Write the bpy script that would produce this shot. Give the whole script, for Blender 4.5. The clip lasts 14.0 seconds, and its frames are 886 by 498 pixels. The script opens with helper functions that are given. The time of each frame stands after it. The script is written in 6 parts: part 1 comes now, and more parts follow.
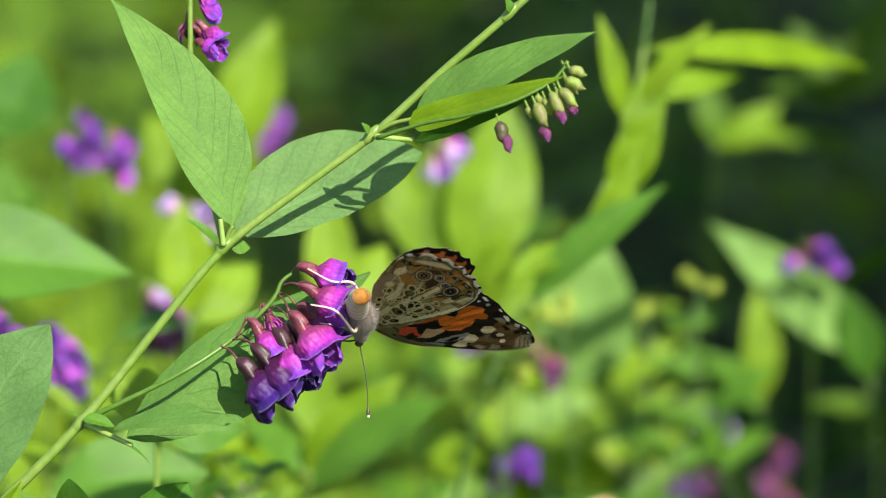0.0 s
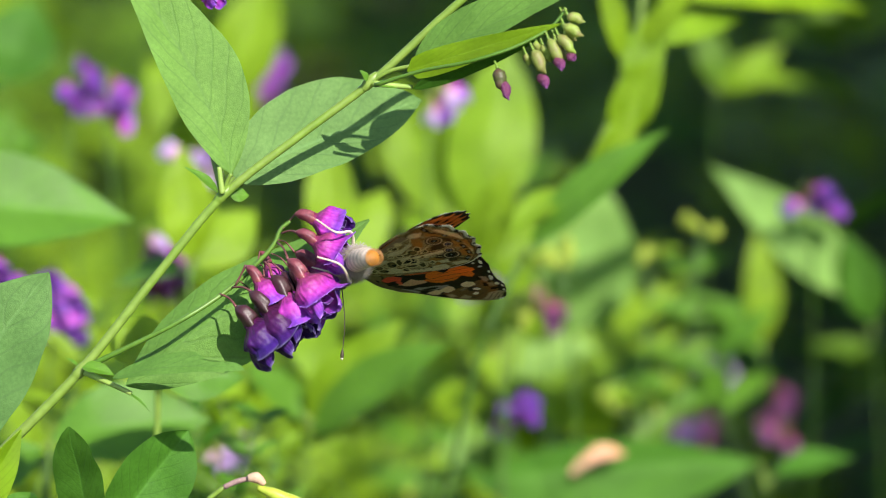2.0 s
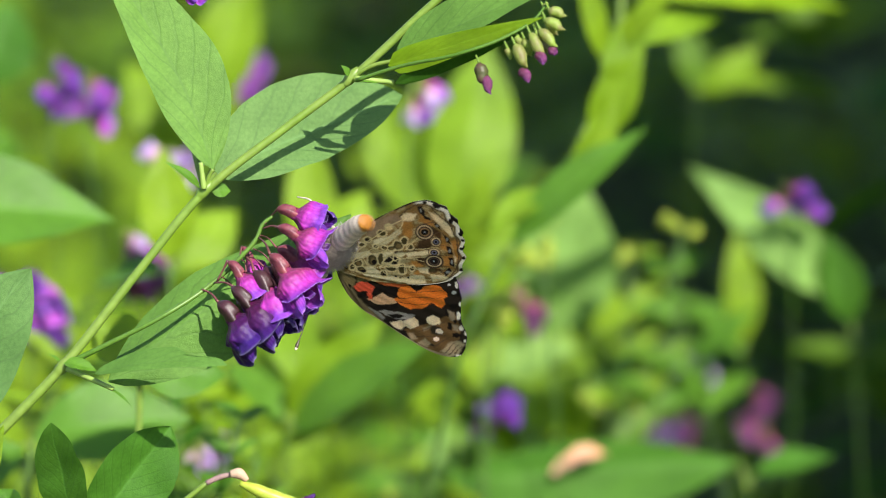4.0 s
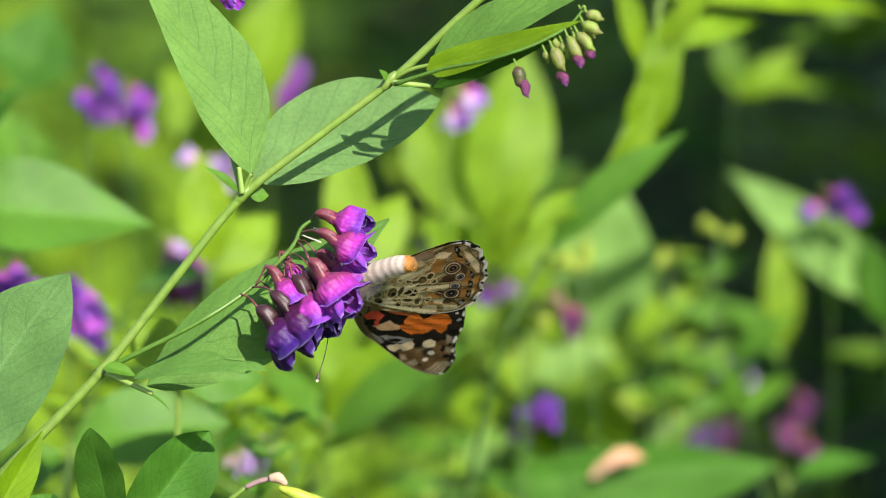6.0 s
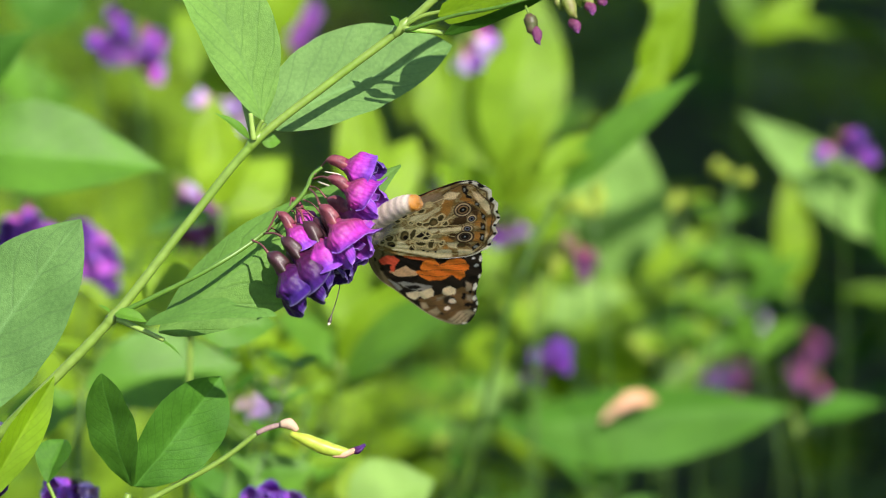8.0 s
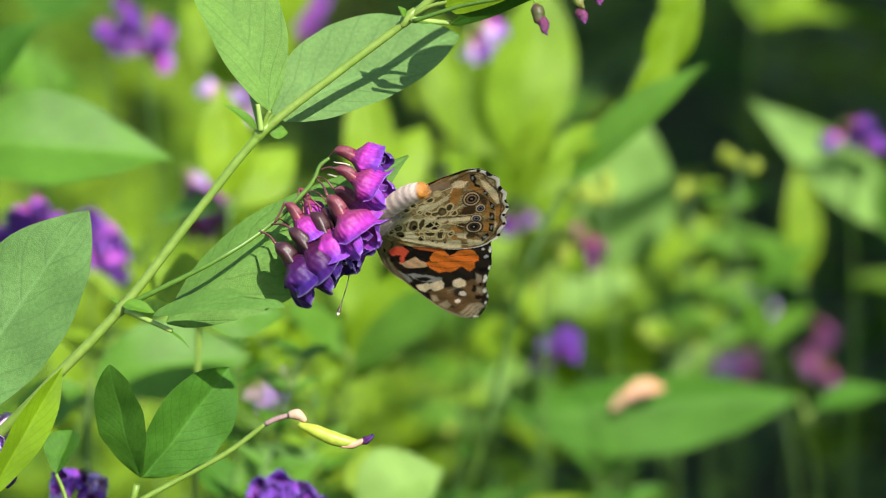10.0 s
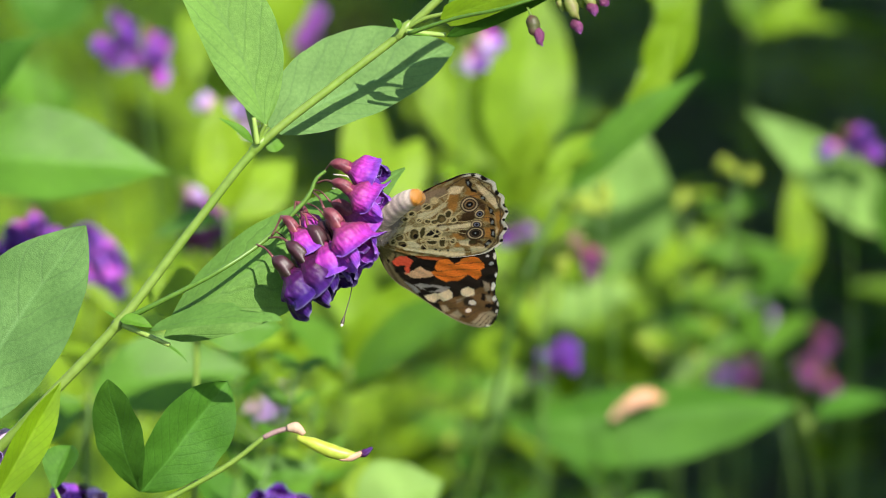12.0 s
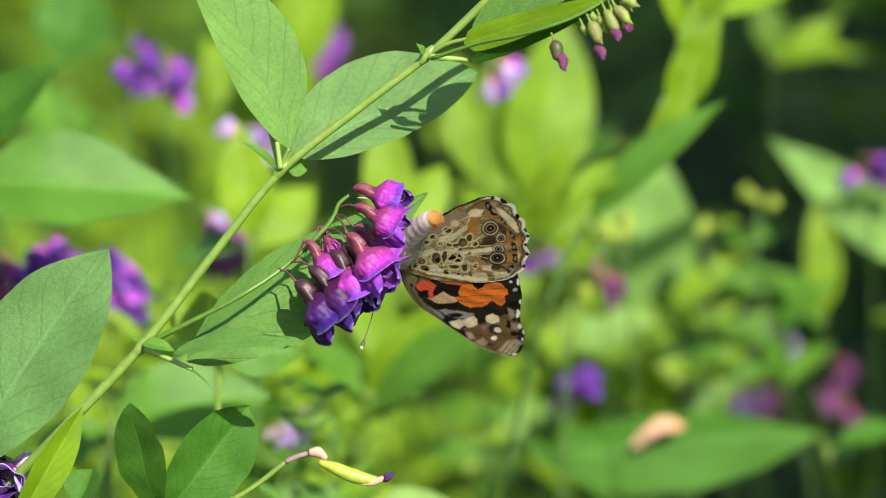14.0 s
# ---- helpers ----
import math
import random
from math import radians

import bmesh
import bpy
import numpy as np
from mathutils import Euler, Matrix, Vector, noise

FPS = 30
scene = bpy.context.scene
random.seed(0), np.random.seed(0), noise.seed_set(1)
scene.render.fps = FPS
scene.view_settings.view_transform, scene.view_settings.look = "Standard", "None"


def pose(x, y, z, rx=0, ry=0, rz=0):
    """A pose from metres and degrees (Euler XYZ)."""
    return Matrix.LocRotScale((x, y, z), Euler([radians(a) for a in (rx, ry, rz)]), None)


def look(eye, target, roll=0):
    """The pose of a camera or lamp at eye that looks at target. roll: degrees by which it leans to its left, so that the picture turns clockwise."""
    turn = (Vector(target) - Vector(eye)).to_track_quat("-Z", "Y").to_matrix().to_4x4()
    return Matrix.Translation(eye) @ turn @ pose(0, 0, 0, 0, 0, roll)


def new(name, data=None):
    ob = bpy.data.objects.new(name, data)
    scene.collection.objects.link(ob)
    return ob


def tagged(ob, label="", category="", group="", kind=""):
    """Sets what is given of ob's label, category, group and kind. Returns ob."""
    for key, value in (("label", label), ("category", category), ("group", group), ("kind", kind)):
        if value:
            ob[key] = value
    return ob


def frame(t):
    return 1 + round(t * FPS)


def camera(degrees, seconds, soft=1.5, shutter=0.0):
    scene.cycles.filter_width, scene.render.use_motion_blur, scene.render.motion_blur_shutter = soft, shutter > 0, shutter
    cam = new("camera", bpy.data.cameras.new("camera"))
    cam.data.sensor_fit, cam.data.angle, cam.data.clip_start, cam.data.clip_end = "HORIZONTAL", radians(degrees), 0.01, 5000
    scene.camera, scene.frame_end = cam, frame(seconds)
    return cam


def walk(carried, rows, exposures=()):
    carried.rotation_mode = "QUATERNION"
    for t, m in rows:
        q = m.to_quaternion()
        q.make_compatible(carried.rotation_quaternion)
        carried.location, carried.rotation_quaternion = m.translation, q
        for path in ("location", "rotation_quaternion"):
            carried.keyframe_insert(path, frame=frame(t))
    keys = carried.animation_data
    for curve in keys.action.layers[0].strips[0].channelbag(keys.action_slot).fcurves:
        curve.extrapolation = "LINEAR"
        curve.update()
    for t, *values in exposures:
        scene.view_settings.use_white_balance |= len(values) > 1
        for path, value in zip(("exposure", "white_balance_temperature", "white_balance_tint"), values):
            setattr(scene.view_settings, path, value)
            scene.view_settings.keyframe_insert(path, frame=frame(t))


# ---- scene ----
# Plant space: millimetres, u to the right, v up, w away from the camera; the flower is at its origin, 0.55 m above the ground.
HEIGHT = 0.55
PLANT = pose(0, 0, HEIGHT, 72, 0, 0)


def sight(pan, tilt, roll, eu, ev):
    """The camera's pose 0.796 m before the flower: degrees to the right, up and of lean, and its place in mm."""
    return PLANT @ pose(eu / 1000, ev / 1000, 0.796) @ pose(0, 0, 0, 0, -pan, 0) @ pose(0, 0, 0, tilt, 0, 0) @ pose(0, 0, 0, 0, 0, -roll)


cam = camera(12.1, 14.0, soft=1.0)
cam.data.dof.use_dof = True
cam.data.dof.focus_distance = 0.796
cam.data.dof.aperture_fstop = 12.5
walk(cam, [
    (0, sight(0.872, 1.104, -0.666, -1.18, -0.00)),
    (0.5, sight(0.721, 1.161, -0.589, -0.68, -0.58)),
    (1, sight(0.845, 0.662, -0.512, -0.60, 0.41)),
    (1.5, sight(0.940, 0.615, -0.414, 0.33, 0.84)),
    (2, sight(0.805, 0.270, -0.486, 0.07, 1.52)),
    (2.5, sight(0.975, 0.309, -0.312, -0.32, -0.84)),
    (3, sight(1.080, 0.488, -0.311, -1.07, -1.59)),
    (3.2, sight(1.147, 0.491, -0.306, -1.10, -1.82)),
    (5.3, sight(1.059, 0.705, -0.244, -1.37, -4.19)),
    (5.5, sight(0.786, 0.773, -0.238, -1.39, -4.42)),
    (6, sight(0.618, 0.568, -0.152, -1.18, -2.87)),
    (6.5, sight(0.271, -0.198, -0.271, -0.89, -2.20)),
    (7, sight(0.490, -0.364, -0.334, -1.15, -1.26)),
    (9.3, sight(0.274, -0.481, -0.096, 1.01, 1.33)),
    (9.5, sight(0.276, -0.568, -0.075, 1.20, 1.55)),
    (10, sight(0.265, -0.597, -0.108, 0.12, 1.30)),
    (10.5, sight(0.303, -0.502, -0.000, -0.11, 1.32)),
    (11, sight(0.170, -0.431, 0.004, 0.32, 0.94)),
    (11.5, sight(0.263, -0.405, 0.117, -0.06, 1.39)),
    (12, sight(0.257, -0.455, 0.357, 0.80, 1.61)),
    (12.5, sight(0.365, -0.568, 0.396, 1.66, 2.62)),
    (13, sight(0.394, -0.341, 0.477, 1.01, 1.37)),
    (13.5, sight(0.240, -0.009, 0.389, -0.67, -0.51)),
    (14, sight(0.001, 0.005, 0.161, 0.06, -0.01)),])

# ---- light ----
SUN_FROM = (PLANT.to_3x3() @ Vector((0.32, 0.5, 0.8))).normalized()
world = bpy.data.worlds.new("sky")
scene.world = world
world.use_nodes = True
sky = world.node_tree.nodes.new("ShaderNodeTexSky")
sky.sky_type, sky.sun_disc = "NISHITA", False
sky.sun_elevation = math.asin(SUN_FROM.z)
sky.sun_rotation = math.atan2(SUN_FROM.x, SUN_FROM.y)
world.node_tree.links.new(sky.outputs[0], world.node_tree.nodes["Background"].inputs[0])
world.node_tree.nodes["Background"].inputs[1].default_value = 0.12
lamp = bpy.data.lights.new("sun", "SUN")
lamp.energy, lamp.angle, lamp.color = 5.0, radians(0.5), (1.0, 0.95, 0.86)
sun = new("sun", lamp)
sun.matrix_world = look(SUN_FROM * 20, (0, 0, 0))
scene.view_settings.exposure = 0.94


# ---- materials ----
def put(tree, kind, links=(), **values):
    """A node with its inputs set or linked: links are (input, output socket)."""
    n = tree.nodes.new("ShaderNode" + kind)
    for key, value in values.items():
        if key == "op":
            n.operation = value
        elif key == "blend":
            n.blend_type = value
        elif key == "ramp":
            while len(n.color_ramp.elements) < len(value):
                n.color_ramp.elements.new(0.5)
            for e, (place, colour) in zip(n.color_ramp.elements, value):
                e.position, e.color = place, (*colour, 1)
        elif key == "name":
            n.attribute_name = value
        elif key == "feature":
            n.feature = value
        elif key == "data":
            n.data_type = value
    for key, source in links:
        if isinstance(source, (int, float, tuple)):
            n.inputs[key].default_value = source
        else:
            tree.links.new(source, n.inputs[key])
    return n


def blank(name):
    m = bpy.data.materials.new(name)
    m.use_nodes = True
    m.node_tree.nodes.clear()
    return m, m.node_tree


def sums(t, op, a, b=0.0):
    return put(t, "Math", [(0, a), (1, b)], op=op).outputs[0]


def mixed(t, fac, a, b, blend="MIX"):
    n = put(t, "Mix", data="RGBA", blend=blend)
    for key, source in ((0, fac), (6, a), (7, b)):
        if isinstance(source, (int, float)):
            n.inputs[key].default_value = source
        elif isinstance(source, tuple):
            n.inputs[key].default_value = (*source, 1)
        else:
            t.links.new(source, n.inputs[key])
    return n.outputs[2]


def finish(t, colour, through_colour, share, rough, bump=None, strength=0.3, depth=0.0003, specular=0.4, sheen=0.0):
    """A thin-skin surface: gloss and colour, with light coming through it."""
    p = put(t, "BsdfPrincipled", [("Roughness", rough), ("Specular IOR Level", specular), ("Sheen Weight", sheen)])
    link = t.links.new
    if isinstance(colour, tuple):
        p.inputs["Base Color"].default_value = (*colour, 1)
    else:
        link(colour, p.inputs["Base Color"])
    out = put(t, "OutputMaterial")
    if bump is not None:
        b = put(t, "Bump", [("Height", bump), ("Strength", strength), ("Distance", depth)])
        link(b.outputs[0], p.inputs["Normal"])
    if share > 0:
        tr = put(t, "BsdfTranslucent")
        if isinstance(through_colour, tuple):
            tr.inputs[0].default_value = (*through_colour, 1)
        else:
            link(through_colour, tr.inputs[0])
        mx = put(t, "MixShader", [(0, share), (1, p.outputs[0]), (2, tr.outputs[0])])
        link(mx.outputs[0], out.inputs[0])
    else:
        link(p.outputs[0], out.inputs[0])


def leaf_material(name, colour, glow, share=0.4, rough=0.45, veins=1.0, side_veins=9.0, specular=0.4, rib_tone=1.55, net=0.13):
    m, t = blank(name)
    uv = put(t, "TexCoord").outputs["UV"]
    xyz = put(t, "SeparateXYZ", [(0, uv)])
    across = sums(t, "ABSOLUTE", sums(t, "SUBTRACT", xyz.outputs[0], 0.5))
    along = xyz.outputs[1]
    rib = put(t, "MapRange", [("Value", across), ("From Min", 0.006), ("From Max", 0.03), ("To Min", 1.0), ("To Max", 0.0)]).outputs[0]
    pos = put(t, "TexCoord").outputs["Object"]
    wob = put(t, "TexNoise", [("Vector", pos), ("Scale", 120.0), ("Detail", 2.0)]).outputs[0]
    run = sums(t, "MULTIPLY", sums(t, "SUBTRACT", sums(t, "ADD", along, sums(t, "MULTIPLY", wob, 0.13)), sums(t, "MULTIPLY", across, 0.62)), side_veins)
    near = sums(t, "ABSOLUTE", sums(t, "SUBTRACT", sums(t, "FRACT", run), 0.5))
    side = put(t, "MapRange", [("Value", near), ("From Min", 0.01), ("From Max", 0.1), ("To Min", 1.0), ("To Max", 0.0)]).outputs[0]
    mesh = put(t, "TexVoronoi", [("Vector", pos), ("Scale", 2100.0)], feature="DISTANCE_TO_EDGE").outputs["Distance"]
    fine = put(t, "MapRange", [("Value", mesh), ("From Min", 0.0), ("From Max", 0.22)]).outputs[0]
    grain = put(t, "TexNoise", [("Vector", pos), ("Scale", 1400.0), ("Detail", 3.0)]).outputs[0]
    blot = put(t, "TexNoise", [("Vector", pos), ("Scale", 90.0), ("Detail", 4.0)]).outputs[0]
    rnd = put(t, "ObjectInfo").outputs["Random"]
    c = mixed(t, 1.0, colour, put(t, "ValToRGB", [(0, blot)], ramp=[(0.3, (0.78, 0.8, 0.75)), (0.7, (1.15, 1.12, 1.1))]).outputs[0], "MULTIPLY")
    c = mixed(t, 1.0, c, put(t, "ValToRGB", [(0, grain)], ramp=[(0.3, (0.76, 0.79, 0.76)), (0.7, (1.18, 1.15, 1.18))]).outputs[0], "MULTIPLY")
    c = mixed(t, 1.0, c, put(t, "ValToRGB", [(0, rnd)], ramp=[(0.0, (0.9, 0.95, 0.9)), (1.0, (1.12, 1.06, 1.0))]).outputs[0], "MULTIPLY")
    pale = tuple(min(1.0, a * rib_tone + 0.015) for a in colour)
    dim = tuple(a * 0.7 for a in colour)
    c = mixed(t, sums(t, "MULTIPLY", side, 0.42 * veins), c, dim)
    c = mixed(t, sums(t, "MULTIPLY", sums(t, "SUBTRACT", 1.0, fine), net), c, dim)
    c = mixed(t, sums(t, "MULTIPLY", rib, 0.35 * veins), c, pale)
    high = sums(t, "SUBTRACT", sums(t, "MULTIPLY", fine, 0.5), sums(t, "ADD", sums(t, "MULTIPLY", side, 0.8 * veins), rib))
    g = mixed(t, 1.0, glow, put(t, "ValToRGB", [(0, blot)], ramp=[(0.3, (0.8, 0.82, 0.7)), (0.7, (1.15, 1.1, 1.0))]).outputs[0], "MULTIPLY")
    g = mixed(t, sums(t, "MULTIPLY", side, 0.35 * veins), g, tuple(a * 0.6 for a in glow))
    finish(t, c, g, share, rough, sums(t, "ADD", high, sums(t, "MULTIPLY", grain, 0.5)), 0.16 + 0.9 * net, 0.0002, specular)
    return m


def plain_material(name, colour, second, scale, rough=0.5, share=0.0, glow=(0, 0, 0), sheen=0.0, specular=0.4):
    m, t = blank(name)
    pos = put(t, "TexCoord").outputs["Object"]
    a = put(t, "TexNoise", [("Vector", pos), ("Scale", scale), ("Detail", 4.0)]).outputs[0]
    b = put(t, "TexNoise", [("Vector", pos), ("Scale", scale * 7), ("Detail", 3.0)]).outputs[0]
    f = put(t, "MapRange", [("Value", a), ("From Min", 0.35), ("From Max", 0.65)]).outputs[0]
    c = mixed(t, f, colour, second)
    c = mixed(t, 1.0, c, put(t, "ValToRGB", [(0, b)], ramp=[(0.3, (0.85, 0.85, 0.85)), (0.7, (1.12, 1.12, 1.12))]).outputs[0], "MULTIPLY")
    finish(t, c, glow, share, rough, b, 0.3, 0.0002, specular, sheen)
    return m


def petal_material(name, root, middle, tip, share=0.4):
    """Petals: colour runs from the claw to the tip along the second texture axis, with fine streaks."""
    m, t = blank(name)
    uv = put(t, "TexCoord").outputs["UV"]
    xyz = put(t, "SeparateXYZ", [(0, uv)])
    pos = put(t, "TexCoord").outputs["Object"]
    n = put(t, "TexNoise", [("Vector", pos), ("Scale", 420.0), ("Detail", 3.0)]).outputs[0]
    rnd = put(t, "ObjectInfo").outputs["Random"]
    y = sums(t, "ADD", xyz.outputs[1], sums(t, "MULTIPLY", sums(t, "SUBTRACT", n, 0.5), 0.7))
    y = sums(t, "ADD", y, sums(t, "MULTIPLY", sums(t, "SUBTRACT", rnd, 0.5), 0.3))
    c = put(t, "ValToRGB", [(0, y)], ramp=[(0.1, root), (0.5, middle), (0.9, tip)]).outputs[0]
    streak = put(t, "TexWave", [("Vector", put(t, "Mapping", [("Vector", uv), ("Scale", (1.0, 0.2, 1.0))]).outputs[0]), ("Scale", 5.0), ("Distortion", 9.0), ("Detail", 4.0)]).outputs[0]
    c = mixed(t, 1.0, c, put(t, "ValToRGB", [(0, streak)], ramp=[(0.0, (0.93, 0.91, 0.94)), (1.0, (1.05, 1.06, 1.04))]).outputs[0], "MULTIPLY")
    edge = sums(t, "MAXIMUM", put(t, "MapRange", [("Value", xyz.outputs[1]), ("From Min", 0.93), ("From Max", 1.0)]).outputs[0],
                sums(t, "MULTIPLY", put(t, "MapRange", [("Value", sums(t, "ABSOLUTE", sums(t, "SUBTRACT", xyz.outputs[0], 0.5))), ("From Min", 0.46), ("From Max", 0.5)]).outputs[0], xyz.outputs[1]))
    c = mixed(t, sums(t, "MULTIPLY", sums(t, "MULTIPLY", edge, n), 1.1), c, tuple(min(1.0, 0.2 + 1.1 * a) for a in tip))
    pit = put(t, "TexNoise", [("Vector", pos), ("Scale", 800.0), ("Detail", 4.0)]).outputs[0]
    c = mixed(t, 1.0, c, put(t, "ValToRGB", [(0, pit)], ramp=[(0.3, (0.68, 0.64, 0.74)), (0.7, (1.2, 1.22, 1.16))]).outputs[0], "MULTIPLY")
    finish(t, c, c, share, 0.5, sums(t, "ADD", sums(t, "MULTIPLY", streak, 0.3), pit), 0.4, 0.0005, 0.28, 0.02)
    return m


def painted_material(name, share, rough=0.6):
    """Wing scales: colour from the painted pattern on the mesh, with a fine scale grain."""
    m, t = blank(name)
    c = put(t, "Attribute", name="paint").outputs["Color"]
    pos = put(t, "TexCoord").outputs["Object"]
    b = put(t, "TexNoise", [("Vector", pos), ("Scale", 3500.0), ("Detail", 2.0)]).outputs[0]
    c = mixed(t, 1.0, c, put(t, "ValToRGB", [(0, b)], ramp=[(0.3, (0.82, 0.82, 0.82)), (0.7, (1.15, 1.15, 1.15))]).outputs[0], "MULTIPLY")
    finish(t, c, mixed(t, 1.0, c, (1.5, 1.5, 1.25), "MULTIPLY"), share, rough, b, 0.3, 0.0001, 0.12)
    return m


LEAF = leaf_material("leaf_fresh", (0.098, 0.23, 0.022), (0.28, 0.55, 0.02), specular=0.3)
LEAF_GREY = leaf_material("leaf_bluish", (0.1, 0.205, 0.055), (0.15, 0.38, 0.03), share=0.25, rough=0.62, specular=0.22, veins=1.15, net=0.24, rib_tone=1.3, side_veins=7.0)
LEAF_MAIN = leaf_material("leaf_soft_green", (0.115, 0.24, 0.045), (0.26, 0.52, 0.03), share=0.33, rough=0.6, specular=0.22, veins=1.1, rib_tone=0.72, net=0.26, side_veins=8.0)
LEAF_PALE = leaf_material("leaf_pale", (0.2, 0.34, 0.085), (0.42, 0.64, 0.1), share=0.42, rough=0.6, veins=0.5, specular=0.22)
# dark leaf green; in the undergrowth it also puts shade into the colour
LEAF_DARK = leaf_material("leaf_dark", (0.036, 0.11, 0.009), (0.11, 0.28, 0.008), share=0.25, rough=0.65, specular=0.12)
LEAF_DEEP = leaf_material("leaf_deep", (0.055, 0.16, 0.014), (0.15, 0.4, 0.012), share=0.3, rough=0.6, specular=0.2)
LEAF_YOUNG = leaf_material("leaf_young", (0.19, 0.32, 0.012), (0.58, 0.72, 0.01), share=0.5, specular=0.3)
LEAF_FAR = leaf_material("leaf_meadow", (0.1, 0.2, 0.016), (0.37, 0.52, 0.02), share=0.42, veins=0.5, specular=0.25)
# brighter copy of the meadow green, with sunlight put into its yellow-green
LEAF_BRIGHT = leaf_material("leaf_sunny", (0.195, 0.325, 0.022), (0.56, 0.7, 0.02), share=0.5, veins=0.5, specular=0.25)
STEM = plain_material("stem_green", (0.14, 0.235, 0.028), (0.175, 0.26, 0.045), 90, 0.42, 0.15, (0.3, 0.4, 0.05))
STALK = plain_material("stalk_dark_green", (0.06, 0.14, 0.012), (0.085, 0.165, 0.02), 120, 0.42)
# darker copy of the stem green: shade put into the colour of stems behind
STEM_FAR_SHADED = plain_material("stem_shaded", (0.042, 0.1, 0.012), (0.06, 0.12, 0.018), 60, 0.5)
STEM_PALE = plain_material("petiole_pale", (0.3, 0.42, 0.1), (0.24, 0.36, 0.07), 120, 0.4, 0.2, (0.5, 0.55, 0.2))
PEDICEL = plain_material("pedicel_red", (0.14, 0.04, 0.04), (0.08, 0.03, 0.03), 300, 0.5)
CALYX = plain_material("calyx_pink_brown", (0.1, 0.02, 0.035), (0.27, 0.07, 0.085), 520, 0.38, 0.15, (0.5, 0.15, 0.15))
CALYX_DARK = plain_material("calyx_dark_brown", (0.05, 0.014, 0.022), (0.028, 0.016, 0.014), 400, 0.42, 0.08, (0.3, 0.1, 0.08))
CALYX_GREEN = plain_material("calyx_green", (0.26, 0.37, 0.06), (0.2, 0.17, 0.07), 420, 0.5, 0.3, (0.5, 0.55, 0.1))
PETAL = petal_material("petal_magenta", (0.3, 0.04, 0.13), (0.42, 0.035, 0.38), (0.25, 0.06, 0.54), 0.32)
PETAL_VIOLET = petal_material("petal_violet", (0.16, 0.01, 0.1), (0.13, 0.011, 0.18), (0.1, 0.022, 0.3), 0.3)
PETAL_DEEP = petal_material("petal_deep", (0.07, 0.005, 0.045), (0.055, 0.006, 0.09), (0.045, 0.012, 0.17), 0.25)
PETAL_PALE = petal_material("petal_pale", (0.7, 0.36, 0.4), (0.76, 0.55, 0.72), (0.56, 0.4, 0.8))
PETAL_BUD = petal_material("petal_bud", (0.13, 0.03, 0.06), (0.17, 0.035, 0.13), (0.24, 0.07, 0.26), 0.2)
FAR_MAGENTA = petal_material("petal_far_magenta", (0.6, 0.1, 0.42), (0.68, 0.12, 0.62), (0.46, 0.16, 0.74), 0.4)
FAR_VIOLET = petal_material("petal_far_violet", (0.42, 0.06, 0.42), (0.3, 0.06, 0.47), (0.22, 0.07, 0.52), 0.4)
PETAL_DULL = petal_material("petal_dull", (0.3, 0.1, 0.11), (0.26, 0.06, 0.14), (0.2, 0.05, 0.22), 0.25)
DRY = plain_material("dried_petal", (0.62, 0.3, 0.16), (0.5, 0.36, 0.26), 60, 0.7, 0.2, (0.6, 0.3, 0.15))
BUD_YELLOW = plain_material("bud_yellow_green", (0.36, 0.44, 0.05), (0.28, 0.38, 0.05), 200, 0.5, 0.4, (0.6, 0.65, 0.08))
HUSK_GREEN = plain_material("calyx_olive_brown", (0.06, 0.075, 0.02), (0.09, 0.04, 0.035), 400, 0.45, 0.15, (0.3, 0.25, 0.08))
POD = plain_material("pod_yellow_green", (0.38, 0.46, 0.05), (0.3, 0.38, 0.05), 150, 0.4, 0.2, (0.5, 0.55, 0.05))
HUSK = plain_material("husk_brown", (0.16, 0.09, 0.09), (0.3, 0.2, 0.18), 300, 0.6)
WING = painted_material("wing_scales", 0.52)
FUR = plain_material("fur_pale", (0.36, 0.3, 0.25), (0.26, 0.21, 0.17), 500, 0.85, 0.1, (0.3, 0.26, 0.2), 0.3)
FUR_OCHRE = plain_material("fur_ochre", (0.45, 0.19, 0.02), (0.34, 0.15, 0.025), 700, 0.85, 0.15, (0.5, 0.25, 0.04), 0.2)
ABDOMEN = painted_material("abdomen_scales", 0.12, 0.7)
CHITIN = plain_material("leg_cream", (0.72, 0.62, 0.46), (0.6, 0.5, 0.38), 600, 0.45, 0.1, (0.6, 0.5, 0.3))
DARK = plain_material("dark_chitin", (0.035, 0.025, 0.02), (0.06, 0.045, 0.03), 700, 0.4)
TIP = plain_material("club_tip_cream", (0.75, 0.68, 0.5), (0.7, 0.6, 0.42), 600, 0.5)
GLASSY = plain_material("fly_wing", (0.3, 0.3, 0.28), (0.4, 0.4, 0.36), 500, 0.2, 0.6, (0.7, 0.7, 0.65))
SOIL = plain_material("soil_litter", (0.035, 0.034, 0.018), (0.04, 0.07, 0.016), 30, 0.9, specular=0.1)


# ---- building blocks ----
def spot(p):
    """A place in plant space as a world place in metres."""
    return PLANT @ Vector((p[0] / 1000, p[1] / 1000, -p[2] / 1000))


def way(p):
    return (PLANT.to_3x3() @ Vector((p[0], p[1], -p[2]))).normalized()


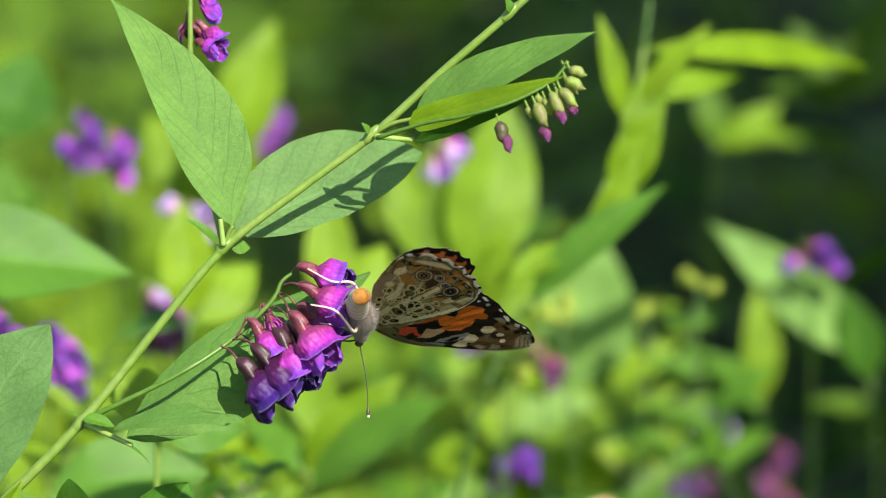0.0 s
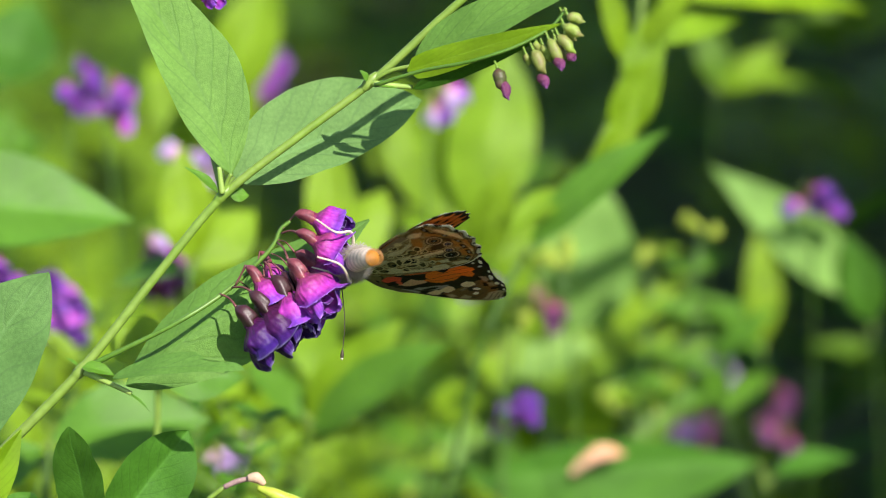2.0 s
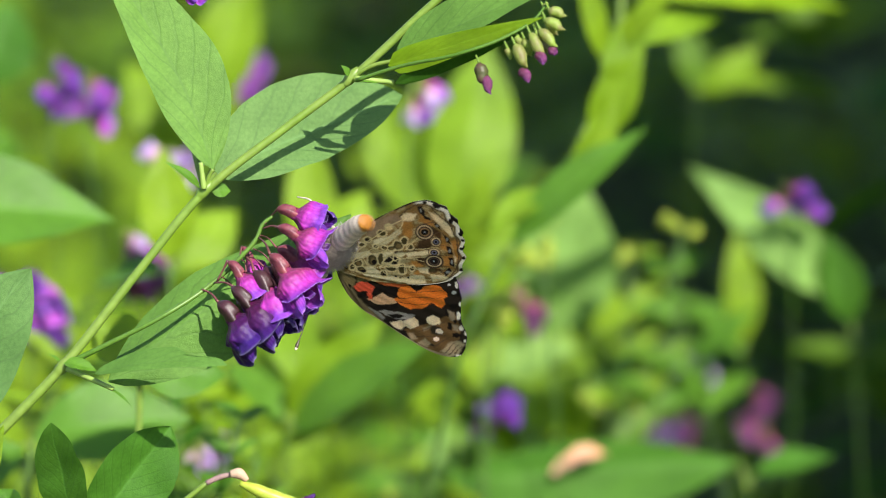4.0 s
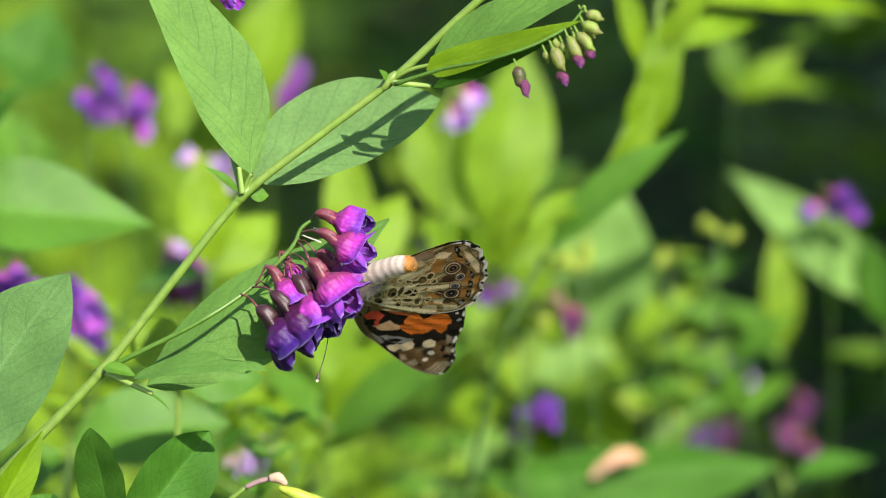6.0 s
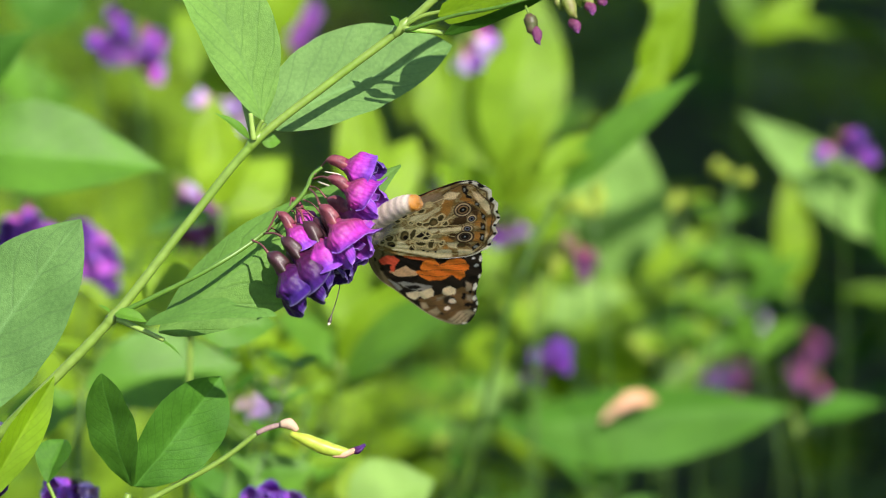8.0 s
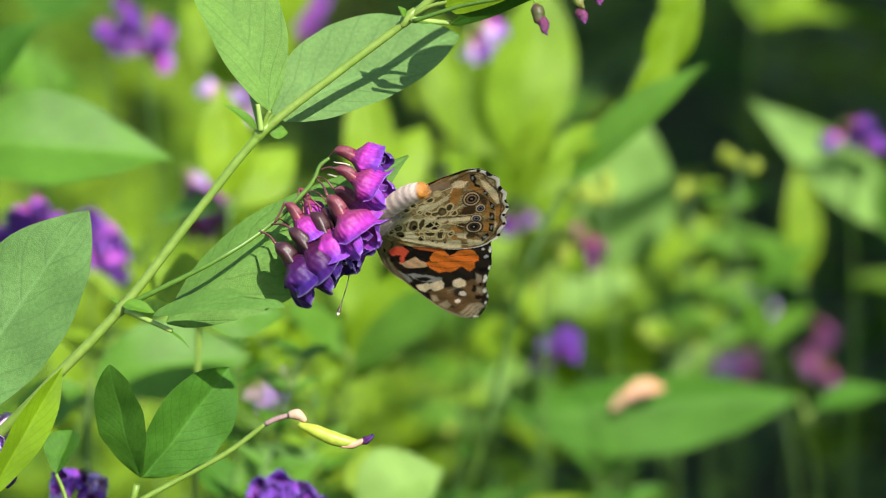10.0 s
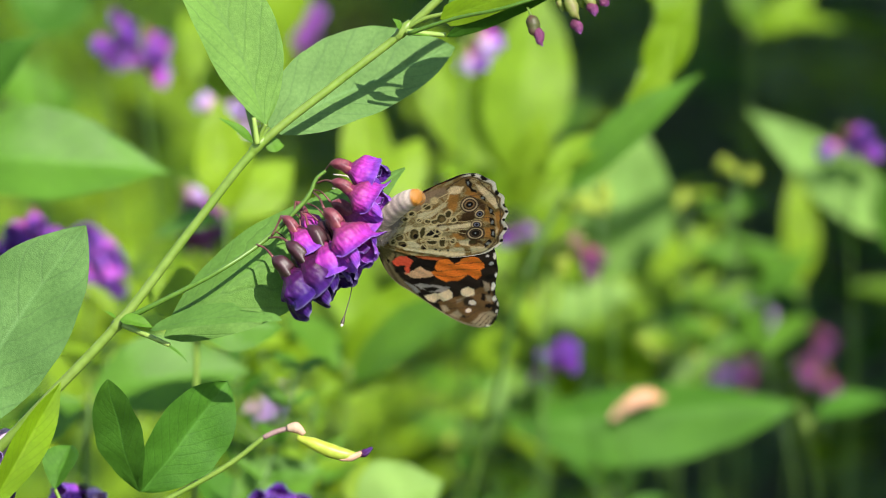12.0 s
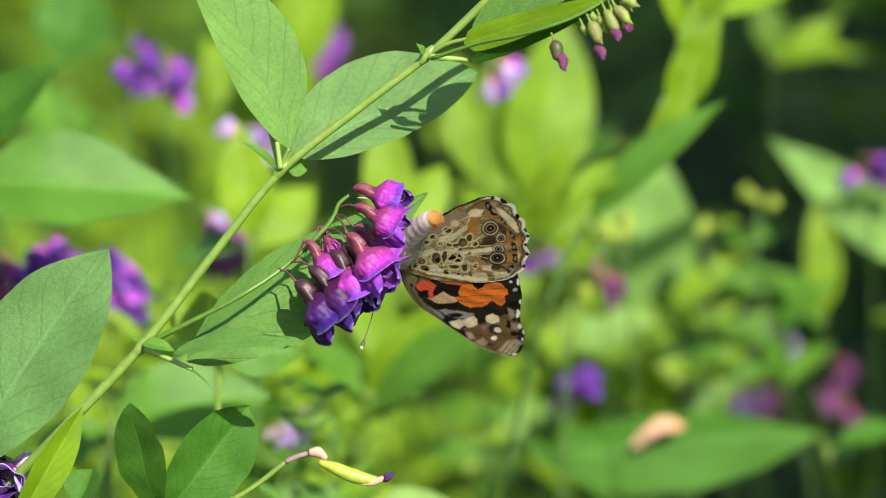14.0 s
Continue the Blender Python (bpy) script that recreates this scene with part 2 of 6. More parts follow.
def mesh_of(name, verts, faces, uvs=None, smooth=True):
    me = bpy.data.meshes.new(name)
    me.from_pydata([tuple(v) for v in verts], [], faces)
    if uvs is not None:
        layer = me.uv_layers.new(name="UVMap")
        index = np.empty(len(me.loops), dtype=np.int32)
        me.loops.foreach_get("vertex_index", index)
        layer.data.foreach_set("uv", np.asarray(uvs, dtype=np.float32)[index].ravel())
    if smooth:
        me.polygons.foreach_set("use_smooth", [True] * len(me.polygons))
    me.update()
    return me


def thing(name, root, label, category, group=""):
    """The empty at a thing's base, in world metres."""
    ob = new(name)
    ob.empty_display_size = 0.01
    ob.matrix_world = Matrix.Translation(root)
    return tagged(ob, label, category, group)


def part(name, shape, material, parent, label="", kind=""):
    """A mesh object under a thing or a part. shape is (verts, faces[, uvs]) in world metres, or a ready mesh in the parent's space."""
    if isinstance(shape, tuple):
        top = parent
        while top.parent:
            top = top.parent
        o = np.array(top.matrix_world.translation if top.rotation_mode != "QUATERNION" else top.location)
        shape = mesh_of(name, np.asarray(shape[0], dtype=float) - o, shape[1], *shape[2:])
    if not shape.materials:
        shape.materials.append(material)
    ob = new(name, shape)
    ob.parent = parent
    return tagged(ob, label, kind=kind)


def smooth_line(points, steps):
    """A smooth line through the points that does not swing out where long and short stretches meet."""
    p = np.array([np.asarray(q, dtype=float) for q in points])
    d = np.linalg.norm(np.diff(p, axis=0), axis=1) + 1e-9
    slope = np.zeros_like(p)
    for i in range(len(p)):
        if i == 0 or i == len(p) - 1:
            k = 0 if i == 0 else len(p) - 2
            slope[i] = (p[k + 1] - p[k]) / d[k]
        else:
            slope[i] = (p[i + 1] - p[i]) / d[i] * d[i - 1] / (d[i] + d[i - 1]) + (p[i] - p[i - 1]) / d[i - 1] * d[i] / (d[i] + d[i - 1])
    out = []
    for i in range(len(p) - 1):
        for k in range(steps):
            s = k / steps
            out.append((2 * s ** 3 - 3 * s * s + 1) * p[i] + (s ** 3 - 2 * s * s + s) * d[i] * slope[i] + (3 * s * s - 2 * s ** 3) * p[i + 1] + (s ** 3 - s * s) * d[i] * slope[i + 1])
    out.append(p[-1])
    return np.array(out)


def tube(points, radii, sides=8, steps=5):
    """A round tube through world points, closed at both ends; radii in mm, one per point."""
    line = smooth_line(points, steps)
    r = np.interp(np.linspace(0, 1, len(line)), np.linspace(0, 1, len(radii)), radii) / 1000
    verts, faces, uvs = [], [], []
    ref = np.array([0.31, 0.17, 0.93])
    for i, c in enumerate(line):
        d = line[min(i + 1, len(line) - 1)] - line[max(i - 1, 0)]
        d = d / (np.linalg.norm(d) + 1e-12)
        a = np.cross(d, ref)
        a /= np.linalg.norm(a) + 1e-12
        b = np.cross(d, a)
        for k in range(sides):
            g = 2 * math.pi * k / sides
            verts.append(c + r[i] * (math.cos(g) * a + math.sin(g) * b))
            uvs.append((k / sides, i / len(line)))
    for i in range(len(line) - 1):
        for k in range(sides):
            q = (k + 1) % sides
            faces.append((i * sides + k, i * sides + q, (i + 1) * sides + q, (i + 1) * sides + k))
    faces.append(tuple(range(sides))[::-1])
    faces.append(tuple((len(line) - 1) * sides + k for k in range(sides)))
    return np.array(verts), faces, np.array(uvs)


def blade(base, tip, width, face=(0.1, 0.4, -0.9), fold=0.25, bend=0.06, wide_at=0.42, point=1.0, lean=0.0, ripple=0.02, nu=18, nv=10, thick=0.14, seed=0, bite=0.0, twist=0.0, sway=0.0):
    """A leaf blade with two skins in plant millimetres: base and tip, width, the way it faces, its fold along the midrib,
    its bend, the place of its greatest width and how drawn-out its point is. lean widens one half."""
    rnd = random.Random(seed)
    b, t = np.array(base, dtype=float), np.array(tip, dtype=float)
    a = t - b
    length = np.linalg.norm(a)
    n = np.array(face, dtype=float)
    n -= a * (n @ a) / length ** 2
    n /= np.linalg.norm(n)
    s = np.cross(a / length, n)
    p1, p2 = rnd.uniform(0, 6), rnd.uniform(0, 6)
    k = math.log(0.5) / math.log(wide_at)
    verts, uvs = [], []
    for skin in (0, 1):
        for i in range(nu + 1):
            y = i / nu
            half = width / 2 * (max(0.0, math.sin(math.pi * y ** k)) ** point + 0.015)
            if y > 0.8:
                half *= 1 - 0.35 * ((y - 0.8) / 0.2) ** 2
            tw = twist * (y - 0.5)
            sv, nn = s * math.cos(tw) + n * math.sin(tw), n * math.cos(tw) - s * math.sin(tw)
            centre = b + a * y + (n * bend * length + s * sway) * 4 * y * (1 - y)
            for j in range(nv + 1):
                x = 2 * j / nv - 1
                h = half * (1 + lean * (1 if x > 0 else -1))
                if bite and x > 0.5 and 0.62 < y < 0.95:
                    h *= 1 - bite * math.sin((y - 0.62) / 0.33 * math.pi)
                nick = 1 + 0.006 * math.sin(31 * y + p1) + 0.004 * math.sin(47 * y + p2 + x)
                h *= nick
                lift = abs(x) * h * math.sin(fold) + ripple * width * abs(x) * (math.sin(11 * y + p1 + 2 * x) + 0.6 * math.sin(23 * y + p2))
                lift -= 0.05 * h * (1 - abs(x)) * math.cos(10 * y)
                edge = max(0.0, 1 - x * x) * (1 if 0 < i < nu else 0)
                off = thick * (0.5 - skin) * edge ** 0.5 if edge > 0 else 0.0
                verts.append(centre + sv * x * h * math.cos(fold) + nn * (lift + off))
                uvs.append((0.5 + x / 2, y))
    w1, m = nv + 1, (nu + 1) * (nv + 1)
    faces = []
    for i in range(nu):
        for j in range(nv):
            q = (i * w1 + j, i * w1 + j + 1, (i + 1) * w1 + j + 1, (i + 1) * w1 + j)
            faces.append(q[::-1])
            faces.append(tuple(v + m for v in q))
    return np.array([spot(v) for v in verts]), faces, np.array(uvs)


def rod(points, radii, sides=8, steps=5):
    """A tube through places in plant space."""
    return tube([spot(p) for p in points], radii, sides, steps)


# ---- pea flowers ----
def sheet(fn, nu, nv, thick=0.1):
    """A petal with two skins from a function of (across -1..1, along 0..1) to local millimetres."""
    grid = np.array([[fn(2 * j / nv - 1, i / nu) for j in range(nv + 1)] for i in range(nu + 1)], dtype=float)
    du, dv = np.gradient(grid, axis=0), np.gradient(grid, axis=1)
    n = np.cross(du, dv)
    n /= np.linalg.norm(n, axis=2, keepdims=True) + 1e-9
    w1, m = nv + 1, (nu + 1) * (nv + 1)
    verts = np.vstack([(grid + n * thick / 2).reshape(-1, 3), (grid - n * thick / 2).reshape(-1, 3)]) / 1000
    uv = np.array([(j / nv, i / nu) for i in range(nu + 1) for j in range(nv + 1)])
    faces = []
    for i in range(nu):
        for j in range(nv):
            q = (i * w1 + j, i * w1 + j + 1, (i + 1) * w1 + j + 1, (i + 1) * w1 + j)
            faces += [q[::-1], tuple(v + m for v in q)]
        for j in (0, nv):
            faces.append((i * w1 + j, (i + 1) * w1 + j, (i + 1) * w1 + j + m, i * w1 + j + m))
    for i in (0, nu):
        for j in range(nv):
            faces.append((i * w1 + j, i * w1 + j + 1, i * w1 + j + 1 + m, i * w1 + j + m))
    return verts, faces, np.vstack([uv, uv])


def ease(a, b, v):
    k = min(1.0, max(0.0, (v - a) / (b - a)))
    return k * k * (3 - 2 * k)


def banner_shape(flare):
    """The upright petal: a short narrow tube with a rounded shoulder, then a broad puffed skirt with a scalloped rim that rolls out."""
    def fn(x, y):
        bell, rim = ease(0.05, 0.4, y), max(0.0, (y - 0.7) / 0.3)
        fold = noise.noise(Vector((x * 1.4 + 5, y * 1.9, flare * 9)))
        crease = noise.noise(Vector((x * 4.5, y * 3.0 + 4, flare * 5)))
        scallop = math.sin(5.2 * x + 1.2 + 5 * flare)
        r = 1.15 + (2.15 + 0.3 * flare) * bell - 0.3 * ease(0.42, 0.75, y) + (0.3 + 1.1 * flare) * rim ** 1.7 * (1 - 0.45 * abs(x))
        r += 0.75 * bell * fold + 0.4 * bell * crease + rim * (0.5 * scallop + 0.25 * math.sin(13 * x + 2)) + 0.2 * bell * noise.noise(Vector((x * 9, y * 7, flare)))
        ang = x * (1.95 + 0.25 * bell)
        round_off = 2.8 * ease(0.3, 1.0, y) * abs(x) ** 2.0
        lx = 8.9 * y - (0.2 + 1.1 * flare) * rim ** 2 - round_off + rim * (0.7 * fold + 0.35 * scallop)
        return lx, r * math.sin(ang) * 1.05, r * math.cos(ang) - 0.4 - 0.3 * y + 0.5 * flare * rim
    return sheet(fn, 26, 34)


def wing_petal_shape(side):
    """A side petal: a broad, rounded, puffed paddle whose tip curls out under the banner."""
    def fn(x, y):
        half = 0.3 + 2.75 * math.sin(math.pi * min(1.0, 0.05 + 0.94 * y) ** 1.9) ** 0.42
        puff = noise.noise(Vector((x * 1.4, y * 2.2, 3.0 * side)))
        crease = noise.noise(Vector((x * 5, y * 5, side)))
        out = 0.6 + 1.5 * math.sin(1.9 * y) + 1.1 * (1 - x * x) * math.sin(math.pi * min(1, y * 0.9)) + 1.2 * max(0.0, y - 0.7) ** 1.2 + 0.8 * y * puff + 0.45 * y * crease + 0.35 * max(0.0, y - 0.6) * math.sin(7 * x + 2 * side)
        return 0.6 + 9.6 * y - 0.9 * x * x * y, side * out, half * x - 1.0 - 1.1 * y * y + 0.4 * y * puff
    return sheet(fn, 20, 16)


def keel_shape():
    def fn(x, y):
        half = 0.4 + 1.35 * math.sin(math.pi * min(1, y * 0.93)) ** 0.6
        ang = x * 1.4
        return 8.4 * y, half * math.sin(ang), -0.7 - half * math.cos(ang) * 1.15 + 1.6 * y ** 3
    return sheet(fn, 10, 8)


def calyx_shape(length=4.7, girth=0.82):
    """A slim ribbed cup with five pointed teeth."""
    verts, faces, uvs = [], [], []
    rings, sides = 14, 30
    for i in range(rings):
        y = i / (rings - 1)
        r = 0.28 + girth * math.sin(min(1.0, y * 2.2) * math.pi / 2) ** 0.8 * (1 + 0.35 * y + 0.06 * math.sin(9 * y))
        for k in range(sides):
            g = 2 * math.pi * k / sides
            rib = 1 + 0.07 * math.cos(5 * g) ** 3 * min(1.0, y * 3)
            tooth = 1.9 * max(0.0, math.cos(2.5 * g)) ** 2 * max(0.0, y - 0.7) / 0.3
            verts.append((length * y - 4.1 + tooth, r * rib * 0.92 * math.cos(g), r * rib * math.sin(g) + 0.5 * math.sin(math.pi * y) - 0.2 * y))
            uvs.append((k / sides, y))
    n = len(verts)
    for i in range(rings):
        for k in range(sides):
            v = verts[i * sides + k]
            verts.append((v[0] - 0.02, v[1] * 0.9, v[2] * 0.9))
            uvs.append(uvs[i * sides + k])
    for i in range(rings - 1):
        for k in range(sides):
            q = (k + 1) % sides
            f = (i * sides + k, i * sides + q, (i + 1) * sides + q, (i + 1) * sides + k)
            faces += [f, tuple(v + n for v in f[::-1])]
    for k in range(sides):
        q = (k + 1) % sides
        e = (rings - 1) * sides
        faces.append((e + k, e + q, e + q + n, e + k + n))
    faces.append(tuple(range(sides))[::-1])
    return np.array(verts) / 1000, faces, np.array(uvs)


def ready(name, shape, material):
    me = mesh_of(name, *shape)
    me.materials.append(material)
    return me


def flower_kit(calyx, petal, second, flare):
    return [ready("calyx", calyx_shape(), calyx), ready("banner_petal", banner_shape(flare), petal), ready("wing_petal", wing_petal_shape(1), second),
            ready("wing_petal", wing_petal_shape(-1), second), ready("keel_petal", keel_shape(), second)]


KIT_OPEN = flower_kit(CALYX, PETAL, PETAL, 0.75)
KIT_HALF = flower_kit(CALYX, PETAL, PETAL_VIOLET, 0.4)
KIT_VIOLET = flower_kit(CALYX_DARK, PETAL_VIOLET, PETAL_VIOLET, 0.35)
KIT_DEEP = flower_kit(CALYX_DARK, PETAL_DEEP, PETAL_DEEP, 0.55)
KIT_MIXED = flower_kit(CALYX_DARK, PETAL, PETAL_DEEP, 0.5)
KIT_PALE = flower_kit(CALYX_GREEN, PETAL_PALE, PETAL_PALE, 0.4)
KIT_DULL = flower_kit(CALYX, PETAL_DULL, PETAL_DULL, 0.2)
KITS_FAR = {"open": flower_kit(CALYX, FAR_MAGENTA, FAR_MAGENTA, 0.6), "half": flower_kit(CALYX, FAR_MAGENTA, FAR_VIOLET, 0.4), "violet": flower_kit(CALYX_DARK, FAR_VIOLET, FAR_VIOLET, 0.35), "pale": KIT_PALE, "dull": KIT_DULL}
KITS = {"deep": KIT_DEEP, "mixed": KIT_MIXED, "open": KIT_OPEN, "half": KIT_HALF, "violet": KIT_VIOLET, "pale": KIT_PALE, "dull": KIT_DULL}


def axes(place, along, up, size):
    """A pose in the world: x runs along, z leans towards up; places in plant millimetres."""
    x = way(along)
    z = way(up)
    z = (z - x * z.dot(x)).normalized()
    y = z.cross(x)
    m = Matrix((x, y, z)).transposed().to_4x4()
    m.translation = spot(place)
    return m @ Matrix.Scale(size, 4)


def floret(parent, kit, place, along, up=(0, 1, 0), size=1.0, closed=False, broad=1.0):
    """One pea flower: the calyx is the part, its petals hang on it."""
    m = axes(place, along, up, size)
    m.translation -= parent.matrix_world.translation if parent.rotation_mode != "QUATERNION" else parent.location
    rnd = random.Random(int(1e4 * (abs(place[0]) + 3 * abs(place[1]) + 7 * abs(place[2]))))
    m = m @ pose(0, 0, 0, rnd.uniform(-18, 18), rnd.uniform(-4, 4), rnd.uniform(-4, 4)) @ Matrix.Diagonal((rnd.uniform(0.92, 1.0), broad * rnd.uniform(1.0, 1.15), broad * rnd.uniform(0.95, 1.1), 1))
    cup = new("calyx", kit[0])
    cup.parent, cup.matrix_basis = parent, m
    for me in kit[1:]:
        ob = new(me.name.split(".")[0], me)
        ob.parent = cup
        if closed and me.name.startswith("banner"):
            ob.scale = (0.8, 0.75, 0.6)
    return cup


def raceme(parent, kinds, points, count, kits, size=1.0, seed=0, side=(0.6, -0.5, -0.3)):
    """A loose spike of flowers along a stalk in plant space; the stalk is a part, each flower too."""
    rnd = random.Random(seed)
    part("peduncle", rod(points, [0.75, 0.6, 0.45]), STEM, parent)
    line = smooth_line(points, 8)
    for i in range(count):
        p = line[int(len(line) * (0.35 + 0.64 * i / count))]
        d = np.array(side) + np.array([rnd.uniform(-0.7, 0.7), rnd.uniform(-0.4, 0.3), rnd.uniform(-0.9, 0.9)])
        d /= np.linalg.norm(d)
        floret(parent, kits[rnd.choice(kinds)], p + d * rnd.uniform(2, 4), d, (0, 1, rnd.uniform(-0.4, 0.4)), size * rnd.uniform(0.85, 1.1), closed=i > count * 0.7)


def ground_under(p, du=0.0, dw=0.0):
    """The place on the ground under a place in plant space."""
    q = spot((p[0] + du, p[1], p[2] + dw))
    return Vector((q.x, q.y, 0.0))


def rooted(name, label, category, low, drift=(0, 0), radius=(1.6, 1.3), stalk=(), group="", material=None):
    """A herb whose stem rises from the ground to low and on through stalk."""
    root = ground_under(low, *drift)
    ob = thing(name, root, label, category, group)
    first = spot(low)
    mid = root.lerp(first, 0.45) + Vector((0, 0.06 * (first.z - root.z), -0.02))
    line = [root - Vector((0, 0, 0.004)), mid, first] + [spot(p) for p in stalk]
    part("stem", tube(line, np.linspace(radius[0], radius[1], len(line)), 8), material or STEM, ob)
    return ob


def leaf_on(parent, join, base, tip, width, material, **shape):
    """A leaf with its stalk from join on the stem to the base of the blade."""
    lf = part("leaf", blade(base, tip, width, **shape), material, parent)
    if join is not None:
        part("petiole", rod([join, tuple((np.array(join) + np.array(base)) / 2 + np.array([0, 0.6, 0])), base], [0.5, 0.42, 0.4]), STEM, lf)
    return lf


# ---- ground and undergrowth ----
def ground_sheet():
    """One sheet of soil that reaches the horizon, finer and uneven near the plants."""
    xs = np.concatenate([[-400, -60, -15, -5], np.linspace(-2.5, 2.5, 41), [5, 15, 60, 400]])
    ys = np.concatenate([[-400, -60, -15, -4], np.linspace(-1.5, 4.5, 49), [8, 15, 60, 400]])
    verts = [(x, y, 0.0 if max(abs(x), abs(y)) > 4.6 else 0.012 * (noise.noise(Vector((x * 3, y * 3, 0))) - 0.4)) for y in ys for x in xs]
    n = len(xs)
    faces = [(j * n + i, j * n + i + 1, (j + 1) * n + i + 1, (j + 1) * n + i) for j in range(len(ys) - 1) for i in range(n - 1)]
    ob = new("ground", mesh_of("ground", verts, faces))
    ob.data.materials.append(SOIL)
    return tagged(ob, "dark soil with leaf litter under the herbs", "ground", kind="structure")


def leaf_cloud(name, count, region, top, size, material, label, seed, keep=None):
    """Countless small leaves on thin stalks from the ground, in one mesh. region: x0, x1, y0, y1 in metres; top(x, y) is the height."""
    rnd = np.random.RandomState(seed)
    verts, faces, uvs = [], [], []
    prof = [(0.0, 0.03), (0.2, 0.62), (0.45, 1.0), (0.75, 0.7), (1.0, 0.02)]
    made = 0
    while made < count:
        x, y = rnd.uniform(region[0], region[1]), rnd.uniform(region[2], region[3])
        h = top(x, y)
        if h < 0.03 or (keep and not keep(x, y, rnd)):
            made += 1
            continue
        z = h * rnd.uniform(0.25, 1.0) ** 0.7
        leng = rnd.uniform(*size)
        yaw, pitch = rnd.uniform(0, 2 * math.pi), rnd.uniform(-0.5, 0.9)
        a = np.array([math.cos(yaw) * math.cos(pitch), math.sin(yaw) * math.cos(pitch), math.sin(pitch)])
        s = np.cross(a, [0, 0, 1.0]) + rnd.normal(0, 0.25, 3)
        s -= a * (s @ a)
        s /= np.linalg.norm(s)
        n = np.cross(s, a)
        o = np.array([x, y, z])
        i0 = len(verts)
        wd = leng * rnd.uniform(0.18, 0.27)
        droop = rnd.uniform(0.05, 0.25)
        for v, w in prof:
            c = o + a * leng * v - n * droop * leng * v * v
            for side in (-1, 0, 1):
                verts.append(c + s * side * wd * w + n * abs(side) * wd * w * 0.3)
                uvs.append((0.5 + side / 2, v))
        for r in range(4):
            for k in range(2):
                q = i0 + r * 3 + k
                faces.append((q, q + 1, q + 4, q + 3))
        if made % 14 == 0:
            i0 = len(verts)
            for zz, rr in ((z, 0.0004), (0.0, 0.0007)):
                for k in range(3):
                    g = k * 2.094
                    verts.append(o * [1, 1, 0] + np.array([rr * math.cos(g), rr * math.sin(g), zz]))
                    uvs.append((0.3, 0.5))
            for k in range(3):
                q = (k + 1) % 3
                faces.append((i0 + k, i0 + 3 + k, i0 + 3 + q, i0 + q))
        made += 1
    ob = new(name, mesh_of(name, verts, faces, uvs))
    ob.data.materials.append(material)
    return tagged(ob, label, name, kind="stuff")


def meadow_top(x, y):
    n = noise.noise(Vector((x * 4.2, y * 2.6, 3.1)))
    m = noise.noise(Vector((x * 9.0, y * 7.0, 8.4)))
    return 0.13 + 0.22 * n + 0.1 * m - 0.1 * max(0.0, x * 2)


ground_sheet()
leaf_cloud("undergrowth", 5200, (-0.75, 0.8, 0.35, 2.6), meadow_top, (0.035, 0.075), LEAF_FAR, "mixed green leaves of low herbs in sun and shade", 3,
           keep=lambda x, y, r: (x < 0.02 and r.rand() < 0.75) or (y > 1.2 and r.rand() < 0.3) or r.rand() < 0.1)
leaf_cloud("meadow", 26000, (-7.5, 7.5, -6.5, 8.5), lambda x, y: 0.16 + 0.14 * noise.noise(Vector((x * 1.3, y * 1.3, 6.0))), (0.09, 0.2), LEAF_FAR, "wide meadow of knee-high green herbs", 9,
           keep=lambda x, y, r: not (-0.8 < x < 0.85 and -0.15 < y < 2.7) and not (abs(x) < 0.4 and -1.2 < y < 0) and r.rand() < 1.3 - 0.17 * math.hypot(x, y - 1) + 0.25 * noise.noise(Vector((x, y, 2.0))))
# shade near the soil is put into the darker leaf colour
leaf_cloud("undergrowth", 2600, (-1.2, 1.3, 0.5, 3.4), lambda x, y: 0.1 + 0.09 * noise.noise(Vector((x * 3, y * 3, 0))), (0.03, 0.06), LEAF_DARK, "low leaves close to the soil, shade put into their dark green", 4)
leaf_cloud("undergrowth", 1150, (-0.7, 0.02, 0.3, 1.5), lambda x, y: meadow_top(x, y) + 0.02, (0.04, 0.085), LEAF_BRIGHT, "yellow-green leaves of low herbs, sunlight put into their colour", 5,
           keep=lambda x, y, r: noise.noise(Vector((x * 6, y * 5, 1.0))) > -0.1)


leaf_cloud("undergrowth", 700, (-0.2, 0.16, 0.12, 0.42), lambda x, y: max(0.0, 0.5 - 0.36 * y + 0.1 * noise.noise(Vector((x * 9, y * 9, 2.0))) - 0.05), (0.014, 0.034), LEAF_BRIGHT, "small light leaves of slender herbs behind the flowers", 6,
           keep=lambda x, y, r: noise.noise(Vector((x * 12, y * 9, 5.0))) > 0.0)


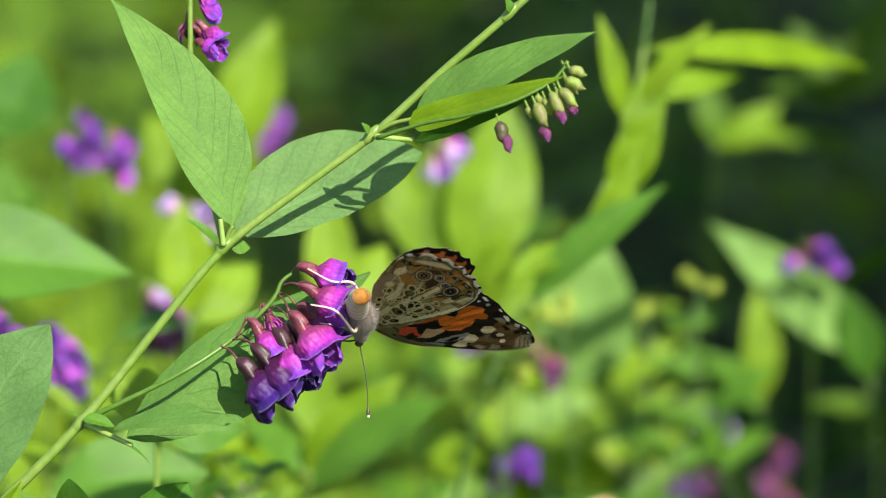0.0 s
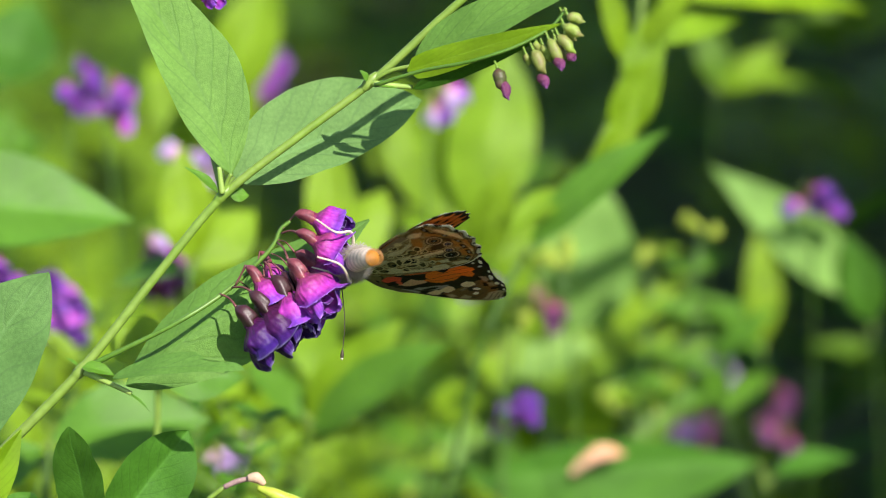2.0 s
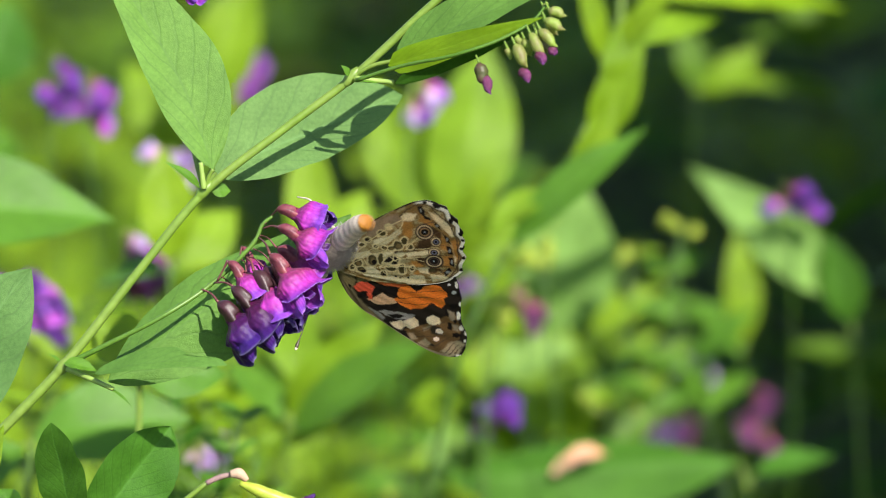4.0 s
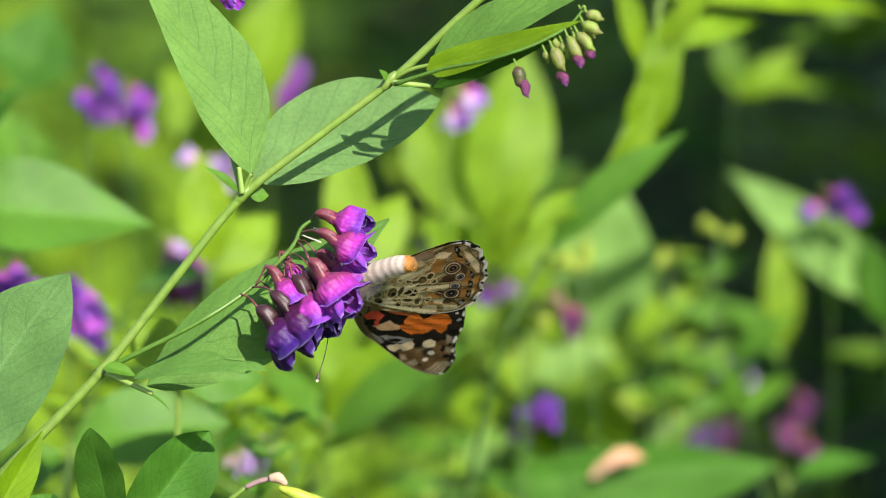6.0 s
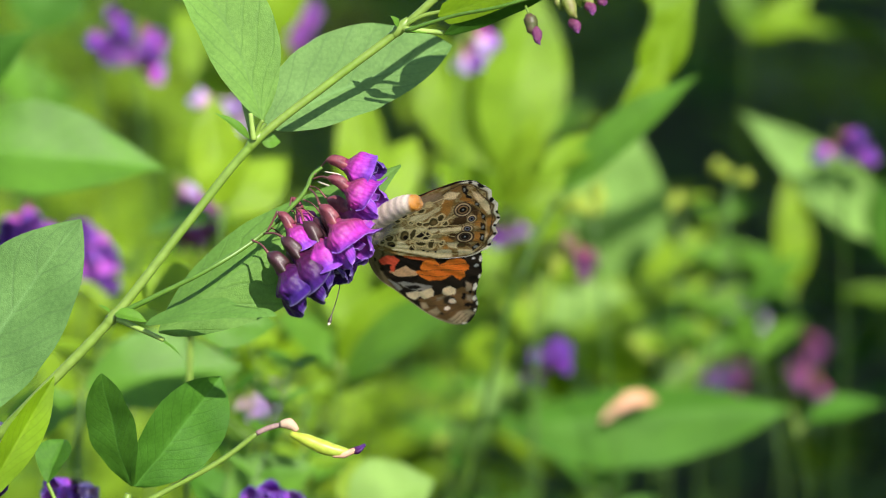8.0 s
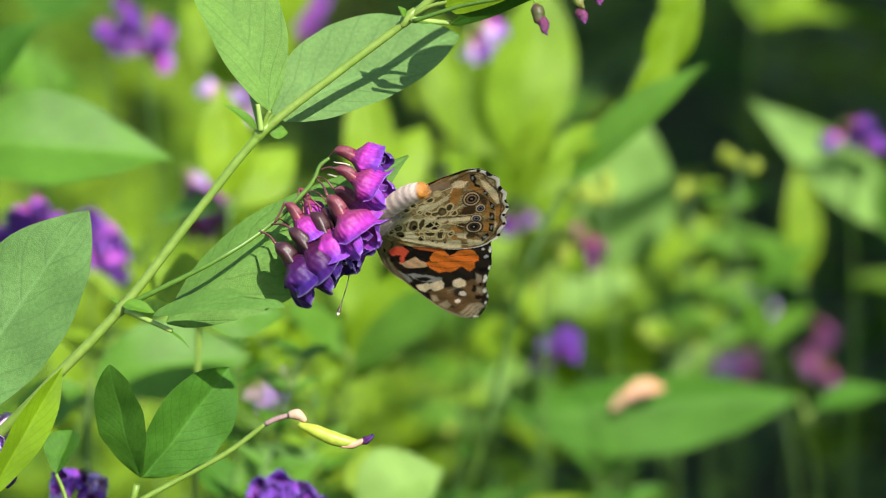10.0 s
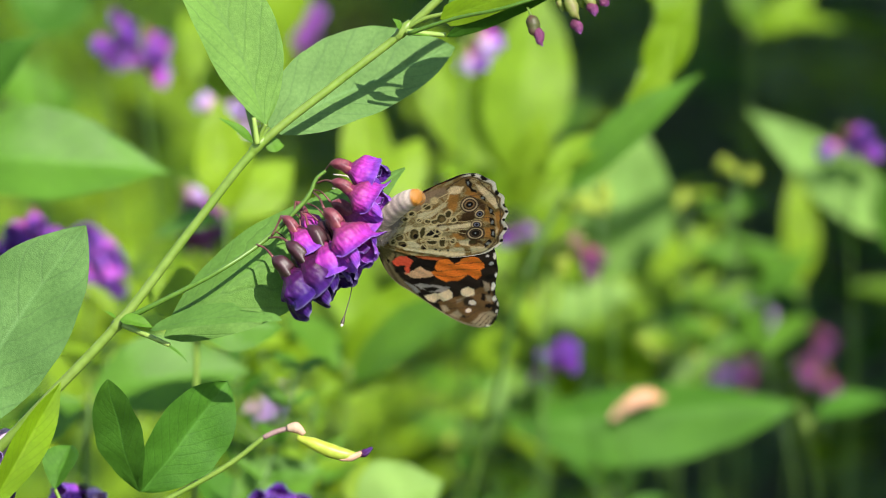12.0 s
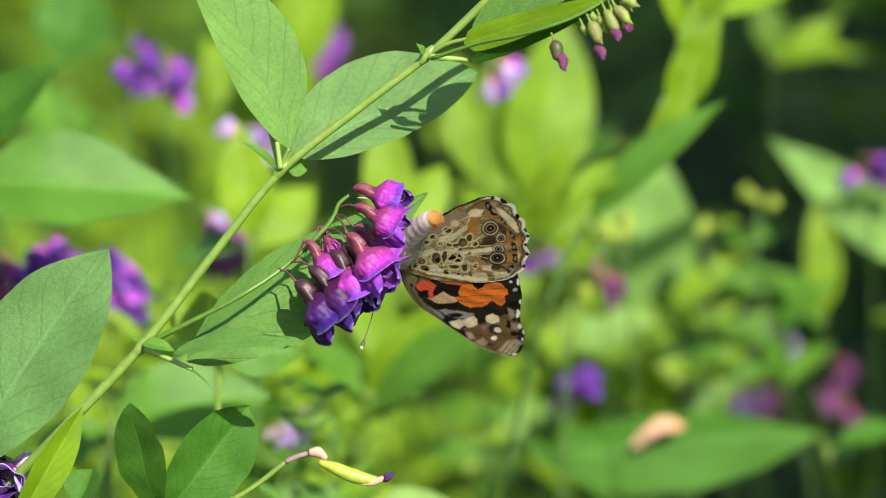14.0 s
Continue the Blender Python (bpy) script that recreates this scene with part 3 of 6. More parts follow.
def shrub(root, height, spread, seed):
    """A leafy bush added out of view so that its shade falls on the meadow behind: trunk, limbs and a crown of single
    leaves.
    """
    rnd = np.random.RandomState(seed)
    ob = thing("shrub", Vector((root[0], root[1], 0)), "unseen leafy bush added to shade the meadow", "bush", "bushes at the side")
    base = np.array([root[0], root[1], -0.01])
    crown = np.array([root[0], root[1], height * 0.62])
    part("trunk", tube([base, base + [0.01, 0.02, height * 0.3], crown], [14, 11, 6], 10), HUSK, ob)
    tips = []
    for k in range(9):
        g = k * 2.4
        d = np.array([math.cos(g) * spread * 0.75, math.sin(g) * spread * 0.75, height * rnd.uniform(-0.18, 0.36)])
        a = base + [0, 0, height * rnd.uniform(0.2, 0.5)]
        part("limb", tube([a, (a + crown + d) / 2 + [0, 0, 0.03], crown + d], [7, 5, 2], 8), HUSK, ob)
        tips.append(crown + d)
    verts, faces, uvs = [], [], []
    for _ in range(2600):
        t = tips[rnd.randint(9)] + rnd.normal(0, 1, 3) * [spread * 0.3, spread * 0.3, height * 0.16]
        yaw = rnd.uniform(0, 6.28)
        a = np.array([math.cos(yaw), math.sin(yaw), rnd.uniform(-0.6, 0.3)])
        s = np.cross(a, [0, 0, 1.0]) + rnd.normal(0, 0.3, 3)
        s /= np.linalg.norm(s)
        leng = rnd.uniform(0.05, 0.09)
        i0 = len(verts)
        for v, w in ((0, 0.02), (0.3, 0.9), (0.6, 0.85), (1, 0.02)):
            for q in (-1, 1):
                verts.append(t + a * leng * v + s * q * leng * 0.26 * w - np.array([0, 0, 0.25 * leng * v * v]))
                uvs.append((0.5 + q / 2, v))
        faces += [(i0 + 2 * r, i0 + 2 * r + 1, i0 + 2 * r + 3, i0 + 2 * r + 2) for r in range(3)]
    part("crown", (np.array(verts), faces, np.array(uvs)), LEAF_DARK, ob, "dense green leaves of the added shade bush", "stuff")


# added bushes, placed outside the view to keep sun off the background
for root, height, spread, seed in (((0.31, 0.19), 0.45, 0.085, 1), ((0.335, 0.4), 0.6, 0.1, 8), ((0.52, 0.42), 0.42, 0.16, 5), ((0.47, 0.8), 0.95, 0.19, 6), ((0.66, 1.05), 1.2, 0.28, 2), ((0.88, 1.5), 1.4, 0.4, 3)):
    shrub(root, height, spread, seed)

# ---- the flowering vetch ----
STEM_LINE = [(-128.81, -81.98, 60), (-92.12, -53.37, 12), (-73.95, -35.47, 2), (-57.42, -18.39, 0), (-42.9, 0.11, 0), (-30.54, 15.16, 0), (-16.02, 26.77, 0), (-2.37, 37.2, 0), (10.3, 48.91, -2), (23.43, 60.55, -4), (35.95, 72.86, -4)]


def main_plant():
    root = ground_under(STEM_LINE[0], -40, 20)
    ob = thing("vetch_plant", root, "flowering purple vetch with a slanting green stem and paired leaves", "wild plant")
    line = [root - Vector((0, 0, 0.005)), root.lerp(spot(STEM_LINE[0]), 0.55) + Vector((-0.01, 0, 0))] + [spot(p) for p in STEM_LINE]
    part("main_stem", tube(line, [1.5, 1.4, 1.3, 1.15, 1.0, 0.92, 0.86, 0.84, 0.82, 0.8, 0.8, 0.75, 0.65], 12, 8), STEM, ob)
    for p, r in (((-57.42, -18.39, 0), 1.2), ((-30.75, 15.16, 0), 1.1), ((-2.9, 36.99, 0), 1.1), ((23.11, 60.34, -4), 1.0)):
        c = spot(p)
        d = way((0.66, 0.72, 0)) * 0.0022
        part("node", tube([c - d, c - d * 0.4, c + d * 0.4, c + d], [r * 0.6, r, r * 0.95, r * 0.6], 12, 3), STEM, ob, "swollen pale green stem joint")
    # the tall pointed leaf and the broad one behind the stem
    leaf_on(ob, (-30.75, 15.16, 0), (-29.1, 19.22, -1), (-54.3, 63.64, 8), 15.6, LEAF_MAIN, face=(0.25, 0.3, -0.9), fold=0.22, bend=0.03, wide_at=0.37, point=1.1, seed=1, nu=30, nv=14, lean=-0.16, sway=-2.4)
    leaf_on(ob, (-30.58, 15.18, 1), (-29.0, 18.58, 8), (7.11, 34.76, 26), 18.0, LEAF_GREY, face=(0.2, 0.4, -0.88), fold=0.12, bend=0.02, wide_at=0.45, point=0.62, seed=2, nu=26, nv=14, lean=0.28)
    # lower pair: the blade behind the flowers and the folded one with a chewed edge
    leaf_on(ob, None, (-48.88, -21.21, 1), (-2.83, 10.77, 9), 19.8, LEAF_MAIN, face=(-0.25, 0.25, -0.9), fold=-0.4, bend=0.03, wide_at=0.42, point=0.95, seed=3, nu=26, nv=14, lean=0.0)
    leaf_on(ob, None, (-51.03, -19.69, -6), (-25.75, -17.66, -15), 4.6, LEAF_MAIN, face=(-0.05, 0.55, -0.83), fold=0.1, bend=0.03, wide_at=0.5, point=0.5, seed=4, bite=0.55, lean=0.3, sway=1.2, nu=26, nv=12)
    # the leaf with the upturned fold beside the buds
    leaf_on(ob, (-2.9, 36.99, 0), (5.03, 39.96, -3), (38.89, 55.91, -18), 9.5, LEAF_MAIN, face=(-0.2, 0.5, -0.85), fold=0.2, bend=0.02, wide_at=0.36, point=0.95, seed=5, nu=24, nv=12, lean=0.25)
    leaf_on(ob, None, (4.06, 38.89, -5), (32.92, 47.38, -20), 5, LEAF_YOUNG, face=(0.3, 0.1, -0.9), fold=0.1, bend=0.02, wide_at=0.22, point=0.75, seed=6)
    leaf_on(ob, None, (5.24, 35.47, -5), (29.36, 45.04, -17), 4, LEAF_DARK, face=(0.1, -0.5, -0.85), fold=0.1, bend=-0.02, wide_at=0.4, point=0.8, seed=7)
    # stipules
    for base, tip, wd, face in (((-31.53, 15.55, -2), (-38.09, 20.43, -4), 2.6, (0.4, 0.6, -0.6)), ((-29.5, 15.18, 1), (-25.8, 15.22, 3), 3.4, (0, 0.3, -0.9)), ((-57.06, -17.7, -2), (-50.56, -19.39, -3), 3.6, (0.1, 0.7, -0.6)),
                                ((-57.81, -17.48, -2), (-60.2, -15.96, -3), 0.9, (0.4, 0.6, -0.6)), ((-3.43, 37.11, -2), (-4.93, 39.1, -3), 1.8, (0.5, 0.4, -0.7)), ((-2.04, 36.36, -2), (2.25, 35.67, -3), 2.4, (0.2, 0.7, -0.6)),
                                ((23.08, 60.26, -5), (21.98, 63.07, -6), 2.4, (0.4, 0.4, -0.7)), ((-48.1, -22.6, -3), (-44.08, -26, -4), 0.8, (0.4, 0.6, -0.6))):
        part("stipule", blade(base, tip, wd, face=face, fold=0.3, wide_at=0.35, nu=10, nv=6), LEAF, ob)
    for a, b in (((-30.8, 15.45, -1.5), (-31.43, 20.49, -2)), ((-56.6, -18.7, -1), (-47.6, -22.6, -3.5)), ((-2.36, 36.57, -2), (5.14, 35.89, -3))):
        part("petiole", rod([a, tuple((np.array(a) + np.array(b)) / 2), b], [0.62, 0.5, 0.45]), STEM_PALE, ob, "pale yellow-green leaf stalk")
    return ob


def main_raceme(ob):
    """The open flower spike on which the butterfly feeds."""
    line = [(-57.2, -18.17, 0), (-48.63, -14.03, -3), (-37.83, -8.44, -5), (-29.37, -2.68, -2.5), (-24.01, 2.25, -2.5), (-20.79, 6, -2.5), (-19.4, 9, -2.5), (-17.79, 10.29, -2.5)]
    part("peduncle", rod(line, [0.6, 0.5, 0.45, 0.44, 0.44, 0.42, 0.38, 0.32], 10, 8), STALK, ob)
    fl = [
        ("half", (-19.15, 8.84, -3), (-13.78, 11.00, -3.61), (0.96, -0.20, -0.20), (0.1, 0.8, -0.6), 0.80, 1.15),
        ("open", (-19.48, 7.98, -3), (-13.51, 6.94, -6.65), (0.91, -0.37, -0.20), (0.3, 0.75, -0.6), 0.85, 1),
        ("half", (-20.02, 6.7, -3), (-13.90, 2.65, 1.00), (0.87, -0.49, 0.00), (0.3, 0.75, -0.5), 0.89, 1.15),
        ("open", (-20.24, 6.27, -3), (-15.48, 0.35, -9.73), (0.67, -0.71, -0.20), (0.45, 0.45, -0.8), 0.96, 1.08),
        ("violet", (-21.33, 4.14, -3), (-15.39, -1.59, -0.63), (0.64, -0.76, 0.10), (0.45, 0.45, -0.8), 0.94, 1.2),
        ("mixed", (-22.62, 2.54, -3), (-18.74, -3.23, -6.77), (0.59, -0.78, -0.20), (0.45, 0.45, -0.8), 1.01, 1.1),
        ("half", (-24.56, 1.27, -3), (-22.20, 2.50, 4.25), (0.59, -0.80, 0.10), (0.3, 0.7, -0.6), 0.64, 1),
        ("half", (-28.12, -2.03, -3), (-23.82, -0.61, -4.66), (0.66, -0.72, -0.20), (0.45, 0.45, -0.8), 0.86, 1),
        ("deep", (-28.66, -2.35, -3), (-22.16, -5.83, -7.77), (0.70, -0.69, -0.20), (0.45, 0.45, -0.8), 1.01, 1.15),
        ("deep", (-31.03, -3.62, -3), (-25.02, -8.50, -7.22), (0.73, -0.66, -0.20), (0.45, 0.45, -0.8), 0.95, 1.3),
        ("deep", (-25.64, 0.74, -3), (-19.36, -6.06, -0.68), (0.64, -0.76, 0.10), (0.45, 0.45, -0.8), 0.83, 1.2),
        ("deep", (-27.26, -1.18, -3), (-22.55, -7.56, 0.29), (0.56, -0.82, 0.10), (0.45, 0.45, -0.8), 0.74, 1.5),
        ("violet", (-22.62, 2.54, -3), (-17.23, -2.14, 1.35), (0.59, -0.80, 0.10), (0.45, 0.45, -0.8), 0.91, 1.2),
        ("violet", (-23.49, 2.01, -3), (-20.84, -2.98, 0.32), (0.58, -0.81, 0.10), (0.45, 0.45, -0.8), 0.83, 1.2),
    ]
    for kind, joint, place, along, up, size, broad in fl:
        floret(ob, KITS[kind], place, along, up, size, broad=broad)
        a, b = np.array(joint), np.array(place) - 4.0 * size * np.array(along) / np.linalg.norm(along)
        part("pedicel", rod([tuple(a), tuple((a + b) / 2 + np.array([0.2, 0.4, 0.0 if place[2] < -4.5 else 2.2])), tuple(b)], [0.2, 0.19, 0.3] if place[2] < -4 else [0.13, 0.13, 0.22], 8, 4), PEDICEL, ob, "thin dark red flower stalk")


def bud_shape(r, length):
    return lambda p, d: rod([tuple(np.array(p) + np.array(d) * length * s + np.array([0.12, 0.1, 0.1]) * math.sin(9 * s + length)) for s in (0, 0.2, 0.5, 0.78, 0.9, 1.05)], [r * 0.82 * k for k in (0.35, 0.95, 1.0, 0.7, 0.35, 0.06)], 10, 4)


def bud_raceme(ob):
    """The young spike with green buds over the folded leaf."""
    line = [(-1.92, 36.12, -5), (6.26, 38.54, -10), (17.25, 40.59, -17.5), (26.15, 43.9, -18.5), (31.4, 47.26, -18.5), (33.29, 49.68, -18.5)]
    part("peduncle", rod(line, [0.45, 0.36, 0.33, 0.3, 0.28, 0.25], 8, 8), STALK, ob)
    for p, d, ln, r, mat in (((33.78, 48.88, -19.5), (0.85, -0.35, -0.2), 4.2, 1.35, CALYX_GREEN), ((33.1, 46.93, -20.5), (0.85, -0.5, -0.3), 4.6, 1.4, CALYX_GREEN),
                             ((32.06, 45.05, -20.5), (0.7, -0.75, -0.2), 5.0, 1.4, CALYX_GREEN), ((30.31, 44.37, -19.5), (0.5, -0.9, -0.2), 6.0, 1.5, CALYX_GREEN),
                             ((27.48, 42.27, -19.5), (0.45, -0.9, -0.2), 5.4, 1.6, CALYX_GREEN), ((28.08, 43.96, -17.5), (0.2, -0.95, 0.1), 2.6, 1.0, CALYX_GREEN),
                             ((31.44, 45.01, -17.5), (0.6, -0.85, 0.2), 5.0, 1.3, CALYX_GREEN), ((20.9, 38.86, -18.5), (0.2, -0.96, -0.1), 4.8, 1.7, HUSK_GREEN),
                             ((33.02, 49.01, -17.5), (0.3, 0.9, -0.1), 1.6, 0.7, CALYX_GREEN), ((33.29, 46.21, -18.5), (0.75, -0.65, 0.1), 3.4, 1.1, CALYX_GREEN),
                             ((31.93, 43.38, -18.5), (0.6, -0.8, 0.1), 3.4, 1.1, CALYX_GREEN), ((29.32, 43.4, -18), (0.4, -0.9, 0.1), 4.0, 1.2, CALYX_GREEN), ((26.17, 41.62, -18), (0.3, -0.9, 0.1), 2.6, 0.9, CALYX_GREEN)):
        cup = part("bud", bud_shape(r * 0.92, ln * 0.88)(p, d), mat, ob, "pale green swollen flower bud" if mat is CALYX_GREEN else "dark olive-brown flower bud")
        q = np.array(p) + np.array([-0.6, 1.4, 0.6])
        part("pedicel", rod([tuple(q), tuple((q + np.array(p)) / 2), p], [0.22, 0.22, 0.3], 6, 3), STEM, cup)
    for p, d, ln in (((21.73, 36.75, -18.8), (0.32, -0.94, -0.1), 4.6), ((28.72, 37.74, -20), (0.5, -0.86, -0.2), 3.4), ((31.85, 40.86, -20.5), (0.4, -0.9, -0.2), 3.0), ((34.36, 41.69, -20.5), (0.3, -0.9, -0.2), 1.8)):
        part("bud_petal", bud_shape(1.25, ln * 0.85)(p, d), PETAL_BUD, ob, "magenta petal tip breaking from a bud")


plant = main_plant()
main_raceme(plant)
bud_raceme(plant)
raceme(plant, ["half", "open", "dull"], [(-30.91, 15.67, 4), (-35.32, 31.92, 16), (-38.36, 46.41, 20), (-38.58, 57.1, 20), (-38.69, 63.71, 20), (-38.36, 71.43, 20)], 9, KITS, 0.55, 21, (0.55, -0.3, 0.1))


def lower_leaves():
    """Leaves of a second stem low on the near side."""
    ob = rooted("vetch_plant", "young vetch shoot with broad leaves beside the main stem", "wild plant", (-99.16, -61.32, 16), (0, 0), (1.4, 1.1), [(-92.75, -49.85, 8)])
    leaf_on(ob, (-92.75, -49.85, 8), (-90.92, -42.03, 3), (-63.93, 0.13, 4), 22.5, LEAF_GREY, face=(-0.05, 0.3, -0.95), fold=0.14, bend=0.02, wide_at=0.52, point=0.72, seed=11, nu=30, nv=16, sway=1.2)
    leaf_on(ob, (-92.75, -49.85, 8), (-83.55, -55.67, -2), (-68.26, -29.42, -4), 8, LEAF_YOUNG, face=(0.5, 0.3, -0.7), fold=0.5, bend=0.02, wide_at=0.55, point=0.8, seed=12, nu=22, nv=12)
    ob = rooted("clover_shoot", "dark green three-part leaf on a thin stalk", "wild plant", (-57.88, -62.26, 14), (0, 0), (0.9, 0.7), [(-55.23, -52.83, 12)])
    leaf_on(ob, None, (-54.61, -51.44, 12), (-60.37, -29.51, 10), 12.5, LEAF_DEEP, face=(-0.55, -0.4, -0.75), fold=0.1, bend=0.03, wide_at=0.56, point=0.62, seed=13, nu=24, nv=12)
    leaf_on(ob, None, (-54.18, -51.44, 12), (-37.48, -30, 12), 16, LEAF_DEEP, face=(-0.25, -0.68, -0.72), fold=0.42, bend=0.03, wide_at=0.55, point=0.6, seed=14, nu=24, nv=12)
    leaf_on(ob, (-69, -57.69, 18), (-71.42, -51.19, 18), (-68.47, -42.82, 22), 8.5, LEAF_DEEP, face=(-0.3, 0.5, -0.8), fold=0.5, bend=0.04, wide_at=0.6, point=0.6, seed=15)
    # a seed pod on its thin stalk
    ob = rooted("seed_pod", "thin stalk with a yellow-green seed pod and withered flower", "seed pod", (-57.01, -57.24, 12), (0, 0), (0.6, 0.5), [(-47.73, -52.09, 12), (-36.77, -45.9, 11), (-29.97, -40.6, 10)])
    part("pod", rod([(-23.94, -40.87, 9), (-20.89, -42.06, 9), (-17.3, -43.58, 9), (-14.25, -44.34, 9), (-12.07, -44.45, 9)], [0.5, 1.2, 1.45, 1.15, 0.5], 12), POD, ob)
    part("husk", rod([(-25.79, -39.13, 9), (-24.16, -39.02, 9), (-22.53, -40.32, 9)], [0.7, 1.15, 0.5], 10), DRY, ob, "withered pale pink calyx")
    part("husk", rod([(-15.77, -45.19, 8.6), (-13.59, -44.86, 8.6), (-11.42, -43.99, 8.6)], [0.3, 0.75, 0.5], 8), DRY, ob, "withered pink petal")
    part("husk", rod([(-12.29, -44.22, 8.8), (-10.98, -44, 8.8), (-9.46, -42.92, 9)], [0.5, 0.85, 0.3], 8), PETAL_DEEP, ob, "withered dark violet petal")
    part("husk", rod([(-30.4, -40.92, 9.8), (-28, -39.82, 9.8), (-25.38, -39.16, 9.6)], [0.5, 0.55, 0.5], 8), HUSK, ob)


lower_leaves()


# ---- plants behind, from near to far ----
def flower_plant(label, low, line, kinds, count, size=1.0, seed=0, side=(0.5, -0.4, -0.4), leaves=()):
    ob = rooted("vetch_plant", label, "wild plant", low, (random.Random(seed).uniform(-60, 60), 60), ((0.35, 0.4) if low[2] > 100 else (0.6, 0.55)), [line[0]], "vetch in flower behind", STEM_FAR_SHADED if low[2] > 100 else STEM)
    raceme(ob, kinds, line, max(4, round(count * 0.6)), KITS_FAR if low[2] > 50 else KITS, size=size * (0.7 if low[2] > 50 else 0.95), seed=seed, side=side)
    for i, (base, tip, width, face, mat) in enumerate(leaves):
        leaf_on(ob, line[0], base, tip, width, mat, face=face, seed=seed * 7 + i, nu=14, nv=8)
    return ob


def leafy_plant(label, low, stalk, leaves):
    ob = rooted("meadow_herb", label, "wild plant", low, (random.Random(int(low[0])).uniform(-70, 70), 80), ((0.25, 0.22) if low[2] > 200 else (0.75, 0.65)), stalk, "leafy herbs behind", STEM_FAR_SHADED if low[2] > 100 else STEM)
    for i, (join, base, tip, width, face, mat) in enumerate(leaves):
        leaf_on(ob, join, base, tip, width, mat, face=face, seed=i + int(abs(low[0])), nu=16, nv=8, wide_at=0.42)
    return ob


FRONT, UPWARD, SIDEWAYS = (0.1, 0.3, -0.95), (0.1, 0.8, -0.55), (0.5, 0.5, -0.7)
flower_plant("low vetch flower, violet with a pale keel", (-92.12, -61.01, 12), [(-89.94, -50.1, 12), (-87.75, -42.46, 12), (-86.45, -37.55, 12)], ["pale", "violet", "violet"], 6, 1.1, 22)
flower_plant("vetch spike of violet flowers near the stem", (-81.9, -30.08, 230), [(-81.49, -17.6, 230), (-80.94, -7.9, 230), (-80.38, 1.11, 230)], ["half", "violet", "half"], 22, 1.3, 23, (0.2, -0.5, -0.6))
flower_plant("fading vetch spike, pink with violet tips", (-51.39, -19.36, 235), [(-55.56, -4.04, 235), (-57.24, 2.92, 235), (-59.05, 9.88, 235)], ["dull", "open", "pale"], 26, 1.15, 24, (0.8, -0.45, -0.2))
flower_plant("pale vetch spike far among leaves", (-49.23, 20, 270), [(-48.76, 25.47, 270), (-48.46, 28.21, 270), (-47.85, 32.09, 270)], ["pale", "half", "pale"], 9, 0.9, 25, (0.1, -0.2, -0.6))
flower_plant("vetch spikes of violet and magenta flowers", (-80.97, 28.65, 286), [(-81.7, 40.34, 286), (-80.97, 47.65, 286), (-79.8, 57.15, 286)], ["half", "violet"], 10, 0.95, 26, (0.2, -0.3, -0.6))
flower_plant("vetch spike of bright magenta flowers", (-70.35, 27.77, 280), [(-71.51, 36.49, 280), (-71.51, 43.76, 280), (-70.93, 51.75, 280)], ["open", "half"], 10, 0.95, 27, (0.2, -0.3, -0.6))
flower_plant("vetch spike, magenta, above the stem", (-38.03, 37.87, 407), [(-38.03, 49.24, 407), (-38.03, 57.37, 407), (-37.22, 66.31, 407)], ["open", "open"], 16, 1.2, 28, (0.1, -0.3, -0.6))
flower_plant("pale violet vetch flowers hanging beside a leaf", (10.74, 29.81, 250), [(11.02, 41.12, 250), (11.87, 46.77, 250), (13.85, 50.3, 250)], ["pale", "half"], 9, 0.95, 29, (0.6, -0.7, -0.3))
flower_plant("violet vetch spike in the leaves", (-92.7, -16.01, 200), [(-93.37, -9.28, 200), (-93.37, -1.21, 200), (-92.7, 4.84, 200)], ["violet", "half"], 12, 1.1, 30, (0.1, -0.4, -0.6))
flower_plant("magenta vetch spike at the side", (-106.83, -21.39, 200), [(-106.15, -13.32, 200), (-105.48, -6.59, 200), (-104.81, 0.13, 200)], ["dull", "half"], 9, 1.1, 31, (0.1, -0.4, -0.6))
flower_plant("pale pink vetch flower low in the grass", (-39.26, -52.14, 215), [(-39.27, -45.58, 215), (-38.72, -41.48, 215), (-37.63, -37.1, 215)], ["pale"], 9, 1.05, 32, (0.3, -0.4, -0.6))
flower_plant("violet vetch spike with a dark lower part", (31.18, -49.46, 275), [(30.74, -40.04, 275), (31.16, -35.69, 275), (32.17, -32.07, 275)], ["violet", "half", "violet"], 15, 1.0, 33, (0.5, 0.1, -0.6))
flower_plant("violet vetch spike beside the long leaf", (116.45, 7.47, 338), [(115.56, 15.85, 334), (114.59, 19.64, 332), (113.16, 25.08, 330)], ["violet", "half"], 9, 0.85, 34, (0.4, 0.0, -0.6))
flower_plant("faded pink vetch flowers", (99.88, -42.55, 522), [(99.88, -33.65, 522), (99.88, -28.31, 522), (99.88, -22.08, 522)], ["pale"], 9, 1.1, 35, (0.1, -0.2, -0.6))
flower_plant("dull violet vetch in shade", (94.71, -61.1, 500), [(94.19, -52.35, 500), (94.71, -47.97, 500), (96.46, -43.59, 500)], ["dull", "violet"], 8, 0.9, 36, (0.1, -0.2, -0.6))
flower_plant("withering magenta vetch spike in shade", (120.51, -60.42, 450), [(120.51, -50.33, 450), (118.83, -41.91, 450), (115.46, -31.81, 450)], ["dull"], 12, 1.0, 37, (0.1, -0.4, -0.6))
flower_plant("withered vetch spike among leaves", (42.64, -17.62, 300), [(42.34, -10.96, 300), (42.05, -7.25, 300), (41.6, -1.33, 300)], ["dull"], 6, 0.9, 38, (0.1, -0.4, -0.6))
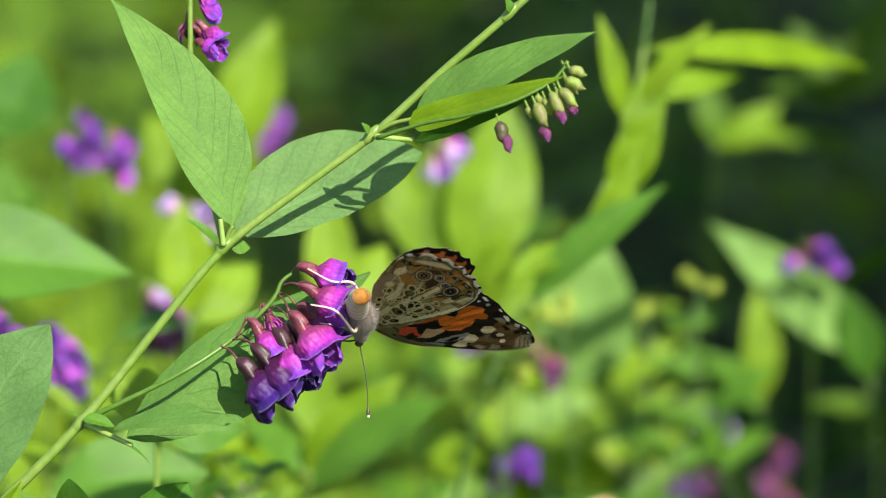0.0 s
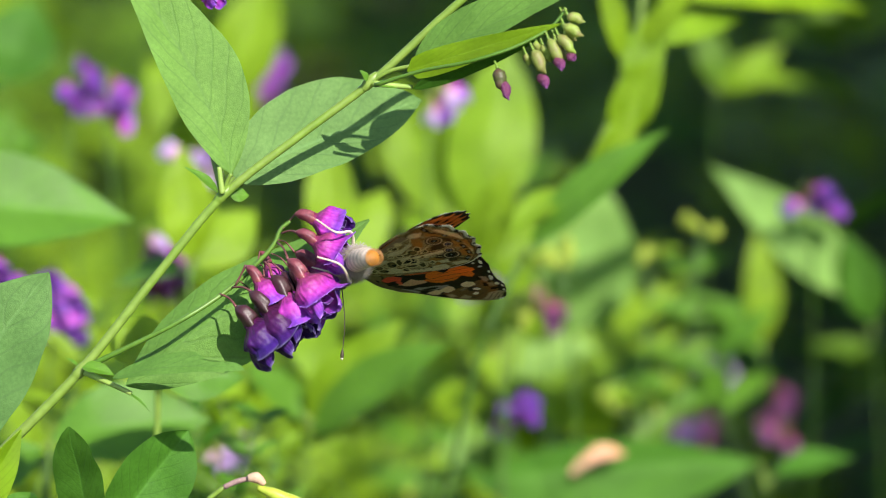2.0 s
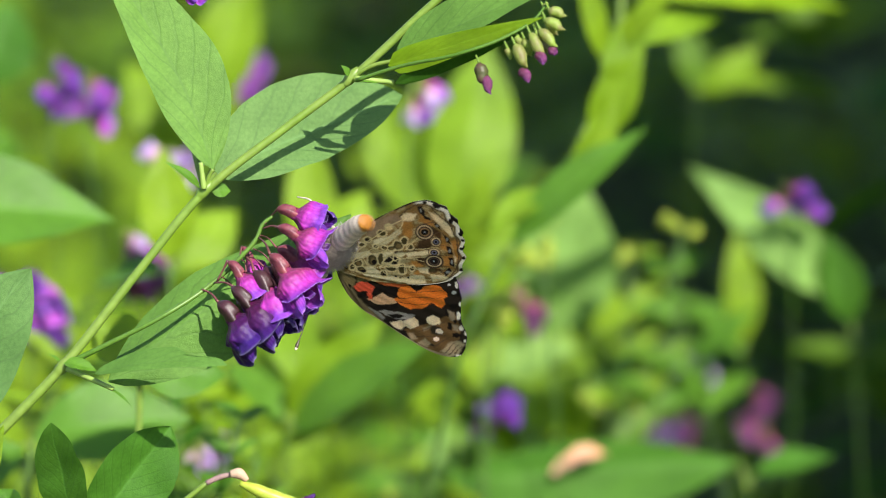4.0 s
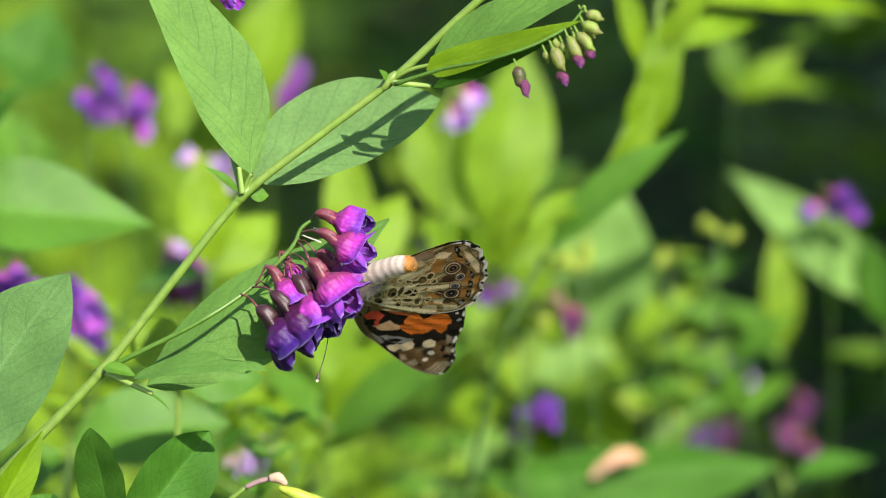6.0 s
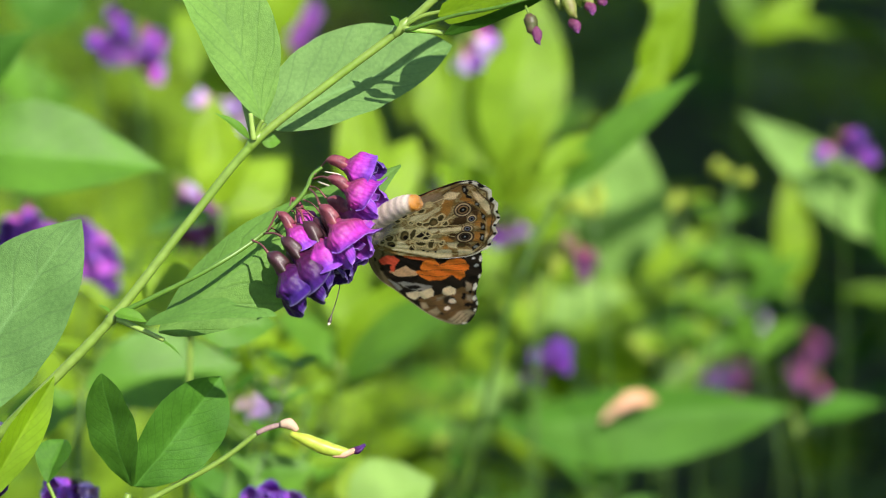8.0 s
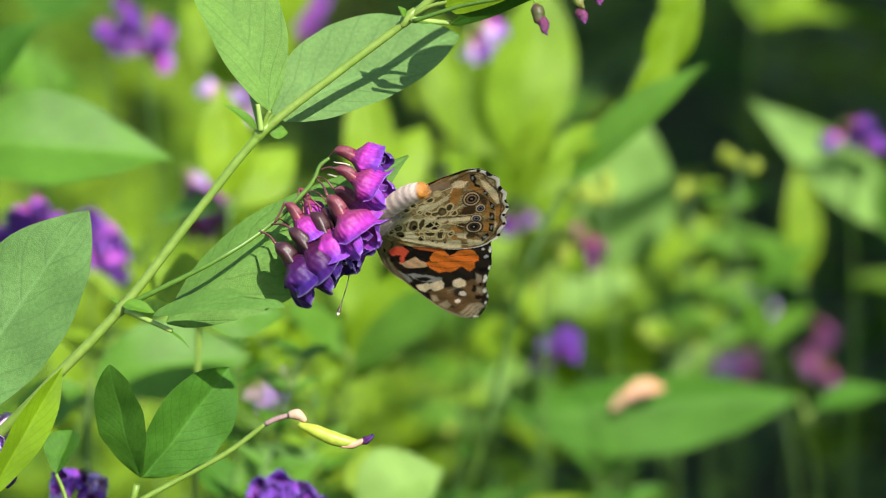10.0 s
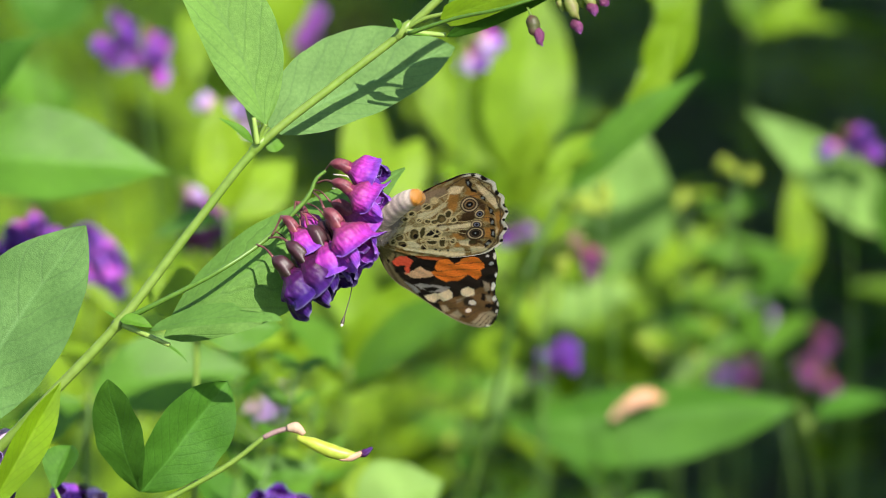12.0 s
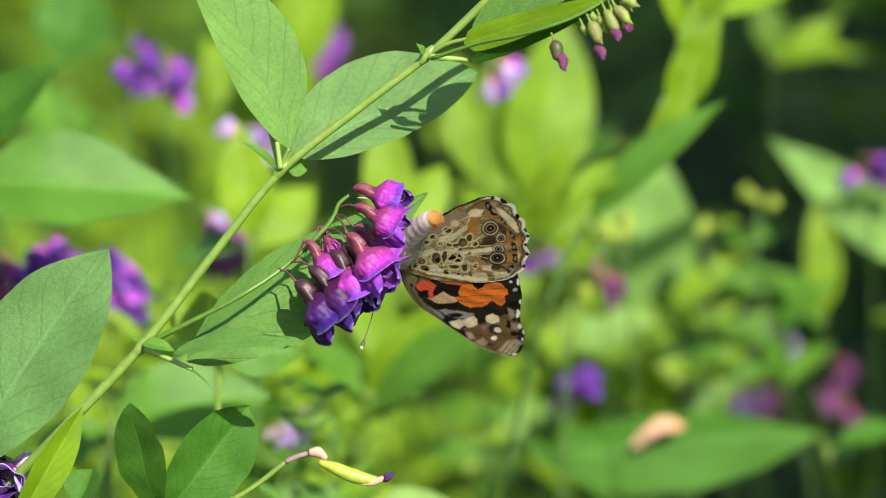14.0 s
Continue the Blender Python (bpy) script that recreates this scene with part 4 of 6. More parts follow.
flower_plant("pink vetch flowers behind the butterfly", (13, 1.7, 350), [(13, 7.9, 350), (12.54, 12.54, 350), (12.07, 17.18, 350)], ["half", "pale"], 8, 1.0, 39, (0.1, -0.4, -0.6))
flower_plant("small violet vetch flowers behind", (26.47, -12.23, 350), [(26.01, -6.04, 350), (26.01, -2.17, 350), (26.47, 1.7, 350)], ["violet"], 5, 0.9, 40, (0.1, -0.4, -0.6))
flower_plant("violet vetch spike low in front", (-28.39, -68.68, 80), [(-28.63, -62.16, 80), (-28.52, -59.78, 80), (-28.16, -56.58, 80)], ["violet", "violet", "half"], 13, 1.15, 41, (0.1, 0.1, -0.6))
flower_plant("violet vetch spike low by the stem", (-69.15, -67.11, 60), [(-69.15, -58.42, 60), (-69.15, -54.95, 60), (-68.81, -51.13, 60)], ["violet", "pale"], 9, 0.9, 42, (0.1, -0.1, -0.6))

leafy_plant("herb with long broad leaves held flat", (-113.98, -3.19, 150), [(-112.7, 9.59, 150)], [
    ((-112.7, 9.59, 150), (-110.79, 14.7, 150), (-56.72, 11.55, 154), 25, (0.0, 0.5, -0.85), LEAF),
    ((-112.7, 9.59, 150), (-111.66, 19.85, 152), (-86.6, 43.17, 158), 18, (-0.2, 0.6, -0.75), LEAF_DARK)])
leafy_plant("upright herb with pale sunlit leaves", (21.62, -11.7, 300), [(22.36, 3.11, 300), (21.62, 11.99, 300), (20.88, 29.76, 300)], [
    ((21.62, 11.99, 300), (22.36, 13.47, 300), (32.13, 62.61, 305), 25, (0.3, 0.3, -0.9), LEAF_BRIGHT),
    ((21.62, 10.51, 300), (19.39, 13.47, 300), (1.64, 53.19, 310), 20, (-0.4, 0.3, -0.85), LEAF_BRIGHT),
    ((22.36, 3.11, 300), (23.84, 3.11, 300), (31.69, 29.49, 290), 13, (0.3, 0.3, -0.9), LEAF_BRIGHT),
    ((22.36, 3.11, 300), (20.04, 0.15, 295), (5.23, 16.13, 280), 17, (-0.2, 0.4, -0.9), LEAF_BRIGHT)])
leafy_plant("herb with a large pale rounded leaf", (50.47, -30.81, 350), [(50.47, -18.42, 350), (52.01, -9.13, 350)], [
    ((50.47, -18.42, 350), (51.24, -16.1, 350), (59.49, 27.13, 345), 29, FRONT, LEAF_PALE),
    ((50.47, -18.42, 350), (47.37, -18.42, 350), (27.01, -4.45, 340), 17, UPWARD, LEAF_BRIGHT),
    ((52.01, -9.13, 350), (56.66, -18.42, 350), (78.33, -9.13, 350), 16, UPWARD, LEAF_BRIGHT)])
shoot = leafy_plant("tall shoot with narrow pointed leaves", (23.68, -16.01, 200), [(33.1, 4.17, 200), (45.21, 20.32, 200), (54.62, 39.15, 200), (59.33, 53.95, 200), (61.35, 67.41, 200), (62.7, 79.52, 200)], [
    ((33.1, 4.17, 200), (35.05, 7.52, 198), (67.4, 35.03, 190), 11, (0.15, 0.65, -0.7), LEAF),
    ((54.62, 39.15, 200), (56.64, 51.26, 200), (50.07, 75.77, 195), 6, FRONT, LEAF_YOUNG),
    ((59.33, 53.95, 200), (59.33, 53.95, 200), (77.11, 73.76, 195), 6, FRONT, LEAF_YOUNG),
    ((59.33, 53.95, 200), (58.66, 43.19, 200), (64.72, 64.72, 200), 10, FRONT, LEAF_BRIGHT),
    ((54.62, 39.15, 200), (54.62, 32.43, 200), (65.73, 55.02, 195), 11, FRONT, LEAF_YOUNG),
    ((45.21, 21.66, 200), (47.9, 18.97, 200), (59.71, 42.97, 195), 10, SIDEWAYS, LEAF_BRIGHT),
    ((45.21, 21.66, 200), (43.86, 20.32, 200), (28.92, 9.5, 195), 9, UPWARD, LEAF_BRIGHT),
    ((59.33, 53.95, 200), (61.66, 55.58, 205), (88.15, 63.89, 230), 7, FRONT, LEAF_BRIGHT),
    ((62.7, 67.41, 200), (63.01, 67.74, 205), (122.11, 67.19, 260), 8, FRONT, LEAF_YOUNG)])
part("stem", rod([(33.06, 4.17, 199), (45.16, 20.3, 199), (54.57, 39.11, 199), (59.27, 53.9, 199), (61.29, 67.34, 199)], [1.1, 1.0, 0.9, 0.8, 0.7]), STEM, shoot, "thick yellow-green stem")
leafy_plant("herb with a long leaf, bright along one half", (135.61, -30.81, 350), [(134.06, -15.33, 350), (133.75, -7.59, 350)], [
    ((133.75, -7.59, 350), (132.51, -6.04, 350), (89.09, 30.06, 345), 17, (-0.45, 0.55, -0.7), LEAF_PALE),
    ((134.06, -15.33, 350), (134.06, -12.23, 350), (125.77, 12.48, 345), 13, FRONT, LEAF_DARK)])
leafy_plant("small upright herb with one pale leaf", (108.41, -32.15, 400), [(108.89, -19.23, 400)], [
    ((108.89, -19.23, 400), (108.89, -18.42, 400), (106.79, 14.7, 400), 11, FRONT, LEAF_BRIGHT),
    ((108.89, -19.23, 400), (108.41, -22.46, 400), (89.83, -4.69, 400), 10, UPWARD, LEAF)])
flat_herb = leafy_plant("low herb with a broad dark leaf lying flat", (102.78, -69.78, 290), [(99.64, -54.97, 288)], [
    ((99.64, -54.97, 288), (101.84, -51.31, 288), (122.61, -47, 290), 10, UPWARD, LEAF_DEEP)])
leaf_on(flat_herb, (99.64, -54.97, 288), (97.73, -47.93, 288), (23.23, -53.47, 282), 27, LEAF_DEEP, face=(0.0, 0.5, -0.86), fold=-0.5, bend=0.03, wide_at=0.55, point=0.75, seed=91)
leafy_plant("herb with yellow-green leaves", (71.96, -58.27, 440), [(71.13, -48.25, 440)], [
    ((71.13, -48.25, 440), (70.29, -46.58, 440), (30.93, -24.78, 435), 25, (0.1, 0.5, -0.85), LEAF_BRIGHT),
    ((71.13, -48.25, 440), (73.63, -45.75, 440), (91.16, -29.89, 440), 12, FRONT, LEAF_FAR)])
leafy_plant("herb with long leaves, lit through", (-19.76, -49.27, 220), [(-17.7, -35.55, 220), (-15.65, -27.31, 220)], [
    ((-17.7, -35.55, 220), (-18.39, -34.17, 220), (4.92, -10.79, 215), 13, (0.2, 0.4, -0.9), LEAF_YOUNG),
    ((-17.7, -35.55, 220), (-16.98, -38.22, 218), (16.95, -16.01, 200), 15, (0.1, 0.6, -0.75), LEAF),
    ((-17.7, -35.55, 220), (-19.76, -35.55, 220), (-33.82, -22.04, 230), 13, SIDEWAYS, LEAF),
    ((-15.65, -27.31, 220), (-15.68, -27.37, 222), (-20.15, -4.06, 240), 13, FRONT, LEAF_BRIGHT)])
leafy_plant("herb with upright leaves behind the stem", (-46.28, -10.63, 200), [(-46.28, 1.48, 200)], [
    ((-46.28, 1.48, 200), (-46.28, 2.83, 200), (-48.3, 30.41, 200), 14, FRONT, LEAF_YOUNG),
    ((-46.28, 1.48, 200), (-45.16, 1.49, 205), (-30.59, 15.16, 215), 13, SIDEWAYS, LEAF_BRIGHT),
    ((-46.28, 1.48, 200), (-47.87, 0.14, 205), (-66.1, -3.96, 215), 13, UPWARD, LEAF)])
leafy_plant("herb with upright leaves between the flowers", (-13.16, -11.06, 240), [(-13.16, 1.54, 240)], [
    ((-13.16, 1.54, 240), (-13.16, 2.94, 240), (-14.55, 36.53, 240), 13, FRONT, LEAF_BRIGHT),
    ((-13.16, 1.54, 240), (-11.76, 1.54, 240), (0.85, 21.34, 250), 13, (0.3, 0.2, -0.9), LEAF_BRIGHT)])
leafy_plant("pale broad leaf low behind the clover", (-75.1, -50.45, 140), [(-74.47, -39.07, 140)], [
    ((-74.47, -39.07, 140), (-73.84, -37.17, 140), (-38.6, -32.89, 144), 20, (0.1, 0.5, -0.85), LEAF),
    ((-74.47, -39.07, 140), (-75.96, -38.86, 135), (-90.56, -51.16, 130), 14, UPWARD, LEAF)])
leafy_plant("pale rounded leaf behind the folded one", (-47.23, -41.2, 78), [(-46.99, -30.58, 78), (-46.94, -20.17, 77)], [
    ((-46.83, -21.06, 75), (-47.53, -20.47, 75), (-28.87, -21.77, 80), 13, FRONT, LEAF),
    ((-46.94, -21.11, 77), (-47.17, -18.75, 77), (-57.27, -9.35, 80), 12, FRONT, LEAF_BRIGHT)])
leafy_plant("meadow herb with blurred light leaves", (-101, 16.88, 330), [(-101, 29.05, 330), (-102.52, 48.83, 330)], [
    ((-102.52, 48.83, 330), (-102.52, 50.35, 330), (-95.33, 73.49, 335), 22, FRONT, LEAF_DEEP),
    ((-101, 29.05, 330), (-101.76, 30.57, 330), (-116.72, 44.46, 335), 18, UPWARD, LEAF),
    ((-101, 29.05, 330), (-99.48, 29.05, 330), (-94.91, 38.18, 330), 14, UPWARD, LEAF)])
leafy_plant("meadow herb with a sunny leaf", (-48.29, 17.63, 380), [(-48.29, 28.75, 380)], [
    ((-48.29, 28.75, 380), (-48.29, 30.34, 380), (-43.53, 73.23, 380), 21, FRONT, LEAF_BRIGHT),
    ((-48.29, 28.75, 380), (-43.58, 44.66, 340), (-30.08, 84.55, 340), 18, FRONT, LEAF_YOUNG),
    ((-48.29, 28.75, 380), (-49.09, 30.34, 380), (-67.93, 61.04, 390), 17, FRONT, LEAF_BRIGHT)])
leafy_plant("sunny herb beside the tall shoot", (95.39, 23.35, 430), [(95.99, 36.45, 425), (96.26, 54.37, 420)], [
    ((96.26, 54.37, 420), (96.26, 54.37, 420), (120.9, 56.83, 420), 12, UPWARD, LEAF_BRIGHT),
    ((96.26, 54.37, 420), (97.08, 55.19, 420), (91.33, 75.72, 420), 10, FRONT, LEAF_FAR),
    ((96.26, 54.37, 420), (97.9, 52.73, 420), (115.97, 67.51, 420), 10, FRONT, LEAF_YOUNG)])
leafy_plant("pale broad-leaved herb behind the butterfly", (37.12, -32.69, 420), [(37.12, -19.55, 420), (36.3, -4.76, 420)], [
    ((36.3, -4.76, 420), (36.3, -3.94, 420), (45.34, 18.23, 420), 22, FRONT, LEAF_BRIGHT),
    ((37.12, -19.55, 420), (37.94, -17.9, 420), (56.83, -4.76, 420), 20, FRONT, LEAF_BRIGHT),
    ((37.12, -19.55, 420), (35.48, -19.55, 420), (17.41, -6.41, 420), 20, FRONT, LEAF_BRIGHT),
    ((37.12, -26.12, 420), (38.77, -26.12, 420), (76.55, -19.55, 420), 24, FRONT, LEAF_BRIGHT)])
leafy_plant("meadow herb with light leaves at the top", (159.28, 14.4, 520), [(152.17, 53.51, 520), (145.06, 71.29, 520)], [
    ((145.06, 71.29, 520), (145.06, 71.29, 520), (118.4, 76.62, 520), 14, UPWARD, LEAF_FAR),
    ((145.06, 71.29, 520), (145.06, 74.84, 520), (127.28, 97.95, 520), 14, FRONT, LEAF_FAR),
    ((145.06, 71.29, 520), (148.62, 74.84, 520), (159.28, 101.51, 520), 20, FRONT, LEAF_FAR),
    ((152.17, 53.51, 520), (150.39, 55.29, 520), (121.95, 60.62, 520), 15, UPWARD, LEAF_FAR)])


leafy_plant("herb with a rounded pale leaf low in front", (-12.58, -76.83, 150), [(-13.87, -68.51, 150)], [
    ((-13.87, -68.51, 150), (-14.9, -67.23, 150), (4.69, -58.89, 154), 20, (0.0, 0.5, -0.85), LEAF_PALE)])
leafy_plant("herb with a soft green leaf low in front", (-42.97, -75.83, 130), [(-42.61, -65.18, 130)], [
    ((-42.61, -65.18, 130), (-42.11, -62.67, 130), (-21.68, -54.37, 134), 15, (-0.1, 0.5, -0.85), LEAF),
    ((-42.61, -65.18, 130), (-42.98, -63.92, 130), (-51.35, -52.89, 134), 11, SIDEWAYS, LEAF_DEEP)])
leafy_plant("herb with slim yellow-green blades", (-24.87, -58.48, 230), [(-22.11, -47.37, 230), (-19.35, -39.04, 230)], [
    ((-19.35, -39.04, 230), (-19.07, -38.34, 230), (-0.62, -33.05, 226), 5, UPWARD, LEAF_YOUNG),
    ((-20.73, -43.2, 230), (-20.45, -42.93, 230), (-4.76, -37.48, 226), 6, UPWARD, LEAF_YOUNG),
    ((-22.11, -47.37, 230), (-22.81, -46.68, 230), (-37.6, -43.48, 236), 7, UPWARD, LEAF_FAR),
    ((-19.35, -39.04, 230), (-19.62, -37.93, 230), (-25.06, -26.72, 236), 8, FRONT, LEAF_FAR)])
leafy_plant("herb with hanging pale leaves", (19.3, -62.53, 300), [(20.76, -47.69, 300), (22.23, -37.31, 300)], [
    ((22.23, -37.31, 300), (22.53, -38.79, 300), (18.04, -56.38, 296), 8, FRONT, LEAF_PALE),
    ((22.23, -37.31, 300), (23.42, -38.5, 300), (29.56, -54.89, 296), 8, FRONT, LEAF_FAR),
    ((20.76, -47.69, 300), (19.57, -46.21, 300), (7.4, -50.48, 296), 7, SIDEWAYS, LEAF_YOUNG)])


leafy_plant("herb with sunlit leaves behind the butterfly", (33, -52.55, 340), [(31.44, -34.11, 340), (31.43, -27.96, 340)], [
    ((31.44, -34.11, 340), (31.44, -32.57, 340), (26.9, -3.41, 345), 15, (0.2, 0.4, -0.9), LEAF_BRIGHT),
    ((31.43, -27.96, 340), (32.96, -27.19, 340), (58.55, -18.8, 345), 14, (0.0, 0.6, -0.8), LEAF_PALE),
    ((31.44, -34.11, 340), (29.9, -34.11, 340), (9.21, -40.47, 345), 15, (-0.1, 0.6, -0.8), LEAF_YOUNG)])


def budding_herb(top, count, spread, seed):
    """A thin stem that ends in a loose cluster of round yellow-green buds."""
    rnd = random.Random(seed)
    low = (top[0] + rnd.uniform(-8, 8), top[1] - 70, top[2] + 10)
    ob = rooted("budding_herb", "thin herb with a cluster of round yellow-green buds", "wild plant", low, (rnd.uniform(-30, 30), 60), (0.28, 0.35), [top], "budding herbs behind", STEM_FAR_SHADED)
    for _ in range(count):
        d = np.array([rnd.gauss(0, 1), rnd.gauss(0, 0.9), rnd.gauss(0, 0.8)]) * spread / 2
        p = np.array(top) + d
        r = rnd.uniform(1.2, 2.1)
        bud = part("bud", rod([tuple(p - np.array([0, r, 0])), tuple(p - np.array([0, 0.5 * r, 0])), tuple(p + np.array([0.1, 0.4 * r, 0])), tuple(p + np.array([0.2, r * 1.2, 0]))], [r * 0.4, r, r * 0.9, r * 0.2], 9, 3), BUD_YELLOW, ob)
        part("pedicel", rod([top, tuple((p + np.array(top)) / 2 - np.array([0, 1, 0])), tuple(p - np.array([0, r, 0]))], [0.3, 0.25, 0.25], 5, 3), STEM, bud)


for top, count, spread, seed in (((33.36, -6.45, 240), 9, 8, 1), ((44.96, 4.84, 260), 8, 9, 2), ((82.92, 11.97, 300), 4, 7, 3), ((71.6, 5.06, 320), 3, 7, 4), ((9.14, -68.1, 330), 6, 9, 5), ((-33.96, -54.99, 320), 5, 8, 6), ((-44.52, -53.95, 320), 4, 7, 7), ((66.97, -36.8, 330), 5, 8, 8), ((30.43, -12.89, 250), 7, 9, 9)):
    budding_herb(top, count, spread, seed)


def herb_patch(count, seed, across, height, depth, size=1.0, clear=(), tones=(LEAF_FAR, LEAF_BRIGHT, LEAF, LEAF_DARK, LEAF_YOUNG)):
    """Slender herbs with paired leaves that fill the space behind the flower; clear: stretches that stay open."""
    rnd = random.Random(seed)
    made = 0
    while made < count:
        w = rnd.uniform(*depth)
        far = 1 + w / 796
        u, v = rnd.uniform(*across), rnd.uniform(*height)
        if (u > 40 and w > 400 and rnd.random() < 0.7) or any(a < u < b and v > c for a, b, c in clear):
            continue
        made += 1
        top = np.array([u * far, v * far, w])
        lean = np.array([rnd.uniform(-0.5, 0.5), 1.0, rnd.uniform(-0.3, 0.3)])
        low = top - lean * 75
        ob = rooted("meadow_herb", "slender meadow herb with paired narrow leaves", "wild plant", tuple(low), (rnd.uniform(-40, 40), 60), (0.28, 0.3), [tuple(top - lean * 35), tuple(top)], "slender herbs behind", STEM_FAR_SHADED)
        mat = rnd.choice(tones)
        for k in range(4):
            at = top - lean * (4 + 16 * k) * size
            turn = rnd.uniform(0, math.pi)
            for side in (1, -1):
                d = np.array([math.cos(turn) * side, rnd.uniform(0.1, 0.9), math.sin(turn) * side * 0.8])
                d /= np.linalg.norm(d)
                ln = rnd.uniform(17, 34) * (0.6 + 0.16 * k) * size
                part("leaf", blade(tuple(at), tuple(at + d * ln), ln * rnd.uniform(0.25, 0.4), face=(rnd.uniform(-0.4, 0.4), rnd.uniform(0.2, 0.9), -0.7), fold=0.25, bend=0.08, nu=9, nv=6, seed=made * 9 + k), mat, ob)


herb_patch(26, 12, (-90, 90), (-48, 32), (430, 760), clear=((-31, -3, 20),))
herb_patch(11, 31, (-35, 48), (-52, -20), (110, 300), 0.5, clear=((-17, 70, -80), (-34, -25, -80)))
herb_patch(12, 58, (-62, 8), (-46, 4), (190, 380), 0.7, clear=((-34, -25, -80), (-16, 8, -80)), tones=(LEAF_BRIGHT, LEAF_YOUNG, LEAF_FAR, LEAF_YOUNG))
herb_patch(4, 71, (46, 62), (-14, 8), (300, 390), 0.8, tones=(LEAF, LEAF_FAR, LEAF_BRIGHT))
# dark tones only: the low corner's shade is put into these leaves
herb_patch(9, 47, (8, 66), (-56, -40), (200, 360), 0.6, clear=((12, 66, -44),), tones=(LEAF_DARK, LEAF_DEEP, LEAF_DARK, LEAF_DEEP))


def dried_petal():
    """A fallen withered petal on the broad low leaf."""
    ob = thing("fallen_petal", spot((55.29, -48.46, 279)), "withered orange-pink petal lying on a leaf", "petal")
    part("petal", blade((48.27, -51.32, 278), (62.96, -45.63, 281), 6, face=(0, 0.8, -0.6), fold=0.4, wide_at=0.6, point=0.5, ripple=0.06, seed=77, bend=0.14), DRY, ob)


dried_petal()


# ---- the butterfly ----
def warp(x, y, size=0.35):
    """Uneven edges for the wing pattern: slow swings and a fine fray."""
    fx = 0.3 * np.sin(9.1 * x + 7 * y) + 0.3 * np.sin(13.7 * y - 11 * x + 1.3) + 0.2 * np.sin(23 * x + 17 * y)
    fy = 0.3 * np.sin(8.3 * y - 6 * x) + 0.3 * np.sin(12.9 * x + 10.4 * y + 0.6) + 0.2 * np.sin(21 * y - 19 * x)
    return (x + size * (np.sin(1.9 * y + 0.7 * x) * 0.5 + np.sin(4.3 * y - 2.9 * x + 1) * 0.35 + fx),
            y + size * (np.sin(2.1 * x + 0.5 * y + 2) * 0.5 + np.sin(5.1 * x + 3.3 * y) * 0.35 + fy))


def dab(col, x, y, spots, colour, soft=0.3):
    """Lay elliptic spots of one colour on the pattern: (x, y, rx, ry[, degrees])."""
    for s in spots:
        g = radians(s[4]) if len(s) > 4 else 0.0
        dx, dy = x - s[0], y - s[1]
        d = np.sqrt(((dx * math.cos(g) + dy * math.sin(g)) / s[2]) ** 2 + ((dy * math.cos(g) - dx * math.sin(g)) / s[3]) ** 2)
        w = np.clip((1 - d) / soft + 0.5, 0, 1)[:, None]
        col[:] = col * (1 - w) + np.array(colour) * w


def strokes(col, x, y, lines, colour, width):
    """Fine lines between two places."""
    for (x0, y0), (x1, y1) in lines:
        dx, dy = x1 - x0, y1 - y0
        k = np.clip(((x - x0) * dx + (y - y0) * dy) / (dx * dx + dy * dy), 0, 1)
        d = np.hypot(x - x0 - k * dx, y - y0 - k * dy)
        w = np.clip(1.3 - d / (width * (1.15 - 0.5 * k)), 0, 1)[:, None]
        col[:] = col * (1 - w) + np.array(colour) * w


CREAM, TAN, OLIVE, UMBER = (0.66, 0.63, 0.43), (0.19, 0.135, 0.055), (0.062, 0.05, 0.02), (0.06, 0.034, 0.015)
BLACK, ORANGE, ROSE, OCHRE, BROWN = (0.012, 0.009, 0.008), (0.66, 0.19, 0.025), (0.72, 0.1, 0.05), (0.34, 0.17, 0.04), (0.17, 0.1, 0.04)
PALE, RIM, VEIN = (0.6, 0.55, 0.34), (0.57, 0.49, 0.26), (0.57, 0.49, 0.26)
EYE = ((1.22, (0.045, 0.03, 0.02)), (1.02, (0.5, 0.4, 0.24)), (0.86, (0.04, 0.028, 0.02)), (0.66, (0.24, 0.15, 0.07)), (0.46, BLACK), (0.14, (0.2, 0.22, 0.25)))
EYE_BLUE = ((1.14, (0.09, 0.06, 0.03)), (0.98, (0.48, 0.4, 0.24)), (0.74, (0.05, 0.04, 0.035)), (0.5, (0.13, 0.14, 0.2)), (0.28, BLACK))
EYE_DARK = ((1.24, (0.045, 0.03, 0.02)), (0.98, (0.52, 0.42, 0.25)), (0.82, (0.03, 0.022, 0.018)), (0.66, (0.07, 0.05, 0.035)), (0.52, BLACK), (0.12, (0.25, 0.3, 0.34)))


def fill(col, x, y, corners, colour, soft=0.25):
    """Lay a rounded many-sided patch of one colour on the pattern; soft is the width of its edge in millimetres."""
    inside = np.zeros(len(x), dtype=bool)
    dist = np.full(len(x), 1e9)
    for (x0, y0), (x1, y1) in zip(corners, corners[1:] + corners[:1]):
        dx, dy = x1 - x0, y1 - y0
        k = np.clip(((x - x0) * dx + (y - y0) * dy) / (dx * dx + dy * dy), 0, 1)
        dist = np.minimum(dist, np.hypot(x - x0 - k * dx, y - y0 - k * dy))
        if dy:
            inside ^= ((y0 > y) != (y1 > y)) & (x < x0 + (y - y0) / dy * dx)
    w = np.clip(0.5 + np.where(inside, dist, -dist) / soft, 0, 1)[:, None]
    col[:] = col * (1 - w) + np.array(colour) * w


